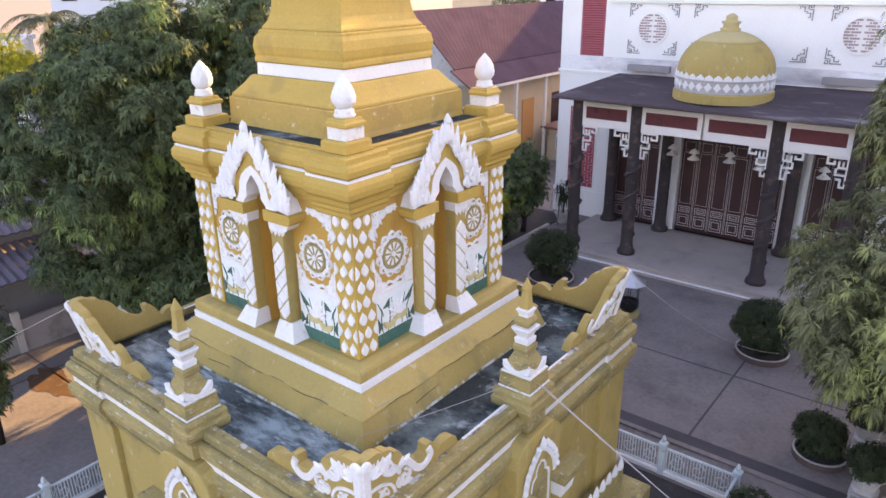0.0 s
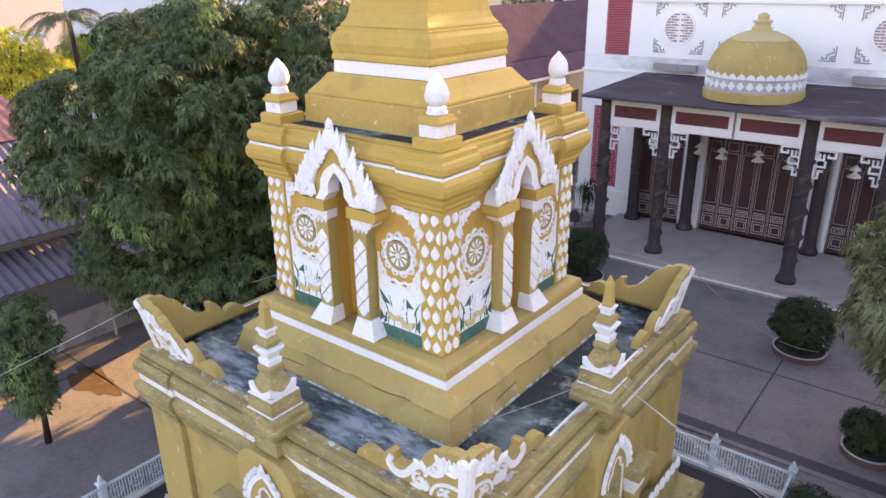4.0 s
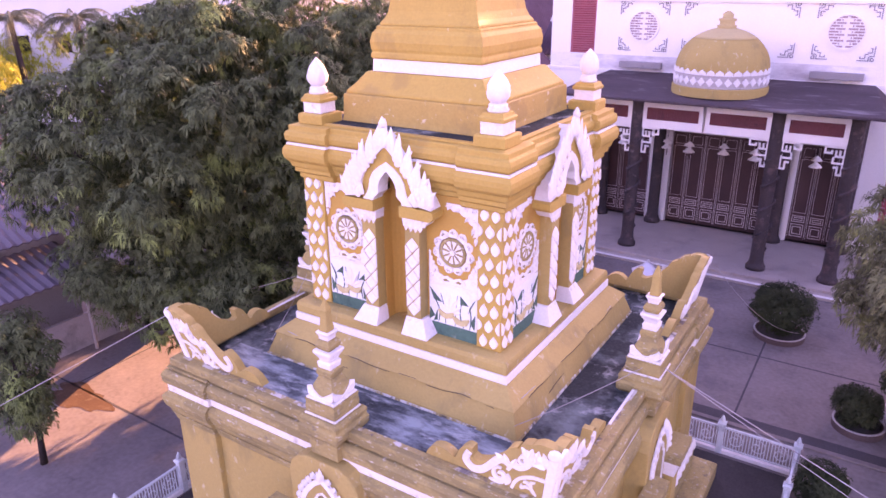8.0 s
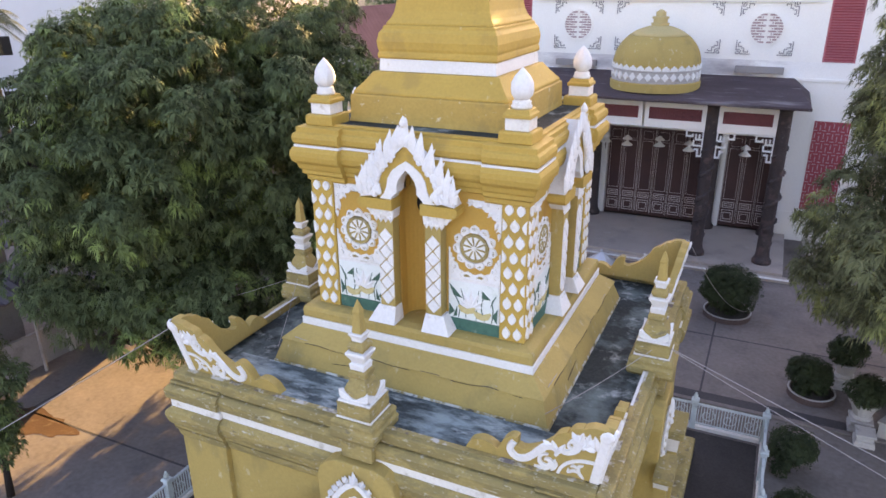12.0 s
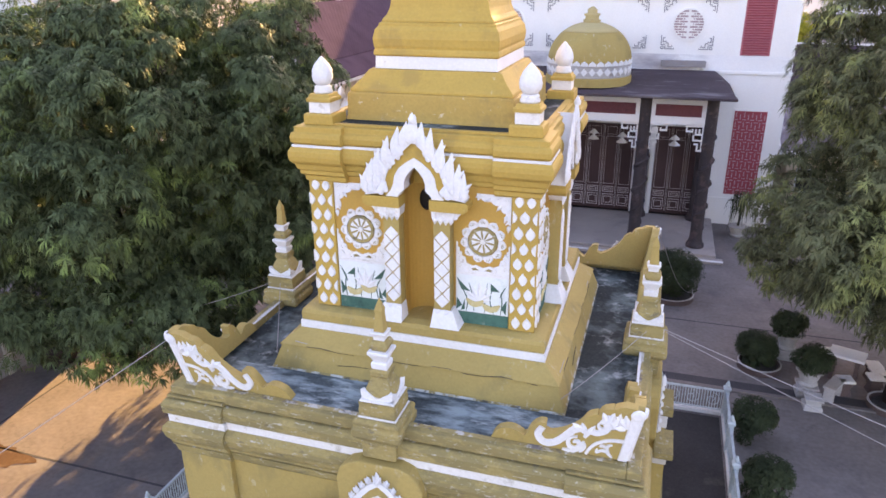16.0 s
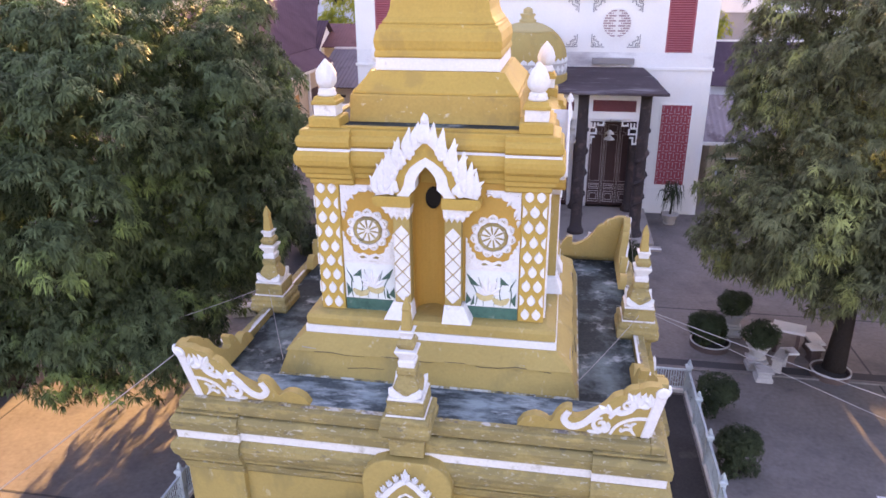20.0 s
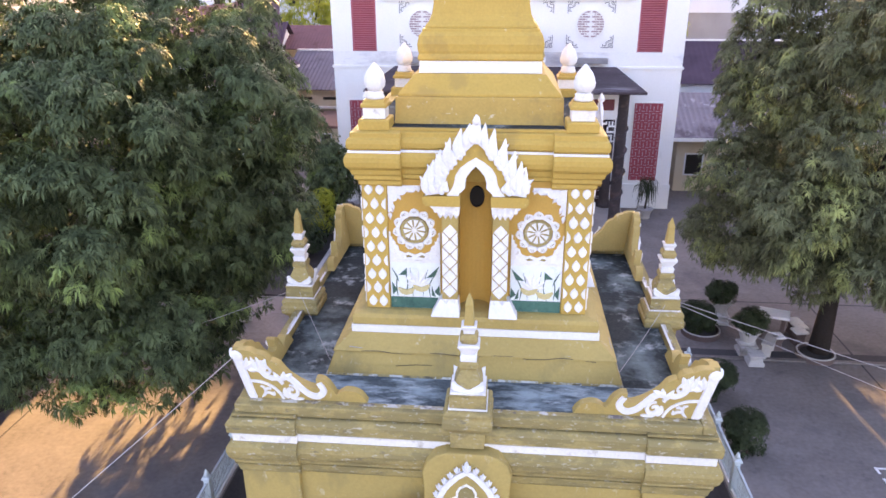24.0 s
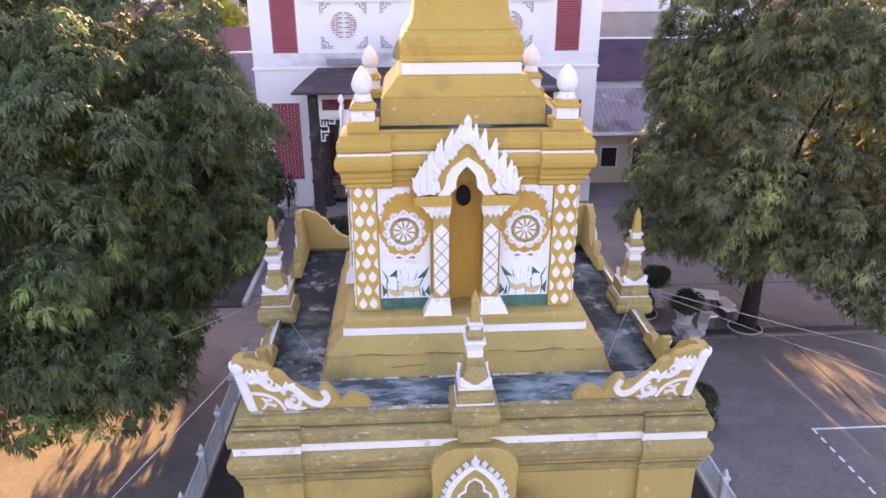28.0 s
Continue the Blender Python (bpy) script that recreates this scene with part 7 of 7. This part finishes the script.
def palm(x, y, h, seed):
    rr = random.Random(seed)
    t = thing("coconut_palm", pose(x, y, 0), "tall coconut palm with hanging fronds", "palm tree", "coconut palms")
    part("trunk", tube([(0, 0, 0), (0.2, 0.1, h * 0.5), (0.1, 0.0, h)], [0.2, 0.15, 0.12], 9), BARK, t, smooth=True)
    for k in range(20):
        a, up = 2 * math.pi * k / 20 + rr.uniform(-0.2, 0.2), rr.uniform(-0.3, 1.2)
        bm = bmesh.new()
        out, reach = Vector((math.cos(a), math.sin(a), 0)), rr.uniform(2.2, 2.8)
        pts = [Vector((0.1, 0, h)) + out * reach * f * (1 - 0.15 * f) + Vector((0, 0, up * 1.6 * f - 1.7 * f * f)) for f in np.linspace(0, 1, 9)]
        tube(pts, [0.03 - 0.003 * i for i in range(9)], 4, bm)
        side = Vector((-math.sin(a), math.cos(a), 0))
        for i in range(1, 9):
            for q in (0.0, 0.33, 0.66):
                p = pts[i - 1].lerp(pts[i], q)
                d = (pts[i] - pts[i - 1]).normalized()
                ln = 0.62 * (1 - 0.85 * abs((i + q) / 9 - 0.45))
                for sd in (-1, 1):
                    e = p + side * sd * ln * 0.62 + d * ln * 0.45 + Vector((0, 0, -ln * rr.uniform(0.35, 0.7)))
                    bm.faces.new([bm.verts.new(c) for c in (p - d * 0.035, p + d * 0.035, e)])
        part("frond", bm, PALM, t)


palm(-31, 9.2, 8.3, 1)
palm(-31, 12.5, 8.1, 2)


# ---- cables ----
def cable(a, b, sag, r=0.007):
    a, b = Vector(a), Vector(b)
    pts = []
    for i in range(17):
        f = i / 16
        p = a.lerp(b, f)
        p.z -= sag * 4 * f * (1 - f)
        pts.append(p)
    ob = part("cable", tube(pts, r, 5), CABLE)
    return tagged(ob, "thin pale cable strung from the stupa", "cable", "stupa cables")


cable((-3.33, -3.38, 5.06), (-11.2, -12.6, -0.0 + 0.02), 0.12)
cable((3.42, 0.0, 4.62), (15.0, -3.0, 2.4), 0.10)
cable((3.42, 0.1, 4.55), (14.0, -1.2, 0.8), 0.05, 0.006)
cable((3.40, 3.45, 5.0), (4.6, 10.8, 0.5), 0.35, 0.006)
cable((3.30, -0.25, 4.62), (2.24, -2.26, 4.42), 0.03, 0.005)
cable((-3.30, -0.25, 4.62), (-2.24, -2.26, 4.42), 0.03, 0.005)
cable((-3.36, 0.0, 4.6), (-9.2, 1.2, 2.0), 0.1, 0.006)
cable((-1.95, -2.16, 4.62), (1.5, -2.16, 4.60), 0.09, 0.006)
cable((2.16, -1.9, 4.62), (2.17, 1.5, 4.60), 0.05, 0.006)
t = thing("cement_block", pose(-7.7, 7.2, 0, 0, 0, 20), "pale rough cement block lying on the paving", "block")
part("block", cuboid(-0.35, 0.35, -0.18, 0.18, 0, 0.35), STONE, t, bevel=0.03)
